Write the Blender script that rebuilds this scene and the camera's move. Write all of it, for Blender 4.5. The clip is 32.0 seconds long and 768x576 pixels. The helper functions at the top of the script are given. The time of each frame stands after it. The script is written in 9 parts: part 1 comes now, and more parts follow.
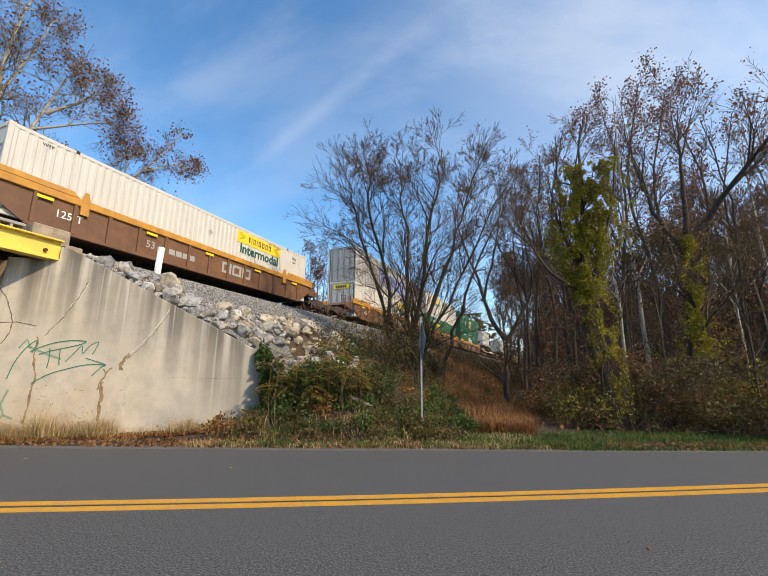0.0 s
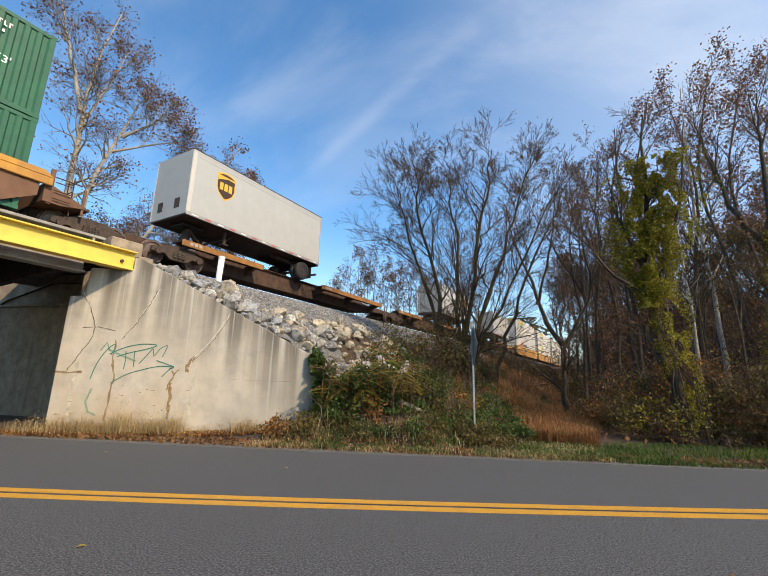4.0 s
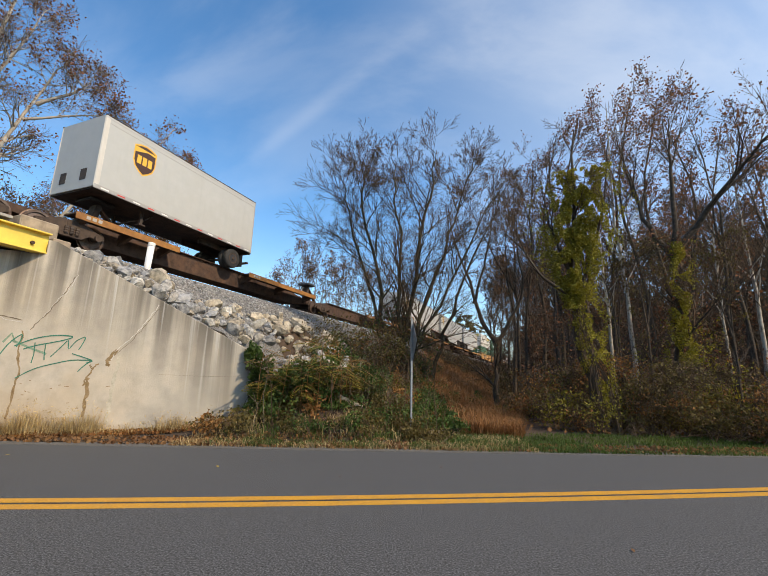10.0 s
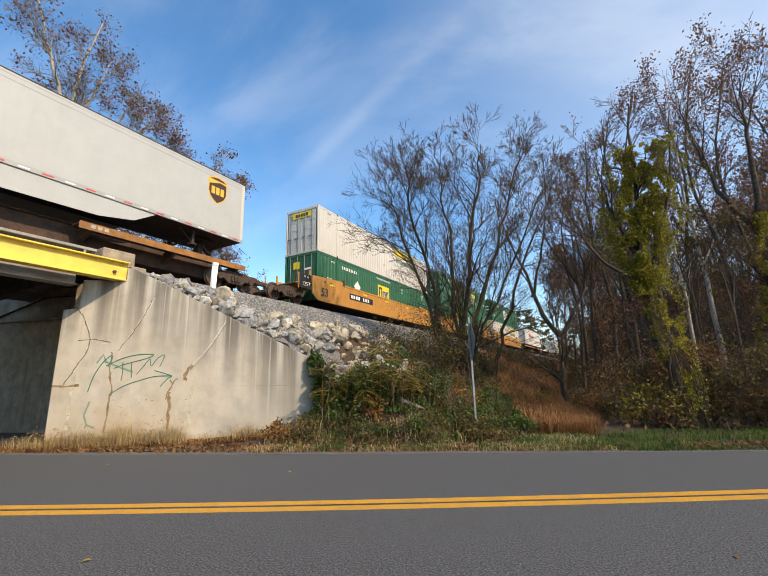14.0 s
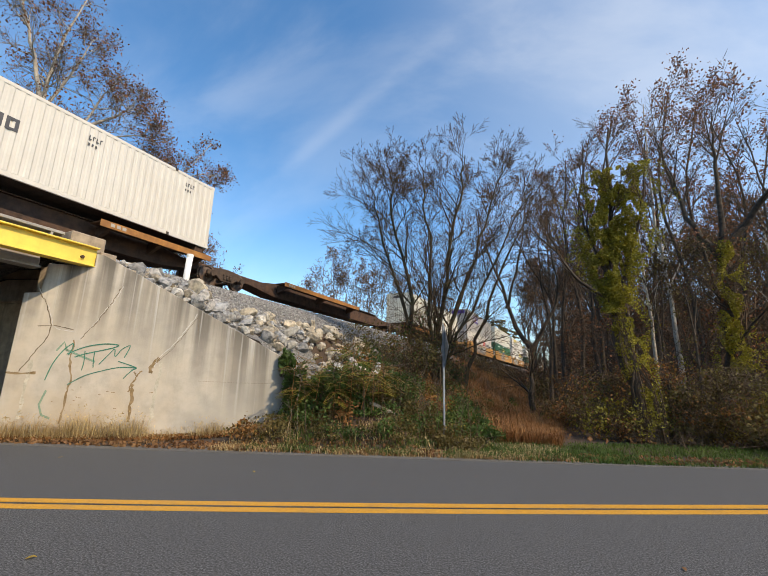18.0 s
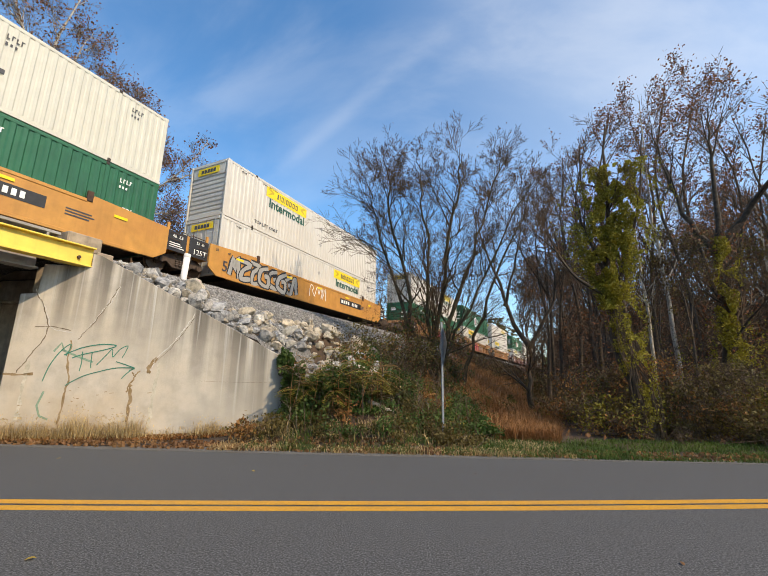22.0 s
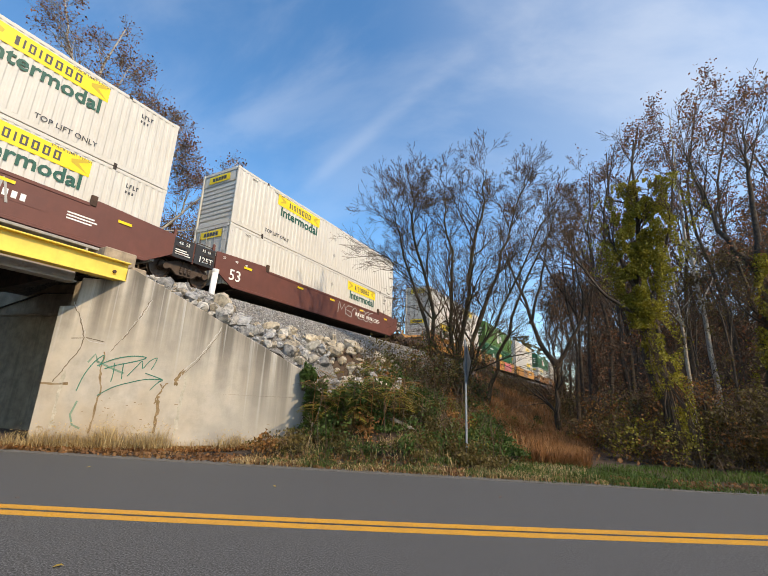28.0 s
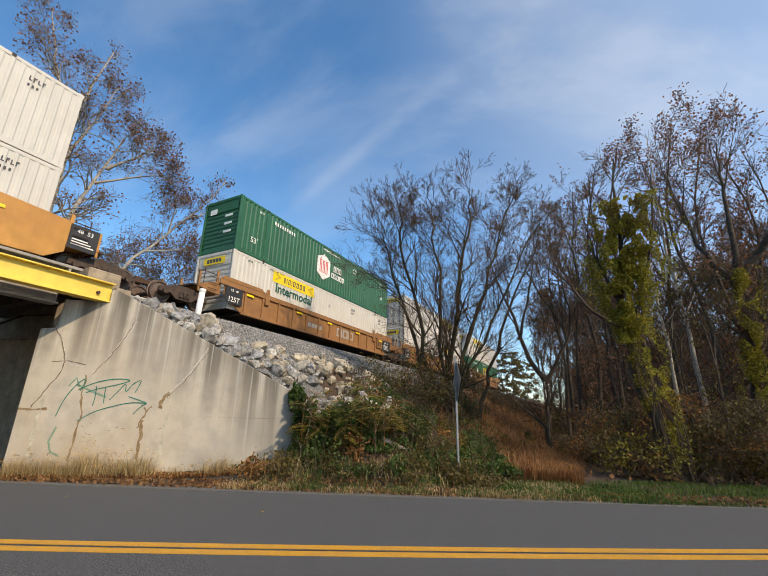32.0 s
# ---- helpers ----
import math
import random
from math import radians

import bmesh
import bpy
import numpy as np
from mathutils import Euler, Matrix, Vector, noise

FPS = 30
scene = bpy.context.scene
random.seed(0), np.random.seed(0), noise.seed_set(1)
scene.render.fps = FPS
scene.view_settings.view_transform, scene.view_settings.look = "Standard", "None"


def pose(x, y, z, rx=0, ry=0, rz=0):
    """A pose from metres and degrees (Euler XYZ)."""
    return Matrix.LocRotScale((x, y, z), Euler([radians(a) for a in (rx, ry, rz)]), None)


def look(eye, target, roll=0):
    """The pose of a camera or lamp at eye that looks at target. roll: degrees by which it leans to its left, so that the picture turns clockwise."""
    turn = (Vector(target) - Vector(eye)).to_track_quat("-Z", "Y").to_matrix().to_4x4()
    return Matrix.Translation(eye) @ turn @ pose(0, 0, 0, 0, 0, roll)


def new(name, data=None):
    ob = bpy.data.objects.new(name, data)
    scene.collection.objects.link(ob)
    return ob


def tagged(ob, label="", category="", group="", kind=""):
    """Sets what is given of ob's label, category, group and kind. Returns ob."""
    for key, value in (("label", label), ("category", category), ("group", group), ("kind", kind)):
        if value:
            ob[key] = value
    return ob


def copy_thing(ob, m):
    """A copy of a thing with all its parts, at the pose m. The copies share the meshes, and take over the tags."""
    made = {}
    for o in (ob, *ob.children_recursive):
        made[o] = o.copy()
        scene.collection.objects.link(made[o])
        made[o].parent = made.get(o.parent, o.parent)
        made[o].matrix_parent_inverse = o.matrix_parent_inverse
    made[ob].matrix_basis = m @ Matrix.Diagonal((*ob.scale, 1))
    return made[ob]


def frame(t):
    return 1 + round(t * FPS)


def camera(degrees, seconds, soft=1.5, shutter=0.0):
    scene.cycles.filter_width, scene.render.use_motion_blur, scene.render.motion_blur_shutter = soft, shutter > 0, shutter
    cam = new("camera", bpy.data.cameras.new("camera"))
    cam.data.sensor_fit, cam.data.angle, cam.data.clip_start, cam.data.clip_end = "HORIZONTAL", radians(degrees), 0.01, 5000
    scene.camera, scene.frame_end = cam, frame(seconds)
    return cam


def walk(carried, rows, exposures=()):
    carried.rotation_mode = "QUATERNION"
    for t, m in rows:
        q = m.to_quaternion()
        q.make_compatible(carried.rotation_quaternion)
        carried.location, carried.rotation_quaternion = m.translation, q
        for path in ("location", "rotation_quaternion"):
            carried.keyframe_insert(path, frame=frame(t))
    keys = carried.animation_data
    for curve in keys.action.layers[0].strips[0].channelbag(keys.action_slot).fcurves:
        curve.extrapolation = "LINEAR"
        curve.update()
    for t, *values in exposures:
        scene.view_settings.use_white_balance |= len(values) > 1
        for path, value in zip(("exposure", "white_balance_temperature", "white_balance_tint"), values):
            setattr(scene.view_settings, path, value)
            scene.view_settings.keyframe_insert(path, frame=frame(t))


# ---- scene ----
# The walk: the camera is held by hand beside a country road and turns to follow a train.
EYE = 1.55
cam = camera(86.87, 32.0, 1.0)
walk(cam, [
    (0.0, pose(0, 0, EYE, 102.059, -0.581, 6.180)),
    (0.5, pose(0, 0, EYE, 101.913, -0.936, 6.116)),
    (1.0, pose(0, 0, EYE, 102.279, -1.020, 5.961)),
    (1.5, pose(0, 0, EYE, 102.543, -1.236, 5.805)),
    (2.0, pose(0, 0, EYE, 103.090, -1.536, 6.441)),
    (2.5, pose(0, 0, EYE, 103.436, -1.787, 9.012)),
    (3.0, pose(0, 0, EYE, 102.635, -1.275, 11.676)),
    (3.5, pose(0, 0, EYE, 102.720, -1.270, 13.388)),
    (5.5, pose(0, 0, EYE, 100.682, -1.809, 9.447)),
    (6.0, pose(0, 0, EYE, 99.734, -1.533, 6.924)),
    (6.5, pose(0, 0, EYE, 99.406, -1.857, 3.816)),
    (7.0, pose(0, 0, EYE, 100.332, -2.766, 0.036)),
    (7.5, pose(0, 0, EYE, 101.322, -3.340, -2.752)),
    (8.0, pose(0, 0, EYE, 101.764, -2.879, -3.856)),
    (8.5, pose(0, 0, EYE, 102.135, -2.321, -3.315)),
    (9.0, pose(0, 0, EYE, 102.487, -2.083, -1.927)),
    (9.5, pose(0, 0, EYE, 102.327, -2.230, 0.593)),
    (10.0, pose(0, 0, EYE, 102.138, -1.468, 4.833)),
    (10.5, pose(0, 0, EYE, 101.892, -0.844, 7.720)),
    (11.0, pose(0, 0, EYE, 101.563, -0.105, 10.119)),
    (11.5, pose(0, 0, EYE, 101.596, -0.341, 12.233)),
    (12.0, pose(0, 0, EYE, 102.194, -0.431, 13.656)),
    (12.5, pose(0, 0, EYE, 102.510, -0.546, 14.514)),
    (13.0, pose(0, 0, EYE, 102.761, -0.267, 14.935)),
    (13.5, pose(0, 0, EYE, 102.878, -0.322, 14.520)),
    (14.0, pose(0, 0, EYE, 102.469, 1.238, 13.103)),
    (14.5, pose(0, 0, EYE, 101.959, 1.914, 12.403)),
    (15.0, pose(0, 0, EYE, 101.504, 1.392, 10.393)),
    (15.5, pose(0, 0, EYE, 102.056, 0.769, 9.224)),
    (17.5, pose(0, 0, EYE, 102.817, -1.606, 9.424)),
    (18.0, pose(0, 0, EYE, 102.938, -1.485, 9.228)),
    (18.5, pose(0, 0, EYE, 103.061, -1.303, 9.217)),
    (19.0, pose(0, 0, EYE, 103.096, -1.621, 9.606)),
    (19.5, pose(0, 0, EYE, 103.038, -1.926, 9.712)),
    (20.0, pose(0, 0, EYE, 103.164, -1.831, 9.453)),
    (20.5, pose(0, 0, EYE, 102.954, -1.587, 9.280)),
    (21.0, pose(0, 0, EYE, 102.577, -1.441, 9.341)),
    (21.5, pose(0, 0, EYE, 102.503, -1.125, 9.199)),
    (22.0, pose(0, 0, EYE, 102.704, -1.030, 9.040)),
    (22.5, pose(0, 0, EYE, 102.926, -1.253, 9.040)),
    (23.0, pose(0, 0, EYE, 103.254, -1.643, 9.451)),
    (23.5, pose(0, 0, EYE, 103.267, -1.584, 10.421)),
    (24.0, pose(0, 0, EYE, 103.478, -1.514, 11.073)),
    (24.5, pose(0, 0, EYE, 103.614, -0.727, 10.987)),
    (25.0, pose(0, 0, EYE, 103.435, 0.024, 10.312)),
    (25.5, pose(0, 0, EYE, 104.455, -0.625, 9.439)),
    (27.5, pose(0, 0, EYE, 105.097, -2.334, 10.651)),
    (28.0, pose(0, 0, EYE, 104.881, -2.299, 12.090)),
    (28.5, pose(0, 0, EYE, 104.649, -2.432, 13.289)),
    (29.0, pose(0, 0, EYE, 104.411, -2.541, 13.972)),
    (29.5, pose(0, 0, EYE, 104.447, -2.250, 13.959)),
    (30.0, pose(0, 0, EYE, 104.762, -1.985, 13.632)),
    (30.5, pose(0, 0, EYE, 104.840, -1.874, 13.142)),
    (31.0, pose(0, 0, EYE, 105.467, -1.842, 12.035)),
    (31.5, pose(0, 0, EYE, 106.684, -1.319, 11.396)),
    (32.0, pose(0, 0, EYE, 107.441, -1.223, 10.762)),
], [(t_, stops, 7950.0, 10.0) for t_, stops in ((0.0, 0.52), (2.0, 0.49), (3.0, 0.53), (6.4, 0.55), (7.4, 0.42), (8.2, 0.27), (9.0, 0.34), (10.0, 0.44), (11.0, 0.57), (17.0, 0.52), (18.0, 0.46), (19.0, 0.54), (22.0, 0.52), (23.0, 0.44), (24.0, 0.56), (25.0, 0.58), (28.0, 0.52), (29.0, 0.42), (30.0, 0.54), (31.0, 0.58), (32.0, 0.34))])

# ---- light ----
SUN_AZ, SUN_EL = 122.0, 41.0       # degrees to the right of +y, and above the horizon
world = bpy.data.worlds.new("sky")
scene.world = world
world.use_nodes = True
wn, wl = world.node_tree.nodes, world.node_tree.links
wn.clear()


def wnode(kind, **values):
    nd = wn.new(kind)
    for k, v in values.items():
        nd.inputs[k].default_value = v
    return nd


sky = wn.new("ShaderNodeTexSky")
sky.sky_type, sky.sun_disc = "NISHITA", False
sky.sun_elevation, sky.sun_rotation = radians(SUN_EL), radians(SUN_AZ)
sky.air_density, sky.dust_density, sky.ozone_density = 1.0, 0.3, 4.0
coord = wn.new("ShaderNodeTexCoord")
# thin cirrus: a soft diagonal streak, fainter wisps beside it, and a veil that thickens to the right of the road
turn = wn.new("ShaderNodeMapping")
turn.inputs["Rotation"].default_value = (0, 0, radians(38))
turn.inputs["Scale"].default_value = (0.8, 2.4, 1.6)
wl.new(coord.outputs["Generated"], turn.inputs["Vector"])
wisp = wnode("ShaderNodeTexNoise", Scale=2.6, Detail=7.0, Roughness=0.55, Distortion=0.25)
wl.new(turn.outputs["Vector"], wisp.inputs["Vector"])


def wmath(op, a, b):
    nd = wn.new("ShaderNodeMath")
    nd.operation = op
    for i, v in enumerate((a, b)):
        if isinstance(v, bpy.types.NodeSocket):
            wl.new(v, nd.inputs[i])
        else:
            nd.inputs[i].default_value = v
    return nd.outputs[0]


def wrange(src, lo, hi, top):
    nd = wn.new("ShaderNodeMapRange")
    nd.interpolation_type = "SMOOTHSTEP"
    nd.inputs["From Min"].default_value, nd.inputs["From Max"].default_value, nd.inputs["To Max"].default_value = lo, hi, top
    wl.new(src, nd.inputs["Value"])
    return nd.outputs["Result"]


def wdot(v):
    nd = wn.new("ShaderNodeVectorMath")
    nd.operation = "DOT_PRODUCT"
    nd.inputs[1].default_value = v
    wl.new(coord.outputs["Generated"], nd.inputs[0])
    return nd.outputs["Value"]


def bearing(az, el):
    return Vector((math.sin(radians(az)) * math.cos(radians(el)), math.cos(radians(az)) * math.cos(radians(el)), math.sin(radians(el))))


wisps = wrange(wisp.outputs["Fac"], 0.38, 0.72, 1.0)
cover = wmath("MULTIPLY", wisps, 0.09)
for (a_, b_, wide_, dense_) in ((bearing(-23, 30), bearing(-3, 43.5), 0.028, 0.065), (bearing(-27, 40), bearing(-13, 48), 0.045, 0.028), (bearing(-37, 33), bearing(-26, 44), 0.06, 0.022), (bearing(-6, 33), bearing(12, 45), 0.10, 0.035)):
    off_ = wmath("ABSOLUTE", wdot(tuple(a_.cross(b_).normalized())), 0.0)
    band_ = wmath("SUBTRACT", 1.0, wrange(off_, 0.0, wide_, 1.0))
    mid_ = wrange(wdot(tuple((a_ + b_).normalized())), math.cos(radians(22)), 1.0, dense_)
    cover = wmath("ADD", cover, wmath("MULTIPLY", wmath("MULTIPLY", band_, mid_), wmath("ADD", wisps, 0.08)))
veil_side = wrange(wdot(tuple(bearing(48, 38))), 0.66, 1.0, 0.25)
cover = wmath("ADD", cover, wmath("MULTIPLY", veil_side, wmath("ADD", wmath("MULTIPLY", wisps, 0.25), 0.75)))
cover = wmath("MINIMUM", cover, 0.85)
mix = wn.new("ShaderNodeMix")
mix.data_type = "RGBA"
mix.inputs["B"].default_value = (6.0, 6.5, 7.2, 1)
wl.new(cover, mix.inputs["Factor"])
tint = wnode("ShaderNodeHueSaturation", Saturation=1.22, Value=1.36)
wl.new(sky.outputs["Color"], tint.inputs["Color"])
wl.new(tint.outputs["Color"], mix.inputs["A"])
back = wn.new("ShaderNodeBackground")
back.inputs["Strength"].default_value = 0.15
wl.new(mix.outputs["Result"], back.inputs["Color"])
wout = wn.new("ShaderNodeOutputWorld")
wl.new(back.outputs[0], wout.inputs["Surface"])

sun_data = bpy.data.lights.new("sun", "SUN")
sun_data.energy, sun_data.angle, sun_data.color = 3.35, radians(0.6), (1.0, 0.89, 0.74)
sun = new("sun", sun_data)
to_sun = Vector((math.sin(radians(SUN_AZ)) * math.cos(radians(SUN_EL)), math.cos(radians(SUN_AZ)) * math.cos(radians(SUN_EL)), math.sin(radians(SUN_EL))))
sun.matrix_world = look(to_sun * 100, (0, 0, 0))

# ---- materials ----
def srgb(r, g, b):
    """A colour from 0..255 values, made linear."""
    return tuple(((c / 255) / 12.92 if c / 255 <= 0.04045 else ((c / 255 + 0.055) / 1.055) ** 2.4) for c in (r, g, b))


def material(name, base, rough=0.7, metal=0.0, vary=0.12, scale=6.0, second=None, amount=0.5, spots=1.2, streaks=0.0, bump=0.25, grain=60.0,
             piece=0.0, soft=0.12):
    """Base colour with grain, a second colour in patches of size 1/spots metres, streaks that run down, and fine relief."""
    m = bpy.data.materials.new(name)
    m.use_nodes = True
    nt = m.node_tree
    b = nt.nodes["Principled BSDF"]
    b.inputs["Roughness"].default_value, b.inputs["Metallic"].default_value = rough, metal
    co = nt.nodes.new("ShaderNodeTexCoord")

    def noise_of(sc, detail, stretch=None, rough_=0.6):
        nz = nt.nodes.new("ShaderNodeTexNoise")
        nz.inputs["Scale"].default_value, nz.inputs["Detail"].default_value, nz.inputs["Roughness"].default_value = sc, detail, rough_
        src = co.outputs["Object"]
        if stretch:
            mp = nt.nodes.new("ShaderNodeMapping")
            mp.inputs["Scale"].default_value = stretch
            nt.links.new(src, mp.inputs["Vector"])
            src = mp.outputs["Vector"]
        nt.links.new(src, nz.inputs["Vector"])
        return nz.outputs["Fac"]

    def blend(a, bb, fac, how="MIX"):
        mx = nt.nodes.new("ShaderNodeMix")
        mx.data_type, mx.blend_type = "RGBA", how
        for slot, v in (("A", a), ("B", bb), ("Factor", fac)):
            if isinstance(v, bpy.types.NodeSocket):
                nt.links.new(v, mx.inputs[slot])
            elif slot == "Factor":
                mx.inputs[slot].default_value = v
            else:
                mx.inputs[slot].default_value = (*v, 1)
        return mx.outputs["Result"]

    def step(src, lo, hi, k=1.0):
        mr = nt.nodes.new("ShaderNodeMapRange")
        mr.inputs["From Min"].default_value, mr.inputs["From Max"].default_value, mr.inputs["To Max"].default_value = lo, hi, k
        nt.links.new(src, mr.inputs["Value"])
        return mr.outputs["Result"]

    dark = tuple(c * (1 - vary * 2.2) for c in base)
    light = tuple(min(1, c * (1 + vary)) for c in base)
    col = blend(dark, light, step(noise_of(scale, 8), 0.3, 0.7))
    if second:
        col = blend(col, second, step(noise_of(spots, 6), 0.5 - soft + 0.06, 0.5 + soft + 0.06, amount))
    if streaks:
        col = blend(col, tuple(c * 0.42 for c in base), step(noise_of(3.2, 5, (1.6, 1.6, 0.13)), 0.5, 0.72, streaks))
    if piece:
        info = nt.nodes.new("ShaderNodeObjectInfo")
        hs = nt.nodes.new("ShaderNodeHueSaturation")
        nt.links.new(step(info.outputs["Random"], 0, 1, 2 * piece), hs.inputs["Value"])
        add = nt.nodes.new("ShaderNodeMath")
        add.operation = "ADD"
        add.inputs[1].default_value = 1 - piece
        nt.links.new(hs.inputs["Value"].links[0].from_socket, add.inputs[0])
        nt.links.new(add.outputs[0], hs.inputs["Value"])
        nt.links.new(col, hs.inputs["Color"])
        col = hs.outputs["Color"]
    nt.links.new(col, b.inputs["Base Color"])
    if bump:
        bp = nt.nodes.new("ShaderNodeBump")
        bp.inputs["Strength"].default_value, bp.inputs["Distance"].default_value = bump, 0.02
        nt.links.new(noise_of(grain, 6, None, 0.7), bp.inputs["Height"])
        nt.links.new(bp.outputs["Normal"], b.inputs["Normal"])
    return m


def island(m, spread=0.3):
    """Adds a value shift from piece to piece within one joined mesh."""
    nt = m.node_tree
    b = nt.nodes["Principled BSDF"]
    link = b.inputs["Base Color"].links[0]
    geo = nt.nodes.new("ShaderNodeNewGeometry")
    mr = nt.nodes.new("ShaderNodeMapRange")
    mr.inputs["To Min"].default_value, mr.inputs["To Max"].default_value = 1 - spread, 1 + spread
    hs = nt.nodes.new("ShaderNodeHueSaturation")
    nt.links.new(geo.outputs["Random Per Island"], mr.inputs["Value"])
    nt.links.new(mr.outputs["Result"], hs.inputs["Value"])
    nt.links.new(link.from_socket, hs.inputs["Color"])
    nt.links.new(hs.outputs["Color"], b.inputs["Base Color"])
    return m


def leafy(name, base, second, amount=0.5, spread=0.35):
    m = island(material(name, base, 0.6, 0, 0.2, 3.0, second, amount, 0.9, 0, 0, 30), spread)
    nt = m.node_tree
    b, out = nt.nodes["Principled BSDF"], nt.nodes["Material Output"]
    b.inputs["Roughness"].default_value = 0.75
    thin = nt.nodes.new("ShaderNodeBsdfTranslucent")
    both = nt.nodes.new("ShaderNodeMixShader")
    both.inputs["Fac"].default_value = 0.42
    nt.links.new(b.inputs["Base Color"].links[0].from_socket, thin.inputs["Color"])
    nt.links.new(b.outputs["BSDF"], both.inputs[1])
    nt.links.new(thin.outputs["BSDF"], both.inputs[2])
    nt.links.new(both.outputs["Shader"], out.inputs["Surface"])
    return m


M_ASPHALT = material("asphalt", (0.060, 0.060, 0.060), 0.92, 0, 0.44, 40.0, (0.20, 0.20, 0.205), 0.65, 62.0, 0, 0.12, 130.0, soft=0.06)
M_YELLOW = material("road_paint", (0.62, 0.30, 0.025), 0.6, 0, 0.12, 30.0, (0.35, 0.19, 0.05), 0.35, 3.0, 0, 0.35, 140.0)
M_TAR = material("tar", (0.02, 0.02, 0.02), 0.6, 0, 0.2, 20, None, 0, 1, 0, 0.3, 80)
M_SOIL = material("soil", (0.060, 0.040, 0.026), 0.95, 0, 0.3, 9.0, (0.09, 0.050, 0.028), 0.7, 0.6, 0, 0.8, 30.0)
M_GRAVEL = material("gravel", (0.15, 0.142, 0.13), 0.95, 0, 0.4, 35.0, (0.10, 0.08, 0.06), 0.5, 1.2, 0, 1.0, 60.0)
M_BALLAST = material("ballast", (0.20, 0.193, 0.182), 0.95, 0, 0.5, 22.0, (0.17, 0.15, 0.13), 0.4, 0.8, 0, 1.0, 30.0)
M_STONES = island(material("ballast_stone", (0.27, 0.262, 0.25), 0.9, 0, 0.2, 8.0, (0.24, 0.20, 0.16), 0.4, 2.0, 0, 0.4, 40.0), 0.4)
M_ROCK = material("limestone", (0.36, 0.352, 0.335), 0.9, 0, 0.34, 4.5, (0.42, 0.35, 0.25), 0.45, 2.2, 0, 1.0, 16.0, piece=0.30)


def tint_rocks():
    """Blue-grey, white and tan stones beside the plain grey ones."""
    nt = M_ROCK.node_tree
    b = nt.nodes["Principled BSDF"]
    src = b.inputs["Base Color"].links[0].from_socket
    info = nt.nodes.new("ShaderNodeObjectInfo")
    spread = nt.nodes.new("ShaderNodeMath")
    spread.operation = "MULTIPLY"
    spread.inputs[1].default_value = 17.0
    part_of = nt.nodes.new("ShaderNodeMath")
    part_of.operation = "FRACT"
    ramp = nt.nodes.new("ShaderNodeValToRGB")
    ramp.color_ramp.interpolation = "CONSTANT"
    ramp.color_ramp.elements[0].color = (0.80, 0.83, 0.88, 1)
    ramp.color_ramp.elements[1].position, ramp.color_ramp.elements[1].color = 0.25, (1.0, 1.0, 1.0, 1)
    for at, col in ((0.5, (1.16, 1.03, 0.84, 1)), (0.7, (1.25, 1.24, 1.2, 1)), (0.86, (1.06, 0.96, 0.80, 1))):
        ramp.color_ramp.elements.new(at).color = col
    mx = nt.nodes.new("ShaderNodeMix")
    mx.data_type, mx.blend_type = "RGBA", "MULTIPLY"
    mx.inputs["Factor"].default_value = 1.0
    nt.links.new(info.outputs["Random"], spread.inputs[0])
    nt.links.new(spread.outputs[0], part_of.inputs[0])
    nt.links.new(part_of.outputs[0], ramp.inputs["Fac"])
    nt.links.new(src, mx.inputs["A"])
    nt.links.new(ramp.outputs["Color"], mx.inputs["B"])
    nt.links.new(mx.outputs["Result"], b.inputs["Base Color"])


tint_rocks()
M_CONCRETE = material("weathered_concrete", (0.57, 0.50, 0.405), 0.9, 0, 0.12, 2.2, (0.50, 0.405, 0.285), 0.6, 0.55, 0.0, 0.35, 40.0)


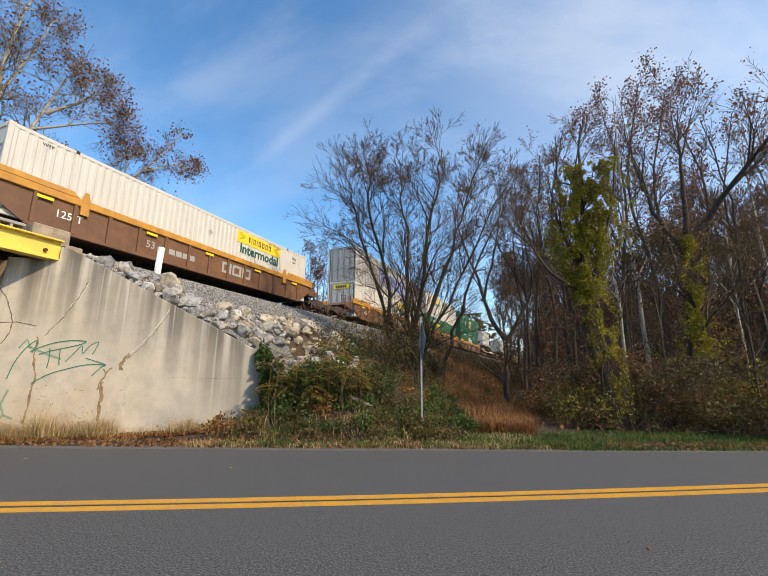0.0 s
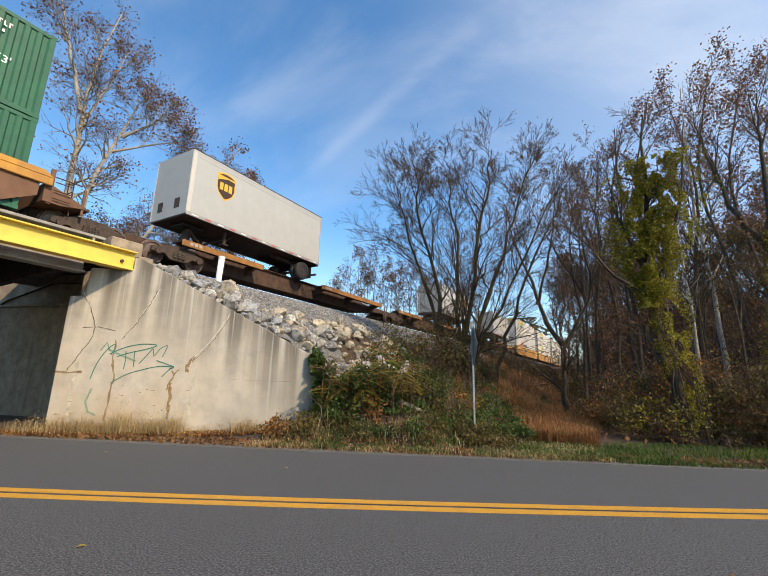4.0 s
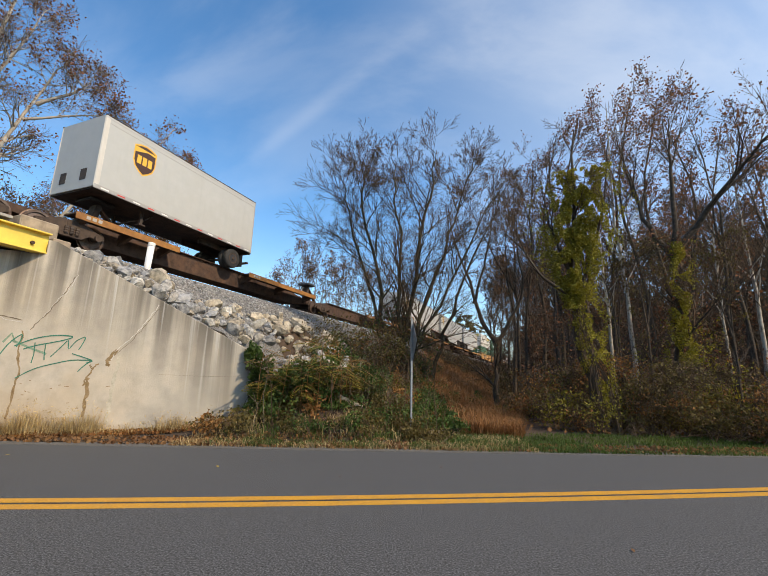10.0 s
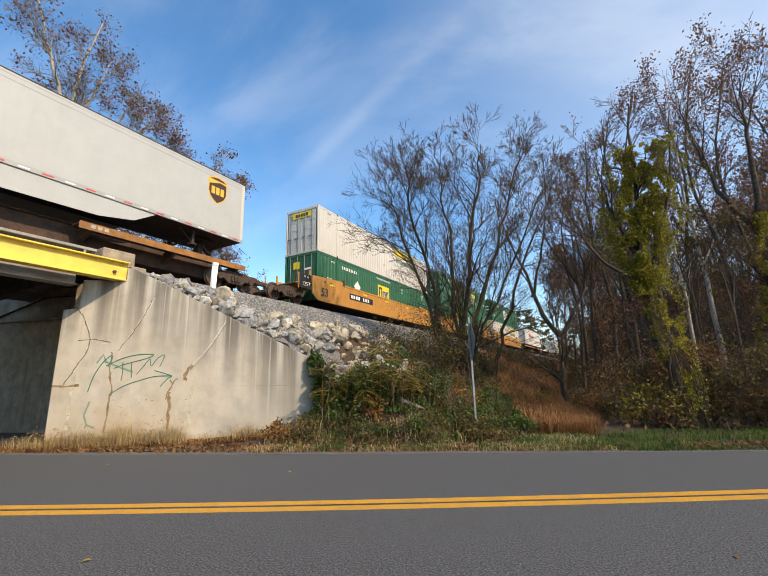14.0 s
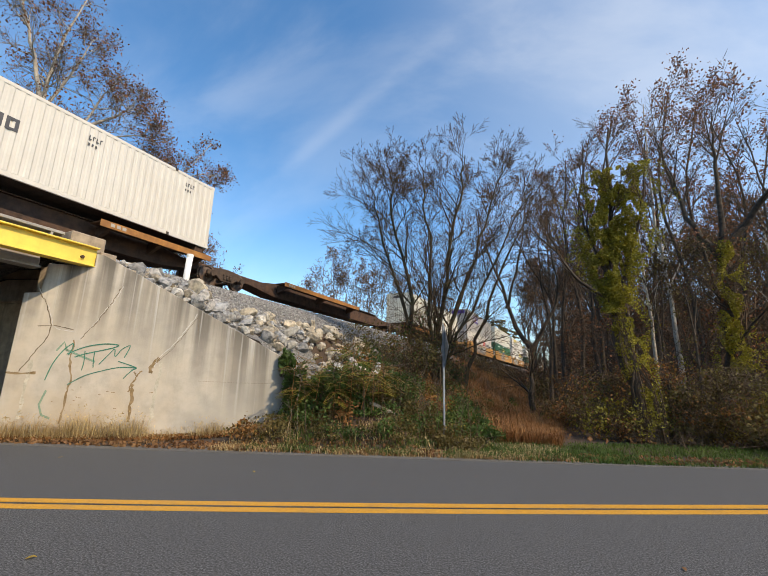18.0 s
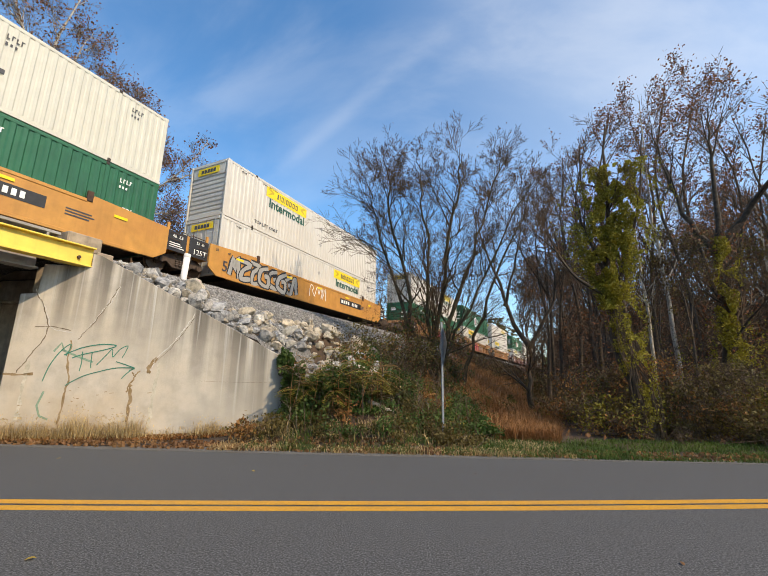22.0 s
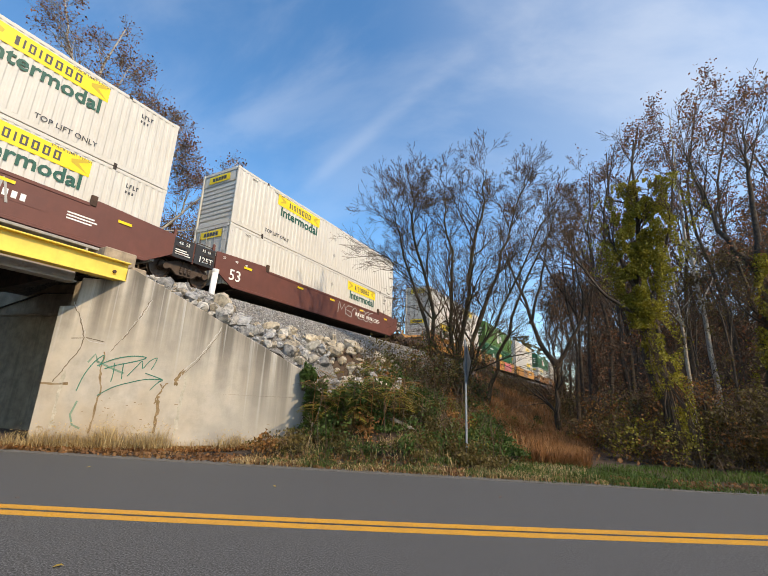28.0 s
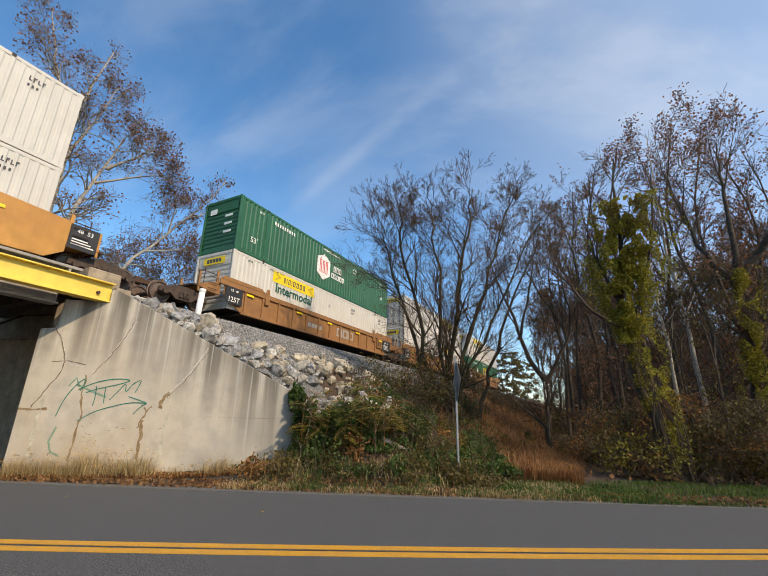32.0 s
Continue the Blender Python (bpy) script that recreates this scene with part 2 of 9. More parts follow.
def stain_wall():
    """Adds rain stains below the wall's sloping top, ochre bloom at its foot and thin lime runs."""
    nt = M_CONCRETE.node_tree
    b = nt.nodes["Principled BSDF"]
    src = b.inputs["Base Color"].links[0].from_socket
    co = nt.nodes.new("ShaderNodeTexCoord").outputs["Object"]

    def mth(op, *args):
        nd = nt.nodes.new("ShaderNodeMath")
        nd.operation = op
        for i, v in enumerate(args):
            if isinstance(v, bpy.types.NodeSocket):
                nt.links.new(v, nd.inputs[i])
            else:
                nd.inputs[i].default_value = v
        return nd.outputs[0]

    def rng_(v, lo, hi, a, z):
        nd = nt.nodes.new("ShaderNodeMapRange")
        for k, q in (("From Min", lo), ("From Max", hi), ("To Min", a), ("To Max", z)):
            nd.inputs[k].default_value = q
        nt.links.new(v, nd.inputs["Value"])
        return nd.outputs["Result"]

    xyz = nt.nodes.new("ShaderNodeSeparateXYZ")
    nt.links.new(co, xyz.inputs[0])
    k = mth("ADD", mth("MULTIPLY", mth("ADD", xyz.outputs["X"], 11.11), 0.9426), mth("MULTIPLY", mth("ADD", xyz.outputs["Y"], -8.78), 0.334))
    drop = mth("SUBTRACT", mth("MINIMUM", mth("SUBTRACT", 5.65, mth("MULTIPLY", k, 0.512)), 4.5), xyz.outputs["Z"])

    def runs(across, down, seed, detail=4.0):
        cb = nt.nodes.new("ShaderNodeCombineXYZ")
        nt.links.new(mth("MULTIPLY", k, across), cb.inputs[0])
        nt.links.new(mth("MULTIPLY", xyz.outputs["Z"], down), cb.inputs[2])
        cb.inputs[1].default_value = seed
        nz = nt.nodes.new("ShaderNodeTexNoise")
        nz.inputs["Scale"].default_value, nz.inputs["Detail"].default_value = 1.0, detail
        nt.links.new(cb.outputs[0], nz.inputs["Vector"])
        return nz.outputs["Fac"]

    def mixed(a, col, fac):
        mx = nt.nodes.new("ShaderNodeMix")
        mx.data_type = "RGBA"
        nt.links.new(a, mx.inputs["A"])
        mx.inputs["B"].default_value = (*col, 1)
        nt.links.new(fac, mx.inputs["Factor"])
        return mx.outputs["Result"]

    ochre = mth("MULTIPLY", rng_(runs(0.9, 0.9, 3.0), 0.38, 0.66, 0, 0.55), mth("MULTIPLY", rng_(xyz.outputs["Z"], 0.2, 2.6, 1, 0), rng_(k, 2.5, 5.0, 1, 0.1)))
    col = mixed(src, (0.45, 0.31, 0.165), ochre)
    grey = mth("MULTIPLY", rng_(runs(0.5, 0.4, 8.0), 0.35, 0.6, 0.15, 0.8), rng_(k, 2.5, 5.5, 0.25, 1))
    col = mixed(col, (0.31, 0.285, 0.24), grey)
    wide = mth("MULTIPLY", rng_(runs(2.1, 0.10, 5.0), 0.42, 0.60, 0, 0.92), rng_(drop, 0.0, 2.4, 1, 0))
    col = mixed(col, (0.115, 0.098, 0.078), wide)
    fine = mth("MULTIPLY", rng_(runs(4.2, 0.14, 11.0), 0.48, 0.68, 0, 0.6), rng_(drop, 0.0, 2.0, 1, 0))
    col = mixed(col, (0.095, 0.08, 0.065), fine)
    lime = mth("MULTIPLY", rng_(runs(6.5, 0.12, 17.0), 0.58, 0.70, 0, 0.6), rng_(drop, 0.2, 2.6, 1, 0.1))
    col = mixed(col, (0.64, 0.61, 0.55), lime)
    nt.links.new(col, b.inputs["Base Color"])


stain_wall()
# streaked brown concrete; the abutment's deep shade is partly in this darker base
M_CONCRETE2 = material("darkened_concrete", (0.36, 0.285, 0.205), 0.9, 0, 0.2, 3.0, (0.20, 0.145, 0.095), 0.5, 0.9, 0.6, 0.35, 40.0)
M_CRACK = material("crack", (0.20, 0.15, 0.10), 0.95, 0, 0.25, 20, None, 0, 1, 0, 0.3, 60)
M_LIME = material("lime_bloom", (0.58, 0.54, 0.47), 0.95, 0, 0.15, 20, None, 0, 1, 0, 0.3, 60)
M_RUN = material("lime_run", (0.53, 0.475, 0.37), 0.95, 0, 0.15, 9, (0.48, 0.41, 0.30), 0.6, 3, 0, 0.3, 60)
M_RUSTSTAIN = material("rust_stain", (0.28, 0.18, 0.085), 0.95, 0, 0.2, 12, (0.36, 0.27, 0.16), 0.6, 5, 0, 0.3, 60)
M_SPRAY = material("spray_green", (0.03, 0.20, 0.13), 0.7, 0, 0.2, 20, None, 0, 1, 0, 0, 60)
M_SPRAYFAINT = material("spray_green_faint", (0.22, 0.32, 0.22), 0.8, 0, 0.15, 20, None, 0, 1, 0, 0, 60)
M_BEAM = material("yellow_paint", (0.80, 0.58, 0.10), 0.55, 0, 0.06, 3.0, (0.62, 0.40, 0.08), 0.4, 1.6, 0.12, 0.1, 40.0)
M_STEELGREY = material("grey_steel", (0.34, 0.32, 0.29), 0.6, 0.2, 0.15, 4.0, (0.20, 0.14, 0.09), 0.5, 2.0, 0.3, 0.2, 40.0)
M_DARKSTEEL = material("dark_steel", (0.06, 0.045, 0.036), 0.7, 0.3, 0.25, 4.0, (0.11, 0.06, 0.035), 0.6, 2.0, 0, 0.3, 40.0)
M_RUST = material("rusty_steel", (0.075, 0.042, 0.028), 0.85, 0.1, 0.25, 5.0, (0.13, 0.062, 0.032), 0.6, 1.5, 0.3, 0.4, 50.0)
M_TRUCK = material("truck_steel", (0.085, 0.055, 0.038), 0.8, 0.2, 0.25, 5.0, (0.05, 0.036, 0.028), 0.6, 2.0, 0, 0.3, 50.0)
M_RAIL = material("rail_steel", (0.16, 0.10, 0.07), 0.5, 0.6, 0.2, 8.0, (0.30, 0.27, 0.24), 0.3, 3.0, 0, 0.2, 40.0)
M_TIE = material("creosoted_wood", (0.07, 0.05, 0.038), 0.95, 0, 0.3, 6.0, None, 0, 1, 0.2, 0.6, 30.0)
M_WHITEPIPE = material("white_plastic", (0.80, 0.79, 0.76), 0.45, 0, 0.03, 4, (0.60, 0.56, 0.50), 0.3, 2.0, 0.15, 0.05, 40.0)
M_GALV = material("galvanised_steel", (0.22, 0.235, 0.245), 0.55, 0.4, 0.12, 8.0, (0.30, 0.30, 0.31), 0.5, 4.0, 0.1, 0.15, 60.0)
M_WOOD = material("weathered_timber", (0.30, 0.26, 0.20), 0.9, 0, 0.25, 6.0, (0.18, 0.14, 0.10), 0.5, 3.0, 0, 0.5, 40.0)
# train paint
M_WHITE = material("white_paint", (0.58, 0.55, 0.49), 0.5, 0, 0.03, 1.5, (0.51, 0.45, 0.37), 0.4, 0.5, 0.14, 0.05, 30.0)
M_CREAM = material("cream_paint", (0.57, 0.55, 0.46), 0.45, 0, 0.04, 1.5, (0.55, 0.51, 0.40), 0.4, 0.5, 0.10, 0.05, 30.0)
M_SILVER = material("silver_grey_paint", (0.39, 0.375, 0.345), 0.5, 0.1, 0.05, 1.5, (0.30, 0.285, 0.26), 0.5, 0.5, 0.18, 0.05, 30.0)
M_GREEN = material("green_paint", (0.016, 0.118, 0.050), 0.42, 0, 0.10, 1.5, (0.022, 0.09, 0.048), 0.5, 0.5, 0.10, 0.05, 30.0)
M_LEAFGREEN = material("leaf_green_paint", (0.078, 0.175, 0.028), 0.42, 0, 0.06, 1.5, (0.09, 0.19, 0.05), 0.5, 0.5, 0.10, 0.05, 30.0)
M_TRAILER = material("trailer_grey", (0.44, 0.44, 0.415), 0.5, 0.0, 0.03, 1.5, (0.41, 0.39, 0.35), 0.35, 0.4, 0.06, 0.03, 30.0)
M_OLDWELL = material("brown_car_paint", (0.185, 0.085, 0.04), 0.7, 0, 0.15, 2.0, (0.12, 0.06, 0.035), 0.6, 0.7, 0.3, 0.2, 40.0)
M_TANWELL = material("tan_car_paint", (0.32, 0.15, 0.05), 0.65, 0, 0.12, 2.0, (0.22, 0.10, 0.045), 0.5, 0.7, 0.25, 0.2, 40.0)
M_ORANGE = material("orange_car_paint", (0.52, 0.245, 0.052), 0.6, 0, 0.10, 2.0, (0.42, 0.175, 0.042), 0.5, 0.6, 0.22, 0.12, 40.0)
M_SILL = material("yellow_orange_sill", (0.58, 0.27, 0.035), 0.6, 0, 0.12, 2.5, (0.36, 0.16, 0.05), 0.5, 1.2, 0.25, 0.2, 40.0)
M_PLATEDGE = material("rust_orange_edge", (0.36, 0.155, 0.035), 0.75, 0, 0.2, 3.0, (0.16, 0.07, 0.032), 0.6, 1.4, 0.3, 0.3, 40.0)
M_MAROON = material("maroon_car_paint", (0.14, 0.045, 0.03), 0.6, 0, 0.08, 2.0, (0.11, 0.04, 0.03), 0.5, 0.6, 0.12, 0.12, 40.0)
M_BLACKPAINT = material("black_paint", (0.025, 0.025, 0.027), 0.6, 0, 0.2, 4.0, None, 0, 1, 0, 0.1, 40.0)
M_RUBBER = material("rubber", (0.025, 0.025, 0.025), 0.85, 0, 0.2, 8.0, (0.05, 0.045, 0.04), 0.4, 4.0, 0, 0.2, 60.0)
M_PANELYEL = material("yellow_vinyl", (0.86, 0.62, 0.015), 0.45, 0, 0.03, 3.0, (0.75, 0.55, 0.05), 0.3, 1.5, 0, 0, 30)
M_PANELDARK = material("dull_yellow_vinyl", (0.55, 0.38, 0.02), 0.45, 0, 0.03, 3.0, None, 0, 1.5, 0, 0, 30)
M_INK = material("dark_ink", (0.05, 0.05, 0.055), 0.5, 0, 0.05, 4, None, 0, 1, 0, 0, 30)
M_INKGREEN = material("green_ink", (0.008, 0.085, 0.055), 0.5, 0, 0.05, 4, None, 0, 1, 0, 0, 30)
M_INKWHITE = material("white_ink", (0.78, 0.77, 0.72), 0.5, 0, 0.05, 4, None, 0, 1, 0, 0, 30)
M_INKBLUE = material("blue_ink", (0.03, 0.09, 0.42), 0.5, 0, 0.05, 4, None, 0, 1, 0, 0, 30)
M_INKRED = material("red_ink", (0.62, 0.05, 0.04), 0.5, 0, 0.05, 4, None, 0, 1, 0, 0, 30)
M_INKPURPLE = material("purple_ink", (0.07, 0.03, 0.20), 0.5, 0, 0.05, 4, None, 0, 1, 0, 0, 30)
M_INKORANGE = material("orange_ink", (0.80, 0.30, 0.02), 0.5, 0, 0.05, 4, None, 0, 1, 0, 0, 30)
M_BADGEBROWN = material("brown_badge", (0.06, 0.025, 0.012), 0.45, 0, 0.05, 4, None, 0, 1, 0, 0, 30)
M_BADGEGOLD = material("gold_badge", (0.80, 0.44, 0.05), 0.45, 0, 0.05, 4, None, 0, 1, 0, 0, 30)
M_PINK = material("pink_spray", (0.80, 0.12, 0.22), 0.6, 0, 0.08, 4, None, 0, 1, 0, 0, 30)
M_MINT = material("mint_spray", (0.25, 0.62, 0.42), 0.6, 0, 0.1, 4, (0.55, 0.70, 0.15), 0.6, 2.0, 0, 0, 30)
# plants
M_BARK = material("grey_brown_bark", (0.082, 0.060, 0.042), 0.95, 0, 0.3, 9.0, (0.046, 0.033, 0.023), 0.6, 3.0, 0.3, 0.9, 45.0)
M_BARKGREEN = material("mossy_bark", (0.070, 0.054, 0.033), 0.95, 0, 0.3, 9.0, (0.10, 0.088, 0.035), 0.5, 2.0, 0.2, 0.9, 45.0)
M_BARKPALE = material("pale_sycamore_bark", (0.42, 0.375, 0.31), 0.85, 0, 0.15, 5.0, (0.24, 0.20, 0.16), 0.7, 3.0, 0, 0.4, 30.0)
M_TWIG = material("twig_bark", (0.098, 0.062, 0.037), 0.95, 0, 0.2, 8.0)
M_TWIGPALE = material("pale_twig_bark", (0.19, 0.15, 0.115), 0.9, 0, 0.2, 8.0)
M_LEAFBROWN = leafy("brown_leaf", (0.22, 0.088, 0.042), (0.32, 0.14, 0.055), 0.6)
M_LEAFRUST = leafy("rust_leaf", (0.26, 0.11, 0.034), (0.34, 0.18, 0.05), 0.6)
M_LEAFYELLOW = leafy("yellow_green_leaf", (0.19, 0.17, 0.022), (0.32, 0.24, 0.03), 0.6)
M_LEAFVINE = leafy("vine_leaf", (0.24, 0.215, 0.020), (0.34, 0.27, 0.03), 0.6)
M_LEAFGREENP = leafy("green_leaf", (0.056, 0.110, 0.020), (0.11, 0.14, 0.03), 0.6)
M_LEAFOLIVE = leafy("olive_leaf", (0.12, 0.098, 0.026), (0.19, 0.115, 0.034), 0.6)
# near-black brown: the shade among the far trees is put into this colour
M_RIDGE = material("distant_woods_shade", (0.034, 0.024, 0.016), 1.0, 0, 0.4, 0.6, (0.045, 0.031, 0.02), 0.6, 0.09, 0.5, 0.0, 2.0)
M_STRAW = leafy("straw_grass", (0.56, 0.42, 0.21), (0.38, 0.25, 0.11), 0.6)
M_REDGRASS = leafy("russet_grass", (0.32, 0.145, 0.052), (0.42, 0.24, 0.10), 0.6)
M_GRASS = leafy("green_grass", (0.065, 0.12, 0.018), (0.14, 0.15, 0.035), 0.5)
M_LEAFGOLD = leafy("gold_leaf", (0.50, 0.34, 0.06), (0.42, 0.26, 0.06), 0.5)
M_LITTER = leafy("fallen_leaf", (0.21, 0.10, 0.042), (0.34, 0.20, 0.08), 0.6)


# ---- builders ----
def mesh_of(name, verts, faces, mat=None, smooth=False):
    me = bpy.data.meshes.new(name)
    me.from_pydata(verts, [], faces)
    if mat:
        me.materials.append(mat)
    if smooth:
        me.polygons.foreach_set("use_smooth", [True] * len(me.polygons))
    me.update()
    return me


def empty(name, label="", category="", group="", kind=""):
    ob = new(name)
    ob.empty_display_size = 0.2
    return tagged(ob, label, category, group, kind)


def put(name, me, parent=None, at=None, label=""):
    """A mesh as one object, a part of parent where one is given, at the pose or place at."""
    ob = new(name, me)
    if parent is not None:
        ob.parent = parent
    if at is not None:
        ob.matrix_local = at if isinstance(at, Matrix) else Matrix.Translation(at)
    return tagged(ob, label)


def part(name, bm, mat, parent=None, label="", smooth=False):
    me = bpy.data.meshes.new(name)
    bm.to_mesh(me)
    bm.free()
    me.materials.append(mat)
    if smooth:
        me.polygons.foreach_set("use_smooth", [True] * len(me.polygons))
    return put(name, me, parent, None, label)


def add_box(bm, x0, x1, y0, y1, z0, z1, bevel=0.0):
    vs = [bm.verts.new((x, y, z)) for z in (z0, z1) for x, y in ((x0, y0), (x1, y0), (x1, y1), (x0, y1))]
    fs = [bm.faces.new([vs[i] for i in q]) for q in ((3, 2, 1, 0), (4, 5, 6, 7), (0, 1, 5, 4), (1, 2, 6, 5), (2, 3, 7, 6), (3, 0, 4, 7))]
    if bevel:
        bmesh.ops.bevel(bm, geom=list({e for f in fs for e in f.edges}), offset=bevel, segments=1, affect="EDGES")
    return vs


def box(x0, x1, y0, y1, z0, z1, bevel=0.0):
    bm = bmesh.new()
    add_box(bm, x0, x1, y0, y1, z0, z1, bevel)
    return bm


def add_prism(bm, outline, axis, lo, hi):
    """An outline of (a, b) pairs pushed along axis ('x': a=y b=z, 'y': a=x b=z, 'z': a=x b=y)."""
    def at(a, b, c):
        return {"x": (c, a, b), "y": (a, c, b), "z": (a, b, c)}[axis]
    lo_v = [bm.verts.new(at(a, b, lo)) for a, b in outline]
    hi_v = [bm.verts.new(at(a, b, hi)) for a, b in outline]
    n_ = len(outline)
    bm.faces.new(lo_v)
    bm.faces.new(hi_v[::-1])
    for i in range(n_):
        j = (i + 1) % n_
        bm.faces.new((lo_v[j], lo_v[i], hi_v[i], hi_v[j]))


def prism(outline, axis, lo, hi, bevel=0.0):
    bm = bmesh.new()
    add_prism(bm, outline, axis, lo, hi)
    bmesh.ops.recalc_face_normals(bm, faces=bm.faces[:])
    if bevel:
        bmesh.ops.bevel(bm, geom=bm.edges[:], offset=bevel, segments=1, affect="EDGES")
    return bm


def add_lathe(bm, rings, axis="z", centre=(0, 0, 0), sides=16):
    """Rings of (radius, height) turned about an axis through centre, closed at both ends."""
    made = []
    for r, h in rings:
        row = []
        for i in range(sides):
            a = 2 * math.pi * i / sides
            u, v = r * math.cos(a), r * math.sin(a)
            p = {"z": (u, v, h), "y": (u, h, v), "x": (h, u, v)}[axis]
            row.append(bm.verts.new((p[0] + centre[0], p[1] + centre[1], p[2] + centre[2])))
        made.append(row)
    for a, b in zip(made, made[1:]):
        for i in range(sides):
            j = (i + 1) % sides
            bm.faces.new((a[i], a[j], b[j], b[i]))
    bm.faces.new(made[0][::-1])
    bm.faces.new(made[-1])


def lathe(rings, axis="z", centre=(0, 0, 0), sides=16):
    bm = bmesh.new()
    add_lathe(bm, rings, axis, centre, sides)
    bmesh.ops.recalc_face_normals(bm, faces=bm.faces[:])
    return bm


WORDS = {}


def word_mesh(text, size, mat):
    key = (text, size, mat.name)
    if key not in WORDS:
        cu = bpy.data.curves.new("word", "FONT")
        cu.offset = size * 0.022 if text == "Intermodal" else size * 0.008
        cu.body, cu.size, cu.extrude, cu.align_x, cu.align_y, cu.resolution_u = text, size, 0.004, "CENTER", "CENTER", 2
        ob = bpy.data.objects.new("word", cu)
        me = bpy.data.meshes.new_from_object(ob)
        me.materials.clear()
        me.materials.append(mat)
        bpy.data.objects.remove(ob)
        WORDS[key] = me
    return WORDS[key]


def side_word(parent, text, size, mat, x, y, z, wide=1.0):
    """Lettering on a side that faces -y."""
    ob = put("lettering", word_mesh(text, size, mat), parent, Matrix.Translation((x, y, z)) @ pose(0, 0, 0, 90) @ Matrix.Diagonal((wide, 1, 1, 1)))
    return ob


def end_word(parent, text, size, mat, x, y, z):
    """Lettering on an end that faces -x."""
    return put("lettering", word_mesh(text, size, mat), parent, Matrix.Translation((x, y, z)) @ pose(0, 0, 0, 90, 0, -90))


def ribbon(points, width, normal, lift, mat, name, parent=None, label=""):
    """A thin strip of changing width along points that lie on a plane."""
    nrm = Vector(normal).normalized()
    pts = [Vector(p) for p in points]
    vs, fs = [], []
    for i, p in enumerate(pts):
        d = (pts[min(i + 1, len(pts) - 1)] - pts[max(i - 1, 0)]).normalized()
        w = width[i] if isinstance(width, (list, tuple)) else width
        sd = nrm.cross(d) * (w / 2)
        vs += [p - sd + nrm * lift, p + sd + nrm * lift]
    for i in range(len(pts) - 1):
        fs.append((2 * i, 2 * i + 1, 2 * i + 3, 2 * i + 2))
    me = mesh_of(name, [tuple(v) for v in vs], fs, mat)
    return put(name, me, parent, None, label)

# ---- the plan ----
TRACK_AZ = radians(17.0)
ALONG = Vector((math.sin(TRACK_AZ), math.cos(TRACK_AZ), 0))       # along the track, away from the camera
ACROSS = Vector((-math.cos(TRACK_AZ), math.sin(TRACK_AZ), 0))     # away from the road, across the track
RAIL_Z, TRACK_D = 5.75, 16.4
WALL_A, WALL_B = Vector((-11.11, 8.78, 0)), Vector((-4.62, 11.08, 0))
WALL_DIR = (WALL_B - WALL_A).normalized()
WALL_OUT = Vector((WALL_DIR.y, -WALL_DIR.x, 0))                    # towards the road


def place(s, d, z):
    return ALONG * s + ACROSS * d + Vector((0, 0, z))


def centre_y(x):
    if x > 12:
        return centre_y(12) + (x - 12) * 0.32
    if x < -16:
        return centre_y(-16) + (x + 16) * 0.12
    return 5.70 + 0.235 * x + 0.0036 * x * x


def far_y(x):
    if x > 11:
        return far_y(11) + (x - 11) * 0.32
    return 9.10 + 0.137 * x + 0.001 * x * x


def near_y(x):
    return centre_y(x) - 3.35


def bank_z(x, y):
    """Height of the embankment's face and of the ground at its foot."""
    p = Vector((x, y, 0))
    d = p.dot(ACROSS)
    z = 4.86 - 0.52 * (12.96 - d) if d < 12.96 else 4.86 if d < 19.9 else 4.86 - 0.55 * (d - 19.9)
    foot = (0.22 + 0.40 * min(1.0, max(0.0, (x + 5.0) / 2.8))) * (y - far_y(x) - 0.75)
    if (p - WALL_A).dot(WALL_OUT) < -0.2:
        foot += 3.0 * max(0.0, -4.6 - x)
    z += 0.16 * math.exp(-((d - 11.7) / 1.2) ** 2)
    z = min(z, foot)
    return max(z, 0.0)


def patch_z(x, y):
    """Height of the soil heaped against the foot of the wing wall."""
    k = min(1.0, max(0.0, (x + 8.0) / 3.2))
    return max(0.0, 0.22 * (y - far_y(x) - 0.8)) * k * k


# ground: one sheet out to the horizon, rising a little under the woods
def build_ground():
    xs = [-2500, -600, -200, -90] + [i * 2.5 for i in range(-24, 41)] + [130, 220, 600, 2500]
    ys = [-2500, -600, -150, -40, -12, -4] + [i * 2.5 for i in range(0, 41)] + [130, 200, 600, 2500]
    vs, fs = [], []
    for y in ys:
        for x in xs:
            far = min(1.0, max(0.0, (y - far_y(x) - 2.5) / 30)) if abs(x) < 300 and y < 400 else 1.0
            vs.append((x, y, -0.06 + far * 0.15 * noise.noise((x * 0.11, y * 0.11, 0))))
    w = len(xs)
    for j in range(len(ys) - 1):
        for i in range(w - 1):
            a = j * w + i
            fs.append((a, a + 1, a + w + 1, a + w))
    tagged(put("ground", mesh_of("ground", vs, fs, M_SOIL, True)), "brown soil with leaf litter under the woods", "ground", "", "structure")


build_ground()


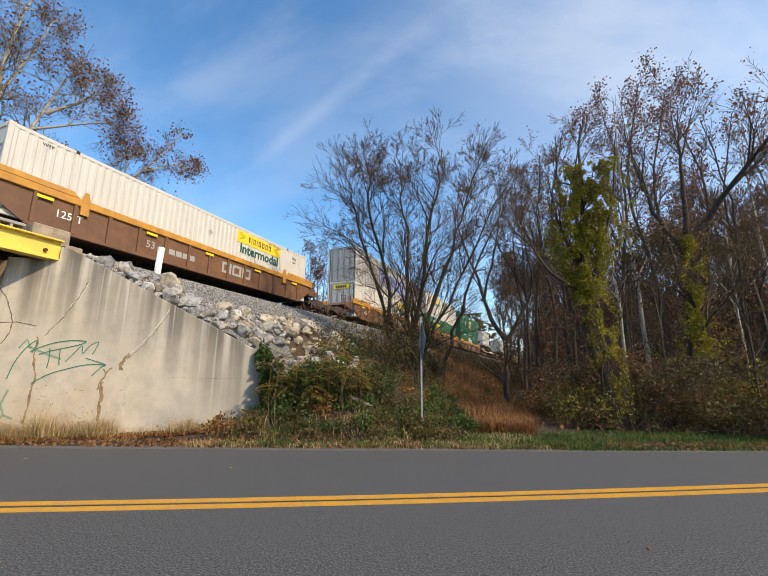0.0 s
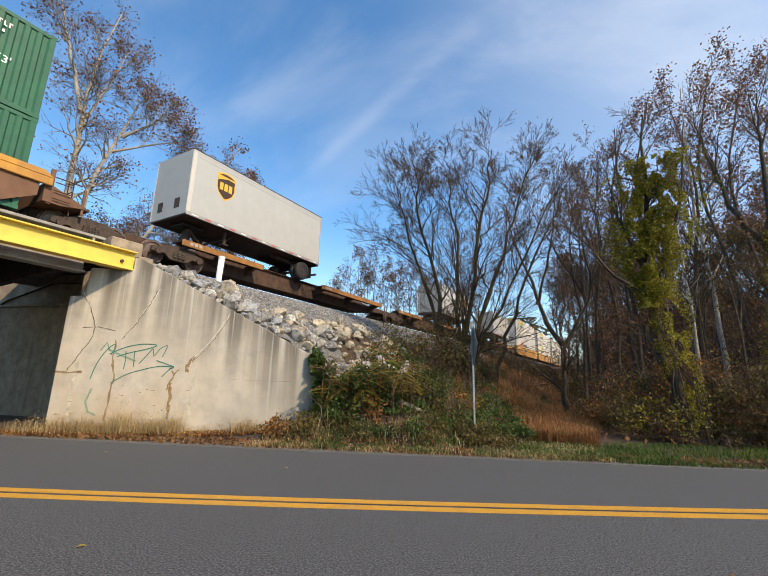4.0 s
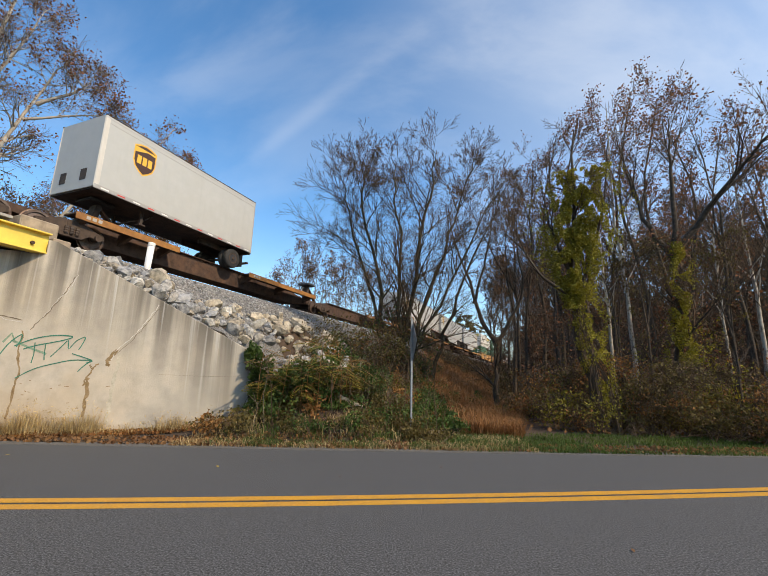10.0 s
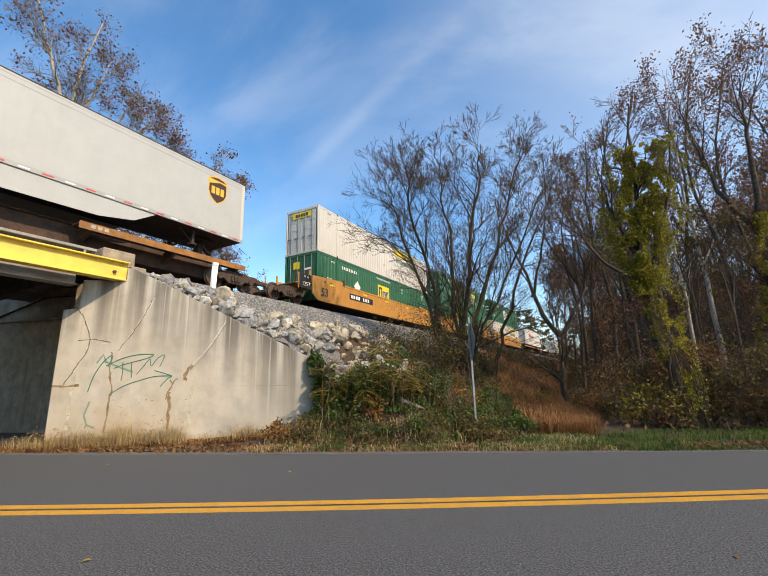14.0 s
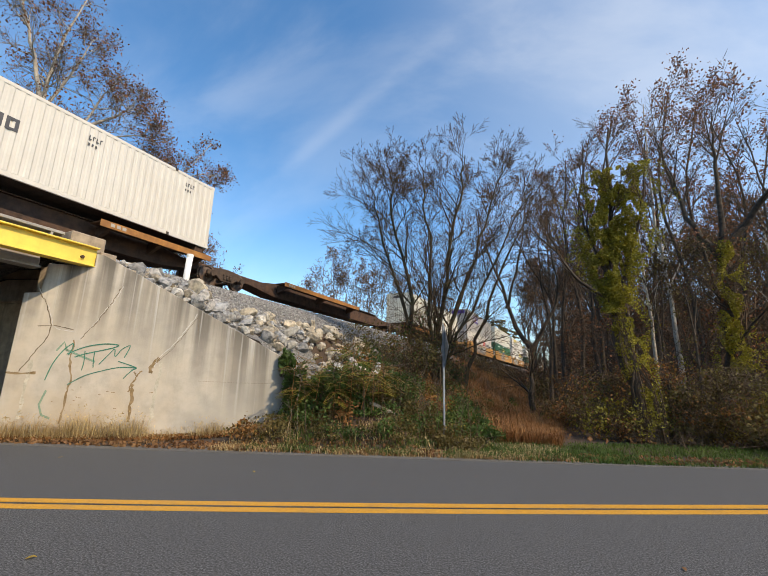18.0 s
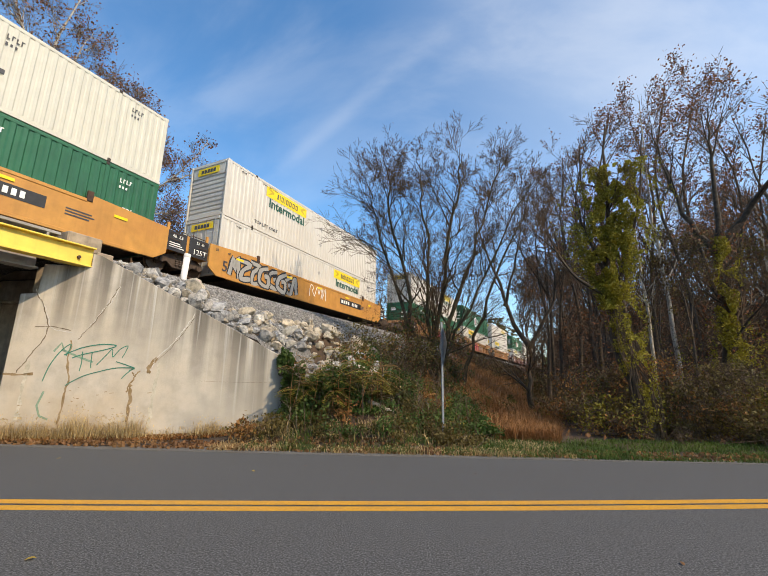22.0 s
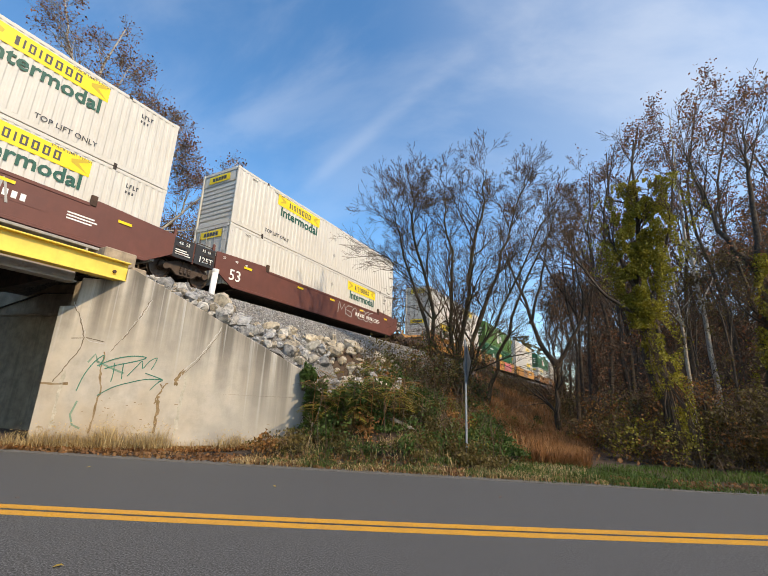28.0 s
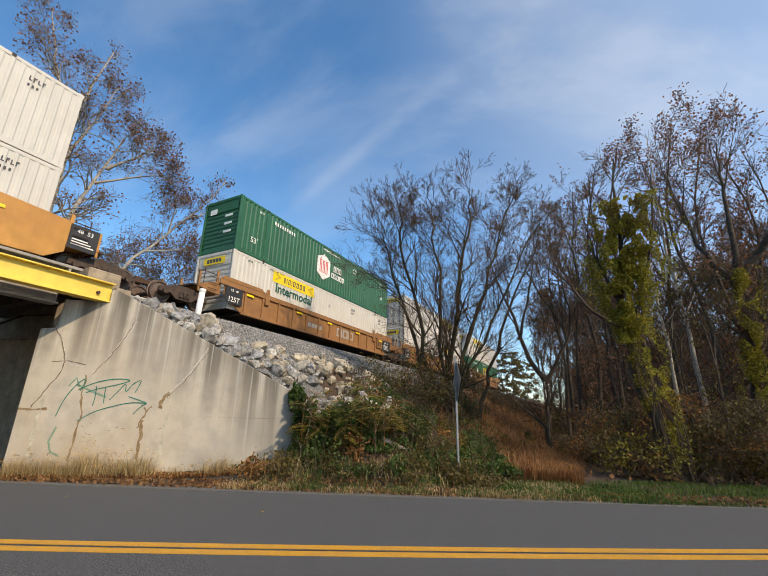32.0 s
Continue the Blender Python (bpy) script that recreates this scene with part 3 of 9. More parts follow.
def strip(name, lo, hi, z, mat, x0=-60.0, x1=70.0, step=1.0, thick=0.05):
    """A band between two lines y=lo(x) and y=hi(x), with thickness."""
    n_ = int((x1 - x0) / step)
    vs, fs = [], []
    for i in range(n_ + 1):
        x = x0 + (x1 - x0) * i / n_
        for y, zz in ((lo(x), z), (hi(x), z), (hi(x), z - thick), (lo(x), z - thick)):
            vs.append((x, y, zz))
    for i in range(n_):
        a, b = 4 * i, 4 * i + 4
        for k in range(4):
            m = (k + 1) % 4
            fs.append((a + k, b + k, b + m, a + m))
    return put(name, mesh_of(name, vs, fs, mat))


rng = random.Random(4)
tagged(strip("road", near_y, lambda x: far_y(x) + 0.05 * math.sin(x * 1.7) + 0.03 * math.sin(x * 4.1), 0.0, M_ASPHALT, -80, 90, 0.5, 0.1),
       "worn grey asphalt country road", "road", "", "structure")
tagged(strip("road_line", lambda x: centre_y(x) + 0.045, lambda x: centre_y(x) + 0.205, 0.005, M_YELLOW, -80, 90, 0.5, 0.004),
       "solid yellow painted road line", "road marking", "double yellow line", "structure")
tagged(strip("road_line", lambda x: centre_y(x) - 0.205, lambda x: centre_y(x) - 0.035, 0.005, M_YELLOW, -80, 90, 0.5, 0.004),
       "solid yellow painted road line", "road marking", "double yellow line", "structure")


def seam_line():
    """The crack that runs between the two painted lines."""
    r = random.Random(9)
    pts = [(-14 + 0.12 * i, 0, 0) for i in range(220)]
    pts = [(x, centre_y(x) + 0.005 + r.uniform(-0.016, 0.016), 0) for x, _, _ in pts]
    tagged(ribbon(pts, [r.choice((0.004, 0.008, 0.014, 0.02)) for _ in pts], (0, 0, 1), 0.004, M_TAR, "road_seam"), "dark crack along the middle of the road", "crack", "", "structure")


seam_line()
tagged(strip("gravel_shoulder", lambda x: far_y(x) - 0.08, lambda x: far_y(x) + 0.25 + 0.75 * math.exp(-((x + 4.2) / 1.7) ** 2), 0.006, M_GRAVEL, -14, 22.0, 0.25, 0.06),
       "grey gravel at the edge of the road", "gravel", "", "structure")


# embankment: a sheet in track coordinates, cut at the wing wall and the abutment
def cut_s(d):
    """Where along the track the fill begins at this distance across it."""
    if d >= 13.2:
        # along the abutment's back, a line of constant y
        return (12.0 - d * ACROSS.y) / ALONG.y
    p0 = WALL_A - WALL_OUT * 0.3
    # p0 + k * WALL_DIR has this d
    k = (d - p0.dot(ACROSS)) / WALL_DIR.dot(ACROSS)
    if k <= 7.0:
        return (p0 + WALL_DIR * k).dot(ALONG)
    s = (p0 + WALL_DIR * 7.0).dot(ALONG)
    while s > -4:
        p = place(s, d, 0)
        if p.y < far_y(p.x) + 0.7:
            break
        s -= 0.1
    return s


def build_bank():
    ds = [1.0, 2.0, 2.8] + [3.4 + 0.4 * i for i in range(27)] + [14.4, 15.2, 16.4, 17.6, 18.6, 19.0, 21, 24, 27, 29.5]
    offs = [0.0] + [0.4 * (i + 1) for i in range(60)] + [26 + 2.0 * i for i in range(32)] + [100, 140, 200, 300, 500, 900]
    vs, fs = [], []
    for d in ds:
        s0 = cut_s(d)
        for o in offs:
            p = place(s0 + o, d, 0)
            z = bank_z(p.x, p.y)
            rough = 0.0 if o == 0 or d > 12.9 else 0.10 * noise.noise((p.x * 0.9, p.y * 0.9, 3)) * min(1, z)
            vs.append((p.x, p.y, z - 0.03 + rough))
    w = len(offs)
    for j in range(len(ds) - 1):
        for i in range(w - 1):
            a = j * w + i
            fs.append((a, a + w, a + w + 1, a + 1))
    tagged(put("embankment", mesh_of("embankment", vs, fs, M_SOIL, True)), "overgrown earth railway embankment", "embankment", "", "structure")
    vs, fs = [], []
    for i in range(31):
        x = -8.4 + 4.2 * i / 30
        for j in range(9):
            y = far_y(x) + 0.5 + (WALL_A.y + (x - WALL_A.x) * WALL_DIR.y / WALL_DIR.x - far_y(x) - 0.5) * j / 8
            vs.append((x, y, patch_z(x, y) - 0.02))
    for i in range(30):
        for j in range(8):
            a = i * 9 + j
            fs.append((a, a + 9, a + 10, a + 1))
    tagged(put("wall_foot_soil", mesh_of("wall_foot_soil", vs, fs, M_SOIL, True)), "brown soil heaped against the wall", "soil", "", "structure")
    # the other side of the road
    outline = [(3.5, 0), (13.9, 5.35), (19.0, 5.35), (29, 0)]
    lo, hi = -700.0, -9.5
    vs = [tuple(place(s, d, z)) for s in (lo, hi) for d, z in outline]
    fs = [(0, 1, 5, 4), (1, 2, 6, 5), (2, 3, 7, 6), (4, 5, 6, 7)]
    tagged(put("embankment_far", mesh_of("embankment_far", vs, fs, M_SOIL)), "earth railway embankment beyond the road", "embankment", "", "structure")


build_bank()


# the near shoulder of the stone bed: distance across the track, height
BED = ((13.2, 4.93), (13.7, 5.14), (14.2, 5.31), (14.7, 5.42), (15.1, 5.48), (15.6, 5.55))


def build_ballast():
    """The stone bed of the track: shoulder, top and far shoulder, with an uneven surface."""
    def bed(name, s_lo, s_hi, step, label):
        prof = [(12.9, 4.80), *BED, (16.4, 5.57), (17.2, 5.56), (17.7, 5.48), (18.8, 5.1), (19.8, 4.75)]
        n_ = int((s_hi - s_lo) / step)
        vs, fs = [], []
        for i in range(n_ + 1):
            s = s_lo + (s_hi - s_lo) * i / n_
            for d, z in prof:
                k = 0.05 * noise.noise((s * 1.7, d * 1.7, 7))
                vs.append(tuple(place(s, d + k, z + k)))
        w = len(prof)
        for i in range(n_):
            for j in range(w - 1):
                a = i * w + j
                fs.append((a, a + w, a + w + 1, a + 1))
        tagged(put(name, mesh_of(name, vs, fs, M_BALLAST, True)), label, "ballast", "", "structure")
    # loose stone that has run down the slope
    ds = [7.48 + 0.36 * i for i in range(17)]
    vs, fs = [], []
    for i in range(120):
        for d in ds:
            s = cut_s(d) + 0.12 + 0.45 * i
            q = place(s, d, 0)
            edge = 0.0
            vs.append((q.x, q.y, bank_z(q.x, q.y) + (0.05 if i > 3 else 0.0) + 0.04 * noise.noise((s * 1.9, d * 1.9, 2)) - (0.4 if d < 7.6 or (d < 10.1 and s > 12.5) else 0.0) + edge))
    for i in range(119):
        for j in range(len(ds) - 1):
            a = i * len(ds) + j
            fs.append((a, a + len(ds), a + len(ds) + 1, a + 1))
    tagged(put("ballast_slope", mesh_of("ballast_slope", vs, fs, M_BALLAST, True)), "grey crushed stone on the embankment's slope", "ballast", "", "structure")
    bed("ballast_bed", 5.6, 75.0, 0.4, "grey crushed stone bed under the track")
    bed("ballast_bed_far", 75.0, 900.0, 25.0, "grey crushed stone bed under the track")
    bed("ballast_bed_bridge", -700.0, 5.6, 9.0, "grey crushed stone bed under the track")


build_ballast()


def stone_mesh(seed, size, squash=0.75, subdiv=1, mat=M_ROCK, jag=0.32):
    r = random.Random(seed)
    bm = bmesh.new()
    bmesh.ops.create_icosphere(bm, subdivisions=subdiv, radius=size)
    off = Vector((r.uniform(0, 50), r.uniform(0, 50), r.uniform(0, 50)))
    sx, sy = r.uniform(0.75, 1.25), r.uniform(0.7, 1.1)
    for v in bm.verts:
        k = 1 + jag * noise.noise(v.co / size * 1.3 + off) + 0.12 * r.uniform(-1, 1)
        v.co = Vector((v.co.x * sx * k, v.co.y * sy * k, v.co.z * squash * k))
    # a few flat broken faces
    for _ in range(9):
        nrm = Vector((r.gauss(0, 1), r.gauss(0, 1), r.gauss(0, 1))).normalized()
        lim = size * r.uniform(0.36, 0.66)
        for v in bm.verts:
            over = v.co.dot(nrm) - lim
            if over > 0:
                v.co -= nrm * over
    me = bpy.data.meshes.new("rock")
    bm.to_mesh(me)
    bm.free()
    me.materials.append(mat)
    return me


def scatter_mesh(name, pieces, mat):
    """Many small pieces joined into one mesh: (verts, faces, matrix)."""
    vs, fs, base = [], [], 0
    for pv, pf, m in pieces:
        for v in pv:
            vs.append(m @ v)
        for f in pf:
            fs.append([i + base for i in f])
        base += len(pv)
    return mesh_of(name, [tuple(v) for v in vs], fs, mat)


def pieces_of(me):
    return [v.co.copy() for v in me.vertices], [tuple(p.vertices) for p in me.polygons]


def build_stones():
    r = random.Random(21)
    kinds = []
    for i in range(6):
        rr = random.Random(i)
        vs = [Vector((x * rr.uniform(0.7, 1.3), y * rr.uniform(0.7, 1.3), z * rr.uniform(0.5, 1.1))) for x, y, z in ((1, 0, 0), (-1, 0, 0), (0, 1, 0), (0, -1, 0), (0, 0, 1), (0, 0, -1))]
        kinds.append((vs, [(0, 2, 4), (2, 1, 4), (1, 3, 4), (3, 0, 4), (2, 0, 5), (1, 2, 5), (3, 1, 5), (0, 3, 5)]))
    pcs = []
    for _ in range(26000):
        s = 5.7 + 52 * r.random() ** 1.8
        d = 15.4 - 5.3 * r.random() ** 1.2
        if s < cut_s(d) + (1.3 if r.random() < 0.8 else 0.15) and d < 13.2:
            continue
        q = place(s, d, 0)
        z = bank_z(q.x, q.y) + 0.05 if d < 13.15 else float(np.interp(d, [p[0] for p in BED], [p[1] for p in BED]))
        k = r.uniform(0.025, 0.065)
        v, f = r.choice(kinds)
        p = place(s, d, z + 0.015)
        pcs.append((v, f, Matrix.LocRotScale(p, Euler((r.uniform(0, 6), r.uniform(0, 6), r.uniform(0, 6))), (k, k, k))))
    tagged(put("ballast_stones", scatter_mesh("ballast_stones", pcs, M_STONES)), "loose grey crushed stones on the track shoulder", "ballast", "", "stuff")


build_stones()


def build_riprap():
    """Broken boulders on the slope above the wing wall."""
    r = random.Random(5)
    kinds = [stone_mesh(i, 0.5, 0.82, 2, M_ROCK, 0.45) for i in range(12)]
    done = []
    tries = 0
    # sizes are lengths; the kinds are about one metre long
    while len(done) < 560 and tries < 40000:
        tries += 1
        s, d = r.uniform(7.0, 24.0), r.uniform(6.6, 13.3)
        if s < cut_s(d) + 0.2 or s > 24 or (d < 7.3 and s < 9.9 + (7.9 - d) * 0.6):
            continue
        if s > 13.5 and (d > 12.2 or d < 8.2 or r.random() < 0.3):
            continue
        if abs(s - 9.4) < 0.85 and 11.7 < d < 13.6:
            continue
        q = place(s, d, 0)
        if bank_z(q.x, q.y) < 0.35:
            continue
        if s - cut_s(d) > r.uniform(1.5, 2.4) and d > r.uniform(9.6, 10.6) - max(0.0, s - 13) * 0.05:
            continue
        size = r.choice((0.22, 0.3, 0.4, 0.5, 0.6, 0.75)) * r.uniform(0.9, 1.2)
        if d > 12.3:
            size = min(size, 0.34)
        p = place(s, d, 0)
        if any((p - q).length < (size + k) * 0.29 for q, k in done):
            continue
        done.append((p, size))
    reach_ = sorted(q.length for q, _ in done)[min(len(done) - 1, 290)]
    rest = []
    for p, size in sorted(done, key=lambda q: q[0].length):
        z = bank_z(p.x, p.y)
        m = Matrix.LocRotScale((p.x, p.y, z + size * 0.26), Euler((r.uniform(-0.7, 0.7), r.uniform(-0.7, 0.7), r.uniform(0, 6.3))), (size, size, size))
        me = r.choice(kinds)
        if p.length < reach_:
            tagged(put("boulder", me, None, m), "broken limestone boulder on the railway embankment", "boulder", "riprap boulders")
        else:
            rest.append((*pieces_of(me), m))
    tagged(put("far_boulders", scatter_mesh("far_boulders", rest, M_ROCK)), "broken limestone boulders farther up the bank", "boulders", "", "stuff")


build_riprap()


# ---- concrete: wing wall, abutment, bridge ----
def on_wall(k, z, lift=0.0):
    """A point on the wing wall's face: k metres along it from the abutment's corner."""
    return WALL_A + WALL_DIR * k + WALL_OUT * lift + Vector((0, 0, z))


def build_wing_wall():
    wall = empty("wing_wall", "tall weathered concrete wing wall with a sloping top", "wall", "", "structure")
    length = 6.9
    outline = [(0.0, -0.3), (length, -0.3), (length, 2.08), (1.78, 4.74), (1.55, 4.78), (1.55, 4.42), (0.42, 4.42), (0.38, 3.62), (0.0, 3.58)]
    bm = bmesh.new()
    rows = []
    for lift in (0.0, -0.42):
        rows.append([bm.verts.new(on_wall(k, z, lift)) for k, z in outline])
    bm.faces.new(rows[0])
    bm.faces.new(rows[1][::-1])
    for i in range(len(outline)):
        j = (i + 1) % len(outline)
        bm.faces.new((rows[0][j], rows[0][i], rows[1][i], rows[1][j]))
    bmesh.ops.recalc_face_normals(bm, faces=bm.faces[:])
    bmesh.ops.bevel(bm, geom=[e for e in bm.edges if e.calc_length() > 0.3], offset=0.02, segments=1, affect="EDGES")
    part("wall_panel", bm, M_CONCRETE, wall)
    # cracks with lime bloom and rust, as they run on the face
    r = random.Random(2)

    def crack(pts, width, mat, name="crack"):
        fine = []
        for (a, za), (b, zb) in zip(pts, pts[1:]):
            for i in range(6):
                f = i / 6
                fine.append(on_wall(a + (b - a) * f + r.uniform(-0.025, 0.025), za + (zb - za) * f))
        fine.append(on_wall(*pts[-1]))
        ribbon(fine, [width * r.uniform(0.5, 1.3) for _ in fine], WALL_OUT, 0.004, mat, name, wall)

    crack([(0.33, 3.75), (0.62, 3.25), (0.82, 2.75), (0.72, 2.3), (0.48, 1.9), (0.3, 1.55)], 0.024, M_CRACK)
    crack([(0.5, 2.72), (0.9, 2.75), (1.35, 2.66)], 0.022, M_CRACK)
    crack([(2.35, 3.9), (2.12, 3.35), (1.85, 2.85), (1.55, 2.42)], 0.026, M_CRACK)
    crack([(2.38, 3.9), (2.15, 3.35)], 0.025, M_LIME, "lime_bloom")
    crack([(4.38, 3.25), (4.1, 2.75), (3.85, 2.35), (3.5, 1.95), (3.42, 1.75)], 0.026, M_LIME, "lime_bloom")
    crack([(3.52, 2.02), (3.36, 1.72), (3.38, 1.6)], 0.09, M_RUSTSTAIN, "rust_stain")
    crack([(0.02, 1.52), (0.35, 1.50), (0.68, 1.53)], 0.06, M_RUSTSTAIN, "rust_stain")
    crack([(1.42, 2.4), (1.4, 1.9), (1.5, 1.4), (1.48, 1.05), (1.42, 0.3)], 0.05, M_RUSTSTAIN, "rust_stain")
    crack([(3.1, 1.6), (2.98, 1.35), (2.9, 1.1)], 0.035, M_RUSTSTAIN, "rust_stain")
    crack([(2.98, 1.3), (3.02, 0.85), (3.0, 0.35)], 0.075, M_RUSTSTAIN, "rust_stain")
    # dark and pale lines along the cracks, and runs below them
    crack([(4.42, 3.22), (4.14, 2.72), (3.89, 2.32), (3.54, 1.92)], 0.014, M_CRACK)
    crack([(2.33, 3.88), (2.08, 3.33), (1.81, 2.83), (1.52, 2.40)], 0.014, M_LIME, "lime_bloom")
    crack([(0.36, 3.73), (0.65, 3.23), (0.86, 2.75), (0.98, 2.66), (1.4, 2.60)], 0.016, M_LIME, "lime_bloom")
    crack([(3.62, 1.9), (3.58, 1.4), (3.56, 0.8), (3.55, 0.2)], 0.10, M_RUN, "lime_run")
    crack([(0.52, 1.85), (0.50, 1.2), (0.5, 0.4)], 0.09, M_RUN, "lime_run")
    crack([(2.98, 1.62), (3.06, 1.52), (3.16, 1.66)], 0.03, M_RUSTSTAIN, "rust_stain")
    for k in (4.45, ):
        crack([(k, 2.7), (k, 3.0), (k, 3.25)], 0.010, M_CRACK, "joint")
    crack([(4.6, 1.42), (5.6, 1.40), (6.8, 1.40)], 0.005, M_CRACK, "joint")
    for _ in range(16):
        k, z = r.uniform(0.2, 6.6), r.uniform(0.1, 1.2)
        if r.random() < 0.6:
            k, z = r.gauss(1.9, 0.5), r.gauss(1.0, 0.14)
        w = r.uniform(0.03, 0.09)
        crack([(k, z), (k + w, z + r.uniform(-0.02, 0.02))], 0.014, M_RUSTSTAIN, "spall")
    return wall


WALL = build_wing_wall()


def build_graffiti():
    """Loose spray-can strokes; they form no word."""
    art = empty("graffiti", "loose green spray-paint strokes on the concrete wall", "graffiti")
    strokes = [
        ([(0.92, 1.35), (1.02, 1.75), (1.2, 2.1), (1.4, 2.3), (1.42, 2.2), (1.35, 2.0)], 0.035),
        ([(1.3, 2.02), (1.7, 2.22), (2.15, 2.32), (2.5, 2.3), (2.3, 2.2), (1.75, 2.05), (1.5, 1.95)], 0.035),
        ([(1.72, 2.12), (1.74, 1.85), (1.72, 1.62)], 0.03),
        ([(1.95, 2.12), (1.96, 1.85), (1.98, 1.7)], 0.03),
        ([(2.1, 1.78), (2.3, 2.05), (2.42, 2.2), (2.46, 2.0), (2.6, 2.2), (2.78, 2.3), (2.74, 2.12), (2.68, 1.98)], 0.03),
        ([(1.45, 1.25), (1.8, 1.48), (2.2, 1.62), (2.6, 1.72), (3.02, 1.72), (2.9, 1.66)], 0.03),
        ([(3.02, 1.73), (2.75, 1.82), (2.55, 1.88)], 0.03),
        ([(2.98, 1.7), (2.85, 1.58), (2.74, 1.44)], 0.03),
    ]
    for pts, w in strokes:
        fine = []
        for i in range(len(pts) - 1):
            p = [Vector((*pts[max(0, min(len(pts) - 1, i + k))], 0)) for k in (-1, 0, 1, 2)]
            for f in (0, 0.25, 0.5, 0.75):
                q = 0.5 * ((2 * p[1]) + (p[2] - p[0]) * f + (2 * p[0] - 5 * p[1] + 4 * p[2] - p[3]) * f * f + (3 * p[1] - p[0] - 3 * p[2] + p[3]) * f ** 3)
                fine.append(on_wall(q.x, q.y))
        fine.append(on_wall(*pts[-1]))
        ribbon(fine, w * 0.75, WALL_OUT, 0.009, M_SPRAY, "stroke", art)
    for pts in ([(1.0, 1.1), (0.9, 0.75), (1.0, 0.5), (1.2, 0.42)], [(1.25, 2.15), (1.6, 2.0), (2.0, 1.85)], [(1.05, 2.1), (1.2, 2.33), (1.3, 2.1)]):
        ribbon([on_wall(*p) for p in pts], 0.05, WALL_OUT, 0.007, M_SPRAYFAINT, "faint_stroke", art)


build_graffiti()

FACE_Y = 8.80          # the abutment's face runs along x, beside the road


def build_abutment():
    ab = empty("abutment", "stained concrete bridge abutment, its colour darkened for deep shade", "abutment", "", "structure")
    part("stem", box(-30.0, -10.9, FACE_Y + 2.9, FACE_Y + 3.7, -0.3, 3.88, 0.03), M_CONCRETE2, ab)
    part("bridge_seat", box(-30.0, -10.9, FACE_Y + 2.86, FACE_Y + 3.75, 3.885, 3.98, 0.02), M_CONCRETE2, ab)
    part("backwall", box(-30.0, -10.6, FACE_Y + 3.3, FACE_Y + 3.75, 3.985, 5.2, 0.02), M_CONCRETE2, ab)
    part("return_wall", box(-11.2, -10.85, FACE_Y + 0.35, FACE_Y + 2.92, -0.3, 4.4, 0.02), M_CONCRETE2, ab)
    other = empty("abutment_far_side", "concrete bridge abutment across the road", "abutment", "", "structure")
    vs = []
    bm = bmesh.new()
    for x0, x1, y0, y1, z0, z1 in ((-40.0, -12.0, -3.2, -2.2, -0.3, 4.3),):
        add_box(bm, x0, x1, y0, y1, z0, z1, 0.03)
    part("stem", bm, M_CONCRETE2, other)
    # concrete block that ends the parapet
    blk = empty("parapet_block", "rough grey concrete block at the end of the bridge", "concrete block")
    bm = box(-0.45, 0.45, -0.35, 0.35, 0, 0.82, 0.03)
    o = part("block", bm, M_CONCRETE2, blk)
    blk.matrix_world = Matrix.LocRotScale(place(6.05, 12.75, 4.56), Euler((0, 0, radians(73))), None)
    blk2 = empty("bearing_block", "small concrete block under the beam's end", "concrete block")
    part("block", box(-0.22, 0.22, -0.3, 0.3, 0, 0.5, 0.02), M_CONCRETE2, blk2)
    blk2.matrix_world = Matrix.LocRotScale(place(6.45, 12.35, 4.40), Euler((0, 0, radians(73))), None)


build_abutment()


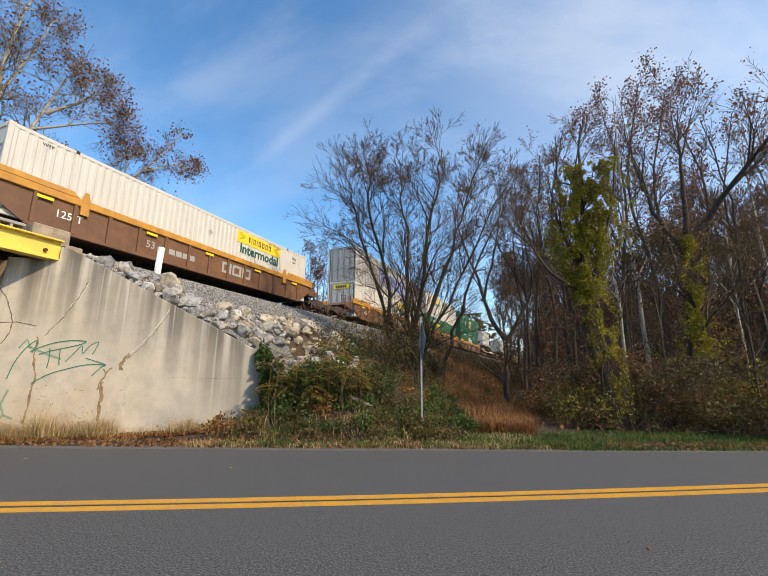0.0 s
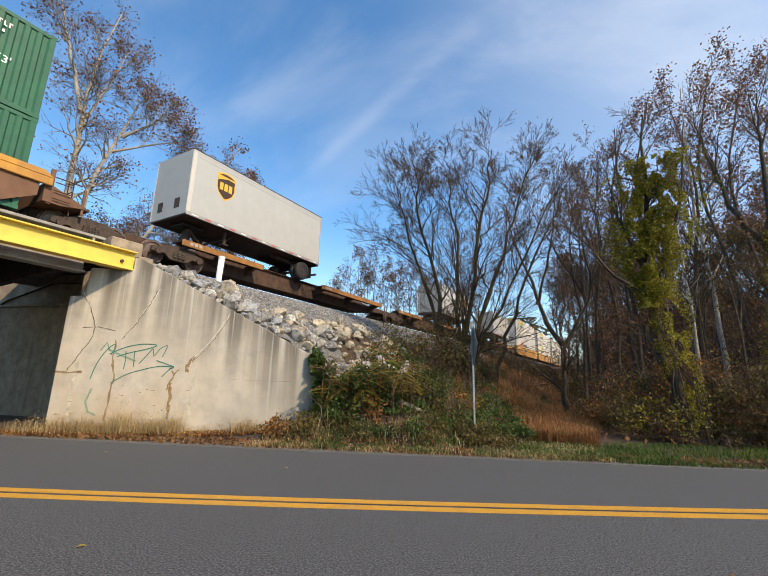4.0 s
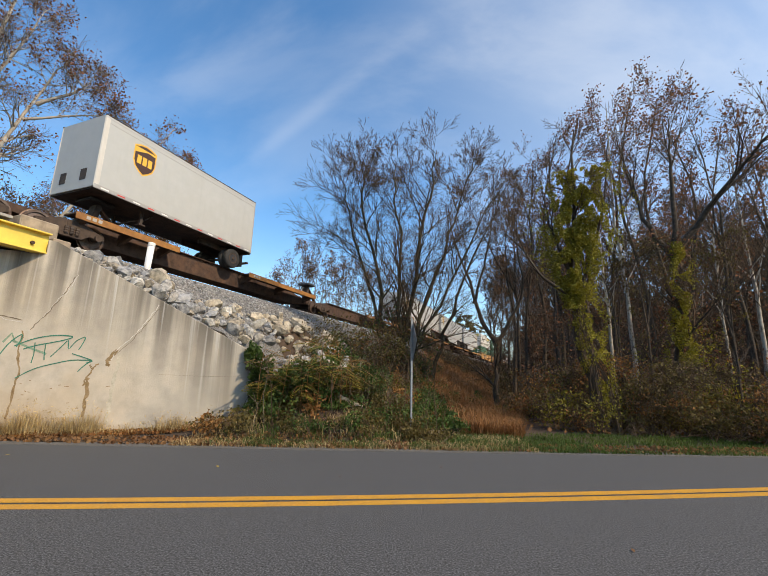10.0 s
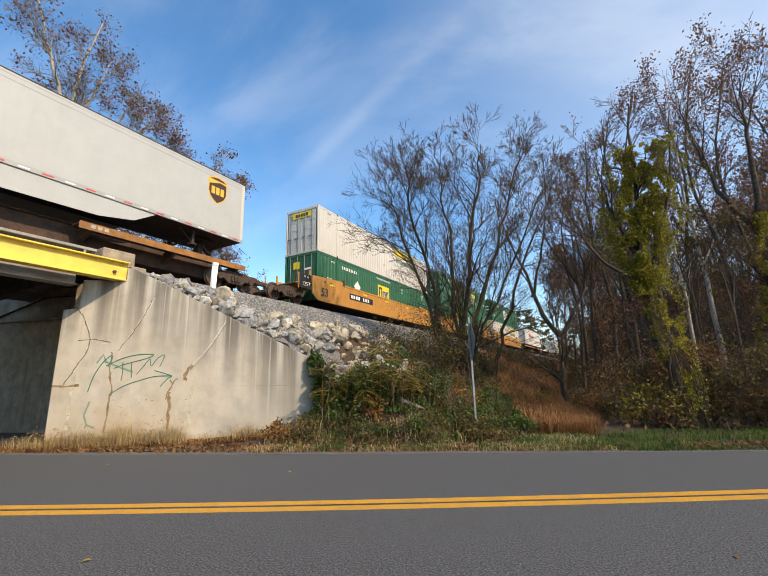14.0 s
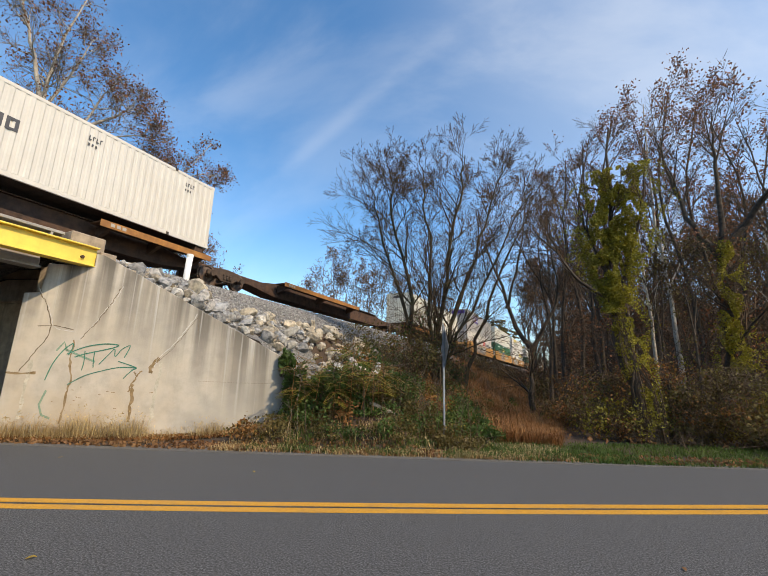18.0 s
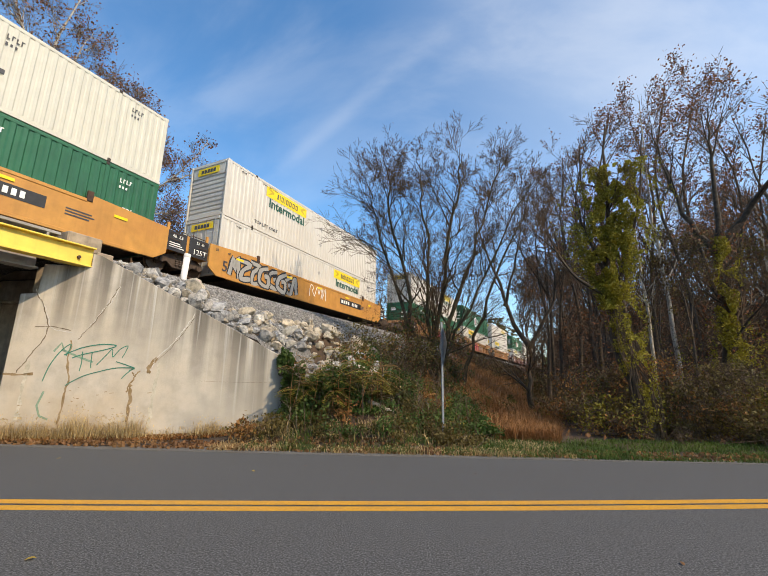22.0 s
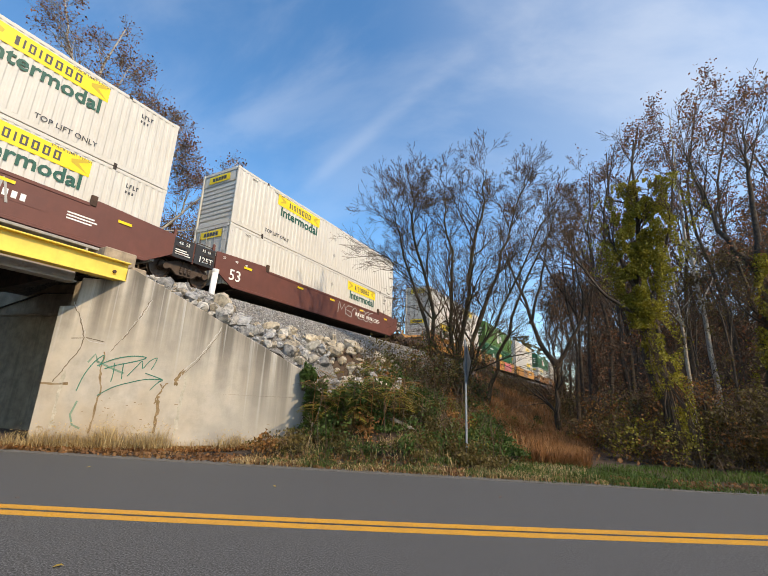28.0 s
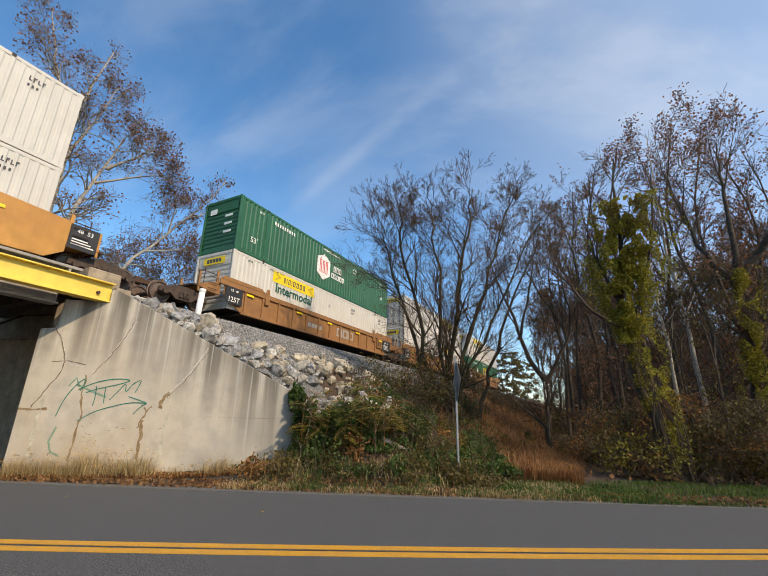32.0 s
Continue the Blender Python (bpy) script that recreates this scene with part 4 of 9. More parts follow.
def build_bridge():
    """Local x runs along the track, y across it away from the camera, z up; the origin lies at track coordinates s=0, d=0."""
    frame_m = pose(0, 0, 0, 0, 0, 73)
    beam = empty("crash_beam", "yellow painted steel I-beam along the bridge's edge", "steel beam")
    y0 = 11.98
    part("web", box(-13, 6.13, y0 + 0.08, y0 + 0.11, 4.44, 4.91), M_BEAM, beam)
    part("flange", box(-13, 6.13, y0 - 0.05, y0 + 0.24, 4.915, 4.955, 0.006), M_BEAM, beam, "top flange")
    part("flange", box(-13, 6.13, y0 - 0.05, y0 + 0.24, 4.395, 4.435, 0.006), M_BEAM, beam, "bottom flange")
    bolt = lathe([(0.045, y0 + 0.02), (0.045, y0 + 0.08)], "y", (5.78, 0, 4.62), 10)
    part("bolt", bolt, M_RUST, beam)
    beam.matrix_world = frame_m
    gird = empty("plate_girder", "grey riveted plate girder under the track", "girder")
    gy = 12.75
    part("web", box(-13, 5.15, gy, gy + 0.03, 4.25, 5.2), M_STEELGREY, gird)
    part("bottom_flange", box(-13, 5.15, gy - 0.18, gy + 0.2, 4.2, 4.245), M_STEELGREY, gird)
    part("angle", box(-13, 5.15, gy - 0.035, gy - 0.003, 4.25, 4.46), M_STEELGREY, gird)
    rv = lathe([(0.024, -0.02), (0.024, -0.008), (0.016, 0.0)], "y", (0, 0, 0), 8)
    rivet = part("rivet", rv, M_STEELGREY, gird)
    rivet.location = (4.95, gy - 0.035, 4.40)
    k = 0
    for i in range(30):
        for z in (4.40, 4.32):
            x = 4.95 - 0.12 * i - 0.36 * (i // 3) - (0.06 if z < 4.35 else 0)
            if k:
                put("rivet", rivet.data, gird, (x, gy - 0.035, z))
            k += 1
    gird.matrix_world = frame_m
    walkw = empty("bridge_walkway", "grey steel walkway edge on the bridge", "walkway")
    part("edge", box(-13, 5.42, 12.35, 12.42, 5.16, 5.24, 0.01), M_STEELGREY, walkw)
    part("deck_plate", box(-13, 5.42, 12.43, 13.3, 5.17, 5.21), M_STEELGREY, walkw)
    for i in range(8):
        part("bracket", box(5.1 - 2.2 * i, 5.16 - 2.2 * i, 12.36, 12.74, 4.96, 5.155), M_STEELGREY, walkw)
    walkw.matrix_world = frame_m
    deck = empty("bridge_deck", "dark steel bridge deck over the road", "bridge deck", "", "structure")
    part("deck_slab", box(-13, 6.6, 12.9, 20.2, 5.2, 5.4), M_DARKSTEEL, deck)
    for i in range(9):
        part("floor_beam", box(-12 + 2.1 * i, -11.75 + 2.1 * i, 12.8, 20.0, 4.3, 5.19), M_DARKSTEEL, deck)
    part("far_girder", box(-13, 5.3, 20.02, 20.07, 3.95, 5.19), M_DARKSTEEL, deck)
    deck.matrix_world = frame_m


build_bridge()


def build_track():
    track = empty("railway_track", "rusty steel rails on wooden ties in stone ballast", "railway track", "", "structure")
    prof = [(-0.07, 0), (0.07, 0), (0.07, 0.02), (0.012, 0.045), (0.012, 0.125), (0.036, 0.135), (0.036, 0.17), (-0.036, 0.17), (-0.036, 0.135), (-0.012, 0.125), (-0.012, 0.045), (-0.07, 0.02)]
    for off in (-0.72, 0.72):
        part("rail", prism([(TRACK_D + off + a, RAIL_Z - 0.17 + b) for a, b in prof], "x", -700, 900), M_RAIL, track)
    tie = None
    for i in range(120):
        s = -14 + 0.6 * i
        if tie is None:
            tie = part("tie", box(-0.11, 0.11, -1.3, 1.3, -0.14, 0.0, 0.012), M_TIE, track)
            tie.location = (s, TRACK_D, RAIL_Z - 0.15)
        else:
            put("tie", tie.data, track, (s, TRACK_D, RAIL_Z - 0.15 + 0.01 * math.sin(i * 7.3)))
    track.matrix_world = pose(0, 0, 0, 0, 0, 73)


build_track()


def build_posts():
    pipe = empty("marker_post", "white plastic marker pipe standing among the boulders", "marker post")
    base = place(9.62, 12.9, 4.72)
    part("pipe", lathe([(0.11, -0.5), (0.11, 1.17)], "z", (0, 0, 0), 20), M_WHITEPIPE, pipe, "", True)
    part("cap", lathe([(0.122, 1.09), (0.122, 1.19), (0.108, 1.21)], "z", (0, 0, 0), 20), M_WHITEPIPE, pipe)
    pipe.matrix_world = Matrix.LocRotScale(base, Euler((radians(-1.0), radians(2.0), 0)), None)
    sign = empty("road_sign", "galvanised steel sign post with the sign seen edge-on", "road sign")
    chan = [(-0.045, -0.02), (-0.028, -0.02), (-0.02, 0.02), (0.02, 0.02), (0.028, -0.02), (0.045, -0.02), (0.045, -0.012), (0.032, -0.012), (0.024, 0.028), (-0.024, 0.028), (-0.032, -0.012), (-0.045, -0.012)]
    part("post", prism(chan, "z", -0.4, 3.08), M_GALV, sign)
    r_ = 0.38
    part("sign_plate", prism([(0, 2.45 - r_ * 1.41), (r_ * 1.41, 2.45), (0, 2.45 + r_ * 1.41), (-r_ * 1.41, 2.45)], "y", 0.032, 0.036), M_GALV, sign, "bare metal diamond sign plate")
    for z in (2.2, 2.7):
        part("bolt", lathe([(0.012, -0.03), (0.012, 0.045)], "y", (0, 0, z), 8), M_GALV, sign)
    sign.matrix_world = Matrix.LocRotScale((-0.20, 10.94, 0.0), Euler((0, radians(-0.6), radians(-78))), None)


build_posts()

# ---- the train ----
# Local axes of every piece of rolling stock: x along the track away from the camera, y away from the road, z up. x=0 is the leading end.
CL, CW, CH = 16.15, 1.30, 2.98      # container: length, half width, height
MOVERS = []                          # (thing, place along the track at the start, height over the rail)


def corrugated(x0, x1, z0, z1, y, period, depth, flat=0.35):
    """A pressed steel side: vertical trapezoid ribs, thin but double-sided."""
    n_ = max(1, round((x1 - x0) / period))
    p = (x1 - x0) / n_
    prof = []
    for i in range(n_):
        a = x0 + i * p
        prof += [(a, 0), (a + p * flat, 0), (a + p * (flat + 0.15), depth), (a + p * (1 - 0.15), depth)]
    prof.append((x1, 0))
    out = -1 if y < 0 else 1
    vs = [(x, y - out * d, z) for x, d in prof for z in (z0, z1)]
    fs = [(2 * i, 2 * i + 2, 2 * i + 3, 2 * i + 1) for i in range(len(prof) - 1)]
    return vs, fs


def ribbed_end(x, z0, z1, half, rows, depth, face):
    """An end wall with horizontal corrugations; face -1 looks towards the leading end."""
    p = (z1 - z0) / rows
    prof = []
    for i in range(rows):
        a = z0 + i * p
        prof += [(a, 0), (a + p * 0.45, 0), (a + p * 0.6, depth), (a + p * 0.85, depth)]
    prof.append((z1, 0))
    vs = [(x - face * d, y, z) for z, d in prof for y in (-half, half)]
    fs = [(2 * i, 2 * i + 1, 2 * i + 3, 2 * i + 2) for i in range(len(prof) - 1)]
    return vs, fs


KIT = {}


def kit(key, make):
    """Meshes that many things share."""
    if key not in KIT:
        KIT[key] = make()
    return KIT[key]


def bm_mesh(name, bm, mat, smooth=False):
    me = bpy.data.meshes.new(name)
    bm.to_mesh(me)
    bm.free()
    me.materials.append(mat)
    if smooth:
        me.polygons.foreach_set("use_smooth", [True] * len(me.polygons))
    return me


def outline_bar(w, h):
    """One bar, hollow where it is large, with the weight of painted lettering."""
    if w < 0.15 or h < 0.28 or w > 1.5:
        return box(0, w, -0.003, 0.003, 0, h)
    k = min(0.30 * w, 0.24 * h)
    bm = box(0, k, -0.003, 0.003, 0, h)
    add_box(bm, w - k, w, -0.003, 0.003, 0, h)
    add_box(bm, k, w - k, -0.003, 0.003, h - k, h)
    add_box(bm, k, w - k, -0.003, 0.003, 0, k * 0.9)
    return bm


def bars(parent, mat, x, z, lengths, height, gap, y=-1.306, name="lettering_bar"):
    """Writing that is not spelled out: plain bars of its size and colour."""
    for w in lengths:
        put(name, kit((name, round(w, 3), height, mat.name), lambda: bm_mesh(name, outline_bar(w, height) if name == "lettering_bar" else box(0, w, -0.003, 0.003, 0, height), mat)), parent, (x, y, z))
        x += w + gap


def yellow_panel(c, x, z):
    """The yellow company panel with its dark emblem shapes, and the green word below it."""
    part("panel", box(x - 1.8, x + 1.8, -1.307, -1.301, z + 0.02, z + 0.62), M_PANELYEL, c, "yellow company panel with dark lettering bars")
    bars(c, M_INK, x - 0.92, z + 0.16, (0.10, 0.05, 0.17, 0.05, 0.19, 0.19, 0.19, 0.19), 0.31, 0.10, -1.311)
    for k, sgn in ((-1.72, 1), (1.72, -1)):
        bm = prism([(x + k, z + 0.1), (x + k + 0.5 * sgn, z + 0.3), (x + k + 0.52 * sgn, z + 0.42), (x + k + 0.1 * sgn, z + 0.58), (x + k, z + 0.52), (x + k + 0.3 * sgn, z + 0.36)], "y", -1.311, -1.308)
        part("emblem", bm, M_PANELDARK, c)
    side_word(c, "Intermodal", 0.72, M_INKGREEN, x + 0.05, -1.306, z - 0.30, 3.15 / max(v.co.x * 2 for v in word_mesh("Intermodal", 0.72, M_INKGREEN).vertices))


def corner_post(y, wide, paint):
    """A post with the castings at its foot and head."""
    yy = y * 1.004
    bm = box(0, wide, min(yy, yy * 0.93), max(yy, yy * 0.93), 0.0, CH, 0.012)
    for z in (0.0, CH - 0.115):
        add_box(bm, -0.005, wide + 0.012, min(y * 1.009, y * 0.93), max(y * 1.009, y * 0.93), z, z + 0.118)
    me = bm_mesh("post", bm, paint)
    if wide < 0.12:
        me.materials.append(M_DARKSTEEL)
        for p in me.polygons:
            if p.center.z < 0.119 or p.center.z > CH - 0.116:
                p.material_index = 1
    return me


def ribbed_door(x, face):
    """A door leaf with pressed horizontal ribs."""
    bm = box(x - 0.02, x + 0.02, 0, 1.12, 0.17, CH - 0.17, 0.012)
    for z in (0.5, 1.05, 1.6, 2.15, 2.6):
        add_box(bm, x + face * 0.02 - 0.012, x + face * 0.02 + 0.012, 0.06, 1.06, z, z + 0.09)
    return bm


def marking_bars():
    """A row of small stencilled bars, the size of a box's number, over a shorter one."""
    bm = bmesh.new()
    for i in range(4):
        add_box(bm, 0.12 * i, 0.12 * i + 0.035, -0.002, 0.002, 0, 0.17)
        add_box(bm, 0.12 * i + 0.035, 0.12 * i + 0.085, -0.002, 0.002, 0.13 * (i % 2), 0.04 + 0.13 * (i % 2))
    for i in range(3):
        add_box(bm, 0.12 * i, 0.12 * i + 0.06, -0.002, 0.002, -0.22, -0.12)
    return bm


def container(livery, logo=5.0, lead="front"):
    """A 53-foot box. lead: which end leads, 'front' (ribbed) or 'door'."""
    key = ("container", livery, logo, lead)
    if key in KIT:
        return copy_thing(KIT[key], Matrix.Identity(4))
    paint = {"white": M_WHITE, "xpo": M_WHITE, "cream": M_CREAM, "grey": M_SILVER, "fedex": M_SILVER, "emp": M_GREEN, "hub": M_GREEN, "hublight": M_LEAFGREEN}[livery]
    says = {"white": "white corrugated freight container with a yellow company panel", "xpo": "white corrugated freight container with red and black lettering bars",
            "cream": "cream corrugated freight container with large dark lettering bars", "grey": "grey corrugated freight container with large blue lettering bars",
            "fedex": "grey corrugated freight container with a purple panel", "emp": "dark green corrugated freight container with a yellow emblem",
            "hub": "dark green corrugated freight container with a white emblem", "hublight": "light green corrugated freight container with a white emblem"}[livery]
    c = empty("freight_container", says, "container", "containers on the train")
    fine = livery in ("white", "xpo", "cream")
    per, dep = (0.27, 0.024) if fine else (0.31, 0.038)
    for y in (-CW, CW):
        put("side_wall", kit(("side", paint.name, y), lambda: mesh_of("side_wall", *corrugated(0.16, CL - 0.16, 0.17, CH - 0.14, y, per, dep), paint)), c)
        put("top_rail", kit(("trail", paint.name, y), lambda: bm_mesh("top_rail", box(0.15, CL - 0.15, min(y, y * 0.955), max(y, y * 0.955), CH - 0.14, CH - 0.01, 0.01), paint)), c)
        put("bottom_rail", kit(("brail", paint.name, y), lambda: bm_mesh("bottom_rail", box(0.15, CL - 0.15, min(y, y * 0.94), max(y, y * 0.94), 0.0, 0.17, 0.01), paint)), c)
        for x in (0.0, 1.93, CL - 2.05, CL - 0.16):
            wide = 0.16 if x in (0.0, CL - 0.16) else 0.1
            yy = y * 1.004
            put("post", kit(("post", paint.name, y, wide), lambda: corner_post(y, wide, paint)), c, (x, 0, 0))
    put("roof", kit(("roof", paint.name), lambda: bm_mesh("roof", box(0.1, CL - 0.1, -1.22, 1.22, CH - 0.05, CH - 0.02), paint)), c)
    put("floor", kit(("cfloor",), lambda: bm_mesh("floor", box(0.1, CL - 0.1, -1.2, 1.2, 0.05, 0.15), M_DARKSTEEL)), c)
    for end, x, face in (("lead", 0.05, -1), ("trail", CL - 0.05, 1)):
        kind_ = lead if end == "lead" else ("door" if lead == "front" else "front")
        put("sill", kit(("sill", paint.name, x), lambda: bm_mesh("sill", box(x - 0.05, x + 0.05, -1.14, 1.14, 0, 0.16, 0.01), paint)), c)
        put("header", kit(("header", paint.name, x), lambda: bm_mesh("header", box(x - 0.05, x + 0.05, -1.14, 1.14, CH - 0.16, CH, 0.01), paint)), c)
        if kind_ == "front":
            rows_ = 9 if livery != "cream" else 1
            if livery == "cream":
                vs, fs = corrugated(-1.14, 1.14, 0.16, CH - 0.16, -1.0, 0.2, 0.03)
                vs = [(x + face * (y + 1.0), xx, z) for xx, y, z in vs]
                me = mesh_of("front_wall", vs, fs, paint)
            else:
                me = kit(("front", paint.name, x), lambda: mesh_of("front_wall", *ribbed_end(x, 0.16, CH - 0.72, 1.14, rows_, 0.03, face), paint))
                put("front_panel", kit(("fpanel", paint.name, x), lambda: bm_mesh("front_panel", box(x - 0.02, x + 0.02, -1.14, 1.14, CH - 0.72, CH - 0.16), paint)), c)
            put("front_wall", me, c)
        else:
            for y in (-1.13, 0.01):
                put("door", kit(("door", paint.name, x), lambda: bm_mesh("door", ribbed_door(x, face), paint)), c, (0, y, 0))
                for yy in (0.28, 0.84):
                    put("lock_rod", kit(("rod", x), lambda: bm_mesh("lock_rod", lathe([(0.021, 0.1), (0.021, CH - 0.1)], "z", (x + face * 0.05, 0, 0), 8), M_GALV)), c, (0, y + yy, 0))
                    put("rod_handle", kit(("rodh", x), lambda: bm_mesh("rod_handle", box(x + face * 0.05 - 0.015, x + face * 0.05 + 0.015, 0, 0.28, 1.05, 1.09), M_GALV)), c, (0, y + yy, 0))
    ys = -1.306
    ink_ = M_INKWHITE if livery in ("emp", "hub", "hublight") else M_INK
    if logo < 9:
        put("marking_bars", kit(("marks", ink_.name), lambda: bm_mesh("marking_bars", marking_bars(), ink_)), c, (CL - 5.4, ys, CH - 0.62))
    put("marking_bars", kit(("marks", ink_.name), lambda: bm_mesh("marking_bars", marking_bars(), ink_)), c, (CL - 1.5, ys, CH - 0.58))
    # lead-end marks
    if livery == "white":
        yellow_panel(c, logo, 2.15)
        side_word(c, "TOP LIFT ONLY", 0.26, M_INK, 3.0 if logo < 9 else CL - 3.6, ys, 0.42)
        side_word(c, "STACK LIMIT 3 HIGH", 0.13, M_INK, 3.1 if logo < 9 else CL - 3.3, ys, CH - 0.25)
        side_word(c, "WTP", 0.16, M_INK, 1.1, ys, CH - 0.3)
        part("end_panel", box(-0.012, -0.006, -0.75, 0.75, CH - 0.62, CH - 0.25), M_PANELYEL, c, "yellow company panel on the end")
        for i in range(5):
            put("lettering_bar", kit("endbar", lambda: bm_mesh("lettering_bar", box(-0.018, -0.013, 0, 0.17, CH - 0.53, CH - 0.34), M_INK)), c, (0, -0.5 + 0.21 * i, 0))
        for x in (8.1, 8.7):
            for z in (0.95, 2.05):
                part("placard_frame", prism([(x, z - 0.14), (x + 0.14, z), (x, z + 0.14), (x - 0.14, z)], "y", -1.309, -1.303), M_SILVER, c) if x < 8.5 else None
    elif livery == "xpo":
        bars(c, M_INKRED, logo - 2.9, 1.45, (0.5, 0.46, 0.54), 0.66, 0.07)
        bars(c, M_INK, logo - 1.15, 1.45, (0.16,), 0.66, 0.07)
        bars(c, M_INK, logo - 0.92, 1.45, (0.4, 0.38, 0.13, 0.33, 0.25, 0.13, 0.33, 0.32), 0.42, 0.075)
        side_word(c, "WTP", 0.16, M_INK, 1.1, ys, CH - 0.3)
        for i, m_ in enumerate((M_INKRED, M_INK, M_INK)):
            put("lettering_bar", kit(("xend", m_.name), lambda: bm_mesh("lettering_bar", box(-0.012, -0.006, 0, 0.5, CH - 0.5, CH - 0.3), m_)), c, (0, 0.3 - 0.55 * i, 0))
    elif livery == "cream":
        bars(c, M_INK, logo - 1.9, 1.55, (0.72, 1.05, 0.26, 0.66, 0.74), 0.66, 0.13)
        bars(c, M_INK, logo - 0.1, 1.15, (0.3, 0.3, 0.3, 0.3, 0.3, 0.3, 0.3, 0.3), 0.16, 0.1)
        side_word(c, "53'", 0.42, M_INK, 1.2, ys, 0.8)
        put("lettering_bar", kit("swend", lambda: bm_mesh("lettering_bar", box(-0.012, -0.006, -0.55, 0.55, CH - 0.5, CH - 0.28), M_INK)), c)
    elif livery == "grey":
        bars(c, M_INKBLUE, logo - 3.7, 0.75, (0.36, 0.3, 0.36), 1.75, 0.12)
        bars(c, M_INKBLUE, logo - 2.2, 0.75, (0.85, 0.5, 0.8, 0.9, 0.85), 1.2, 0.24)
        side_word(c, "53'", 0.4, M_INK, 1.1, ys, 0.75)
    elif livery == "fedex":
        part("panel", box(logo - 1.6, logo + 1.6, -1.308, -1.302, 1.45, 2.45), M_INKPURPLE, c, "purple company panel")
        bars(c, M_INKWHITE, logo - 1.35, 1.72, (0.24, 0.22, 0.24), 0.45, 0.05, -1.312)
        bars(c, M_INKORANGE, logo - 0.5, 1.72, (0.24, 0.22), 0.45, 0.05, -1.312)
        bars(c, M_INKWHITE, logo + 0.25, 1.75, (0.5, 0.5), 0.2, 0.1, -1.312)
        part("end_panel", box(-0.012, -0.006, -0.95, 0.95, CH - 0.68, CH - 0.2), M_INKPURPLE, c)
        bars(c, M_INK, 12.6, 1.5, (0.4, 0.4), 0.4, 0.1)
        side_word(c, "TOP LIFT ONLY", 0.26, M_INK, CL - 3.4, ys, 0.5)
        side_word(c, "WTP", 0.16, M_INK, 1.1, ys, CH - 0.3)
    else:
        side_word(c, "53'", 0.42, M_INKWHITE, 1.15, ys, 1.35 if livery == "emp" else 0.85)
        side_word(c, "53'", 0.34, M_INKWHITE, CL - 1.1, ys, 1.35)
        side_word(c, "WTP", 0.18, M_INKWHITE, 1.5, ys, CH - 0.4)
        side_word(c, "WARNING HIGH CUBE", 0.2, M_INKWHITE, logo, ys, CH - 0.32)
        bars(c, M_INKWHITE, 2.5, CH - 0.62, (0.11,) * 9, 0.2, 0.09)
        if livery == "emp":
            part("panel", box(logo - 0.85, logo + 0.85, -1.308, -1.302, 0.95, 2.2), M_PANELYEL, c, "yellow emblem panel")
            bars(c, M_INK, logo - 0.72, 1.15, (0.5,), 0.9, 0.06, -1.312)
            bars(c, M_INKBLUE, logo - 0.16, 1.15, (0.42, 0.36), 0.66, 0.08, -1.312)
            part("placard", prism([(4.3, 1.1), (4.7, 1.5), (4.3, 1.9), (3.9, 1.5)], "y", -1.308, -1.303), M_INKWHITE, c) if logo > 6 else None
            part("end_panel", box(-0.012, -0.006, 0.1, 0.6, 2.05, 2.5), M_PANELYEL, c)
        else:
            part("emblem", prism([(logo - 1.6, 1.0), (logo - 0.9, 0.6), (logo - 0.2, 1.0), (logo - 0.2, 2.0), (logo - 0.9, 2.35), (logo - 1.6, 2.0)], "y", -1.308, -1.303), M_INKWHITE, c, "white six-sided emblem")
            bars(c, M_INKRED if livery == "hub" else M_LEAFGREEN, logo - 1.32, 1.05, (0.2, 0.2, 0.2), 0.85, 0.12, -1.312)
            bars(c, M_INKWHITE, logo + 0.2, 1.5, (0.28, 0.26, 0.26), 0.40, 0.06)
            bars(c, M_INKWHITE, logo - 0.02, 1.0, (0.3, 0.2, 0.27, 0.27, 0.27), 0.36, 0.055)
            part("end_panel", box(-0.012, -0.006, 0.35, 0.85, 2.2, 2.5), M_INKWHITE, c)
        for i in range(3):
            put("lettering_bar", kit("grend", lambda: bm_mesh("lettering_bar", box(-0.012, -0.006, 0, 0.55, 0, 0.13), M_INKWHITE)), c, (0, -0.85, 1.0 + 0.45 * i))
    KIT[key] = c
    return c


# ---- trucks (bogies) ----
def spring_nest():
    bm = bmesh.new()
    for k in (-0.18, 0.0, 0.18):
        add_lathe(bm, [(0.06, 0.34), (0.075, 0.38), (0.06, 0.42), (0.075, 0.46), (0.06, 0.50), (0.075, 0.54), (0.06, 0.6)], "z", (k, 0, 0), 10)
    return bm_mesh("spring_nest", bm, M_DARKSTEEL)


def ladder():
    bm = bmesh.new()
    for y in (-1.18, -0.78):
        add_lathe(bm, [(0.02, 0.7), (0.02, 2.05)], "z", (0, y, 0), 6)
    for i in range(4):
        add_lathe(bm, [(0.014, -1.18), (0.014, -0.78)], "y", (0, 0, 0.9 + 0.33 * i), 6)
    return bm_mesh("ladder", bm, M_RUST)


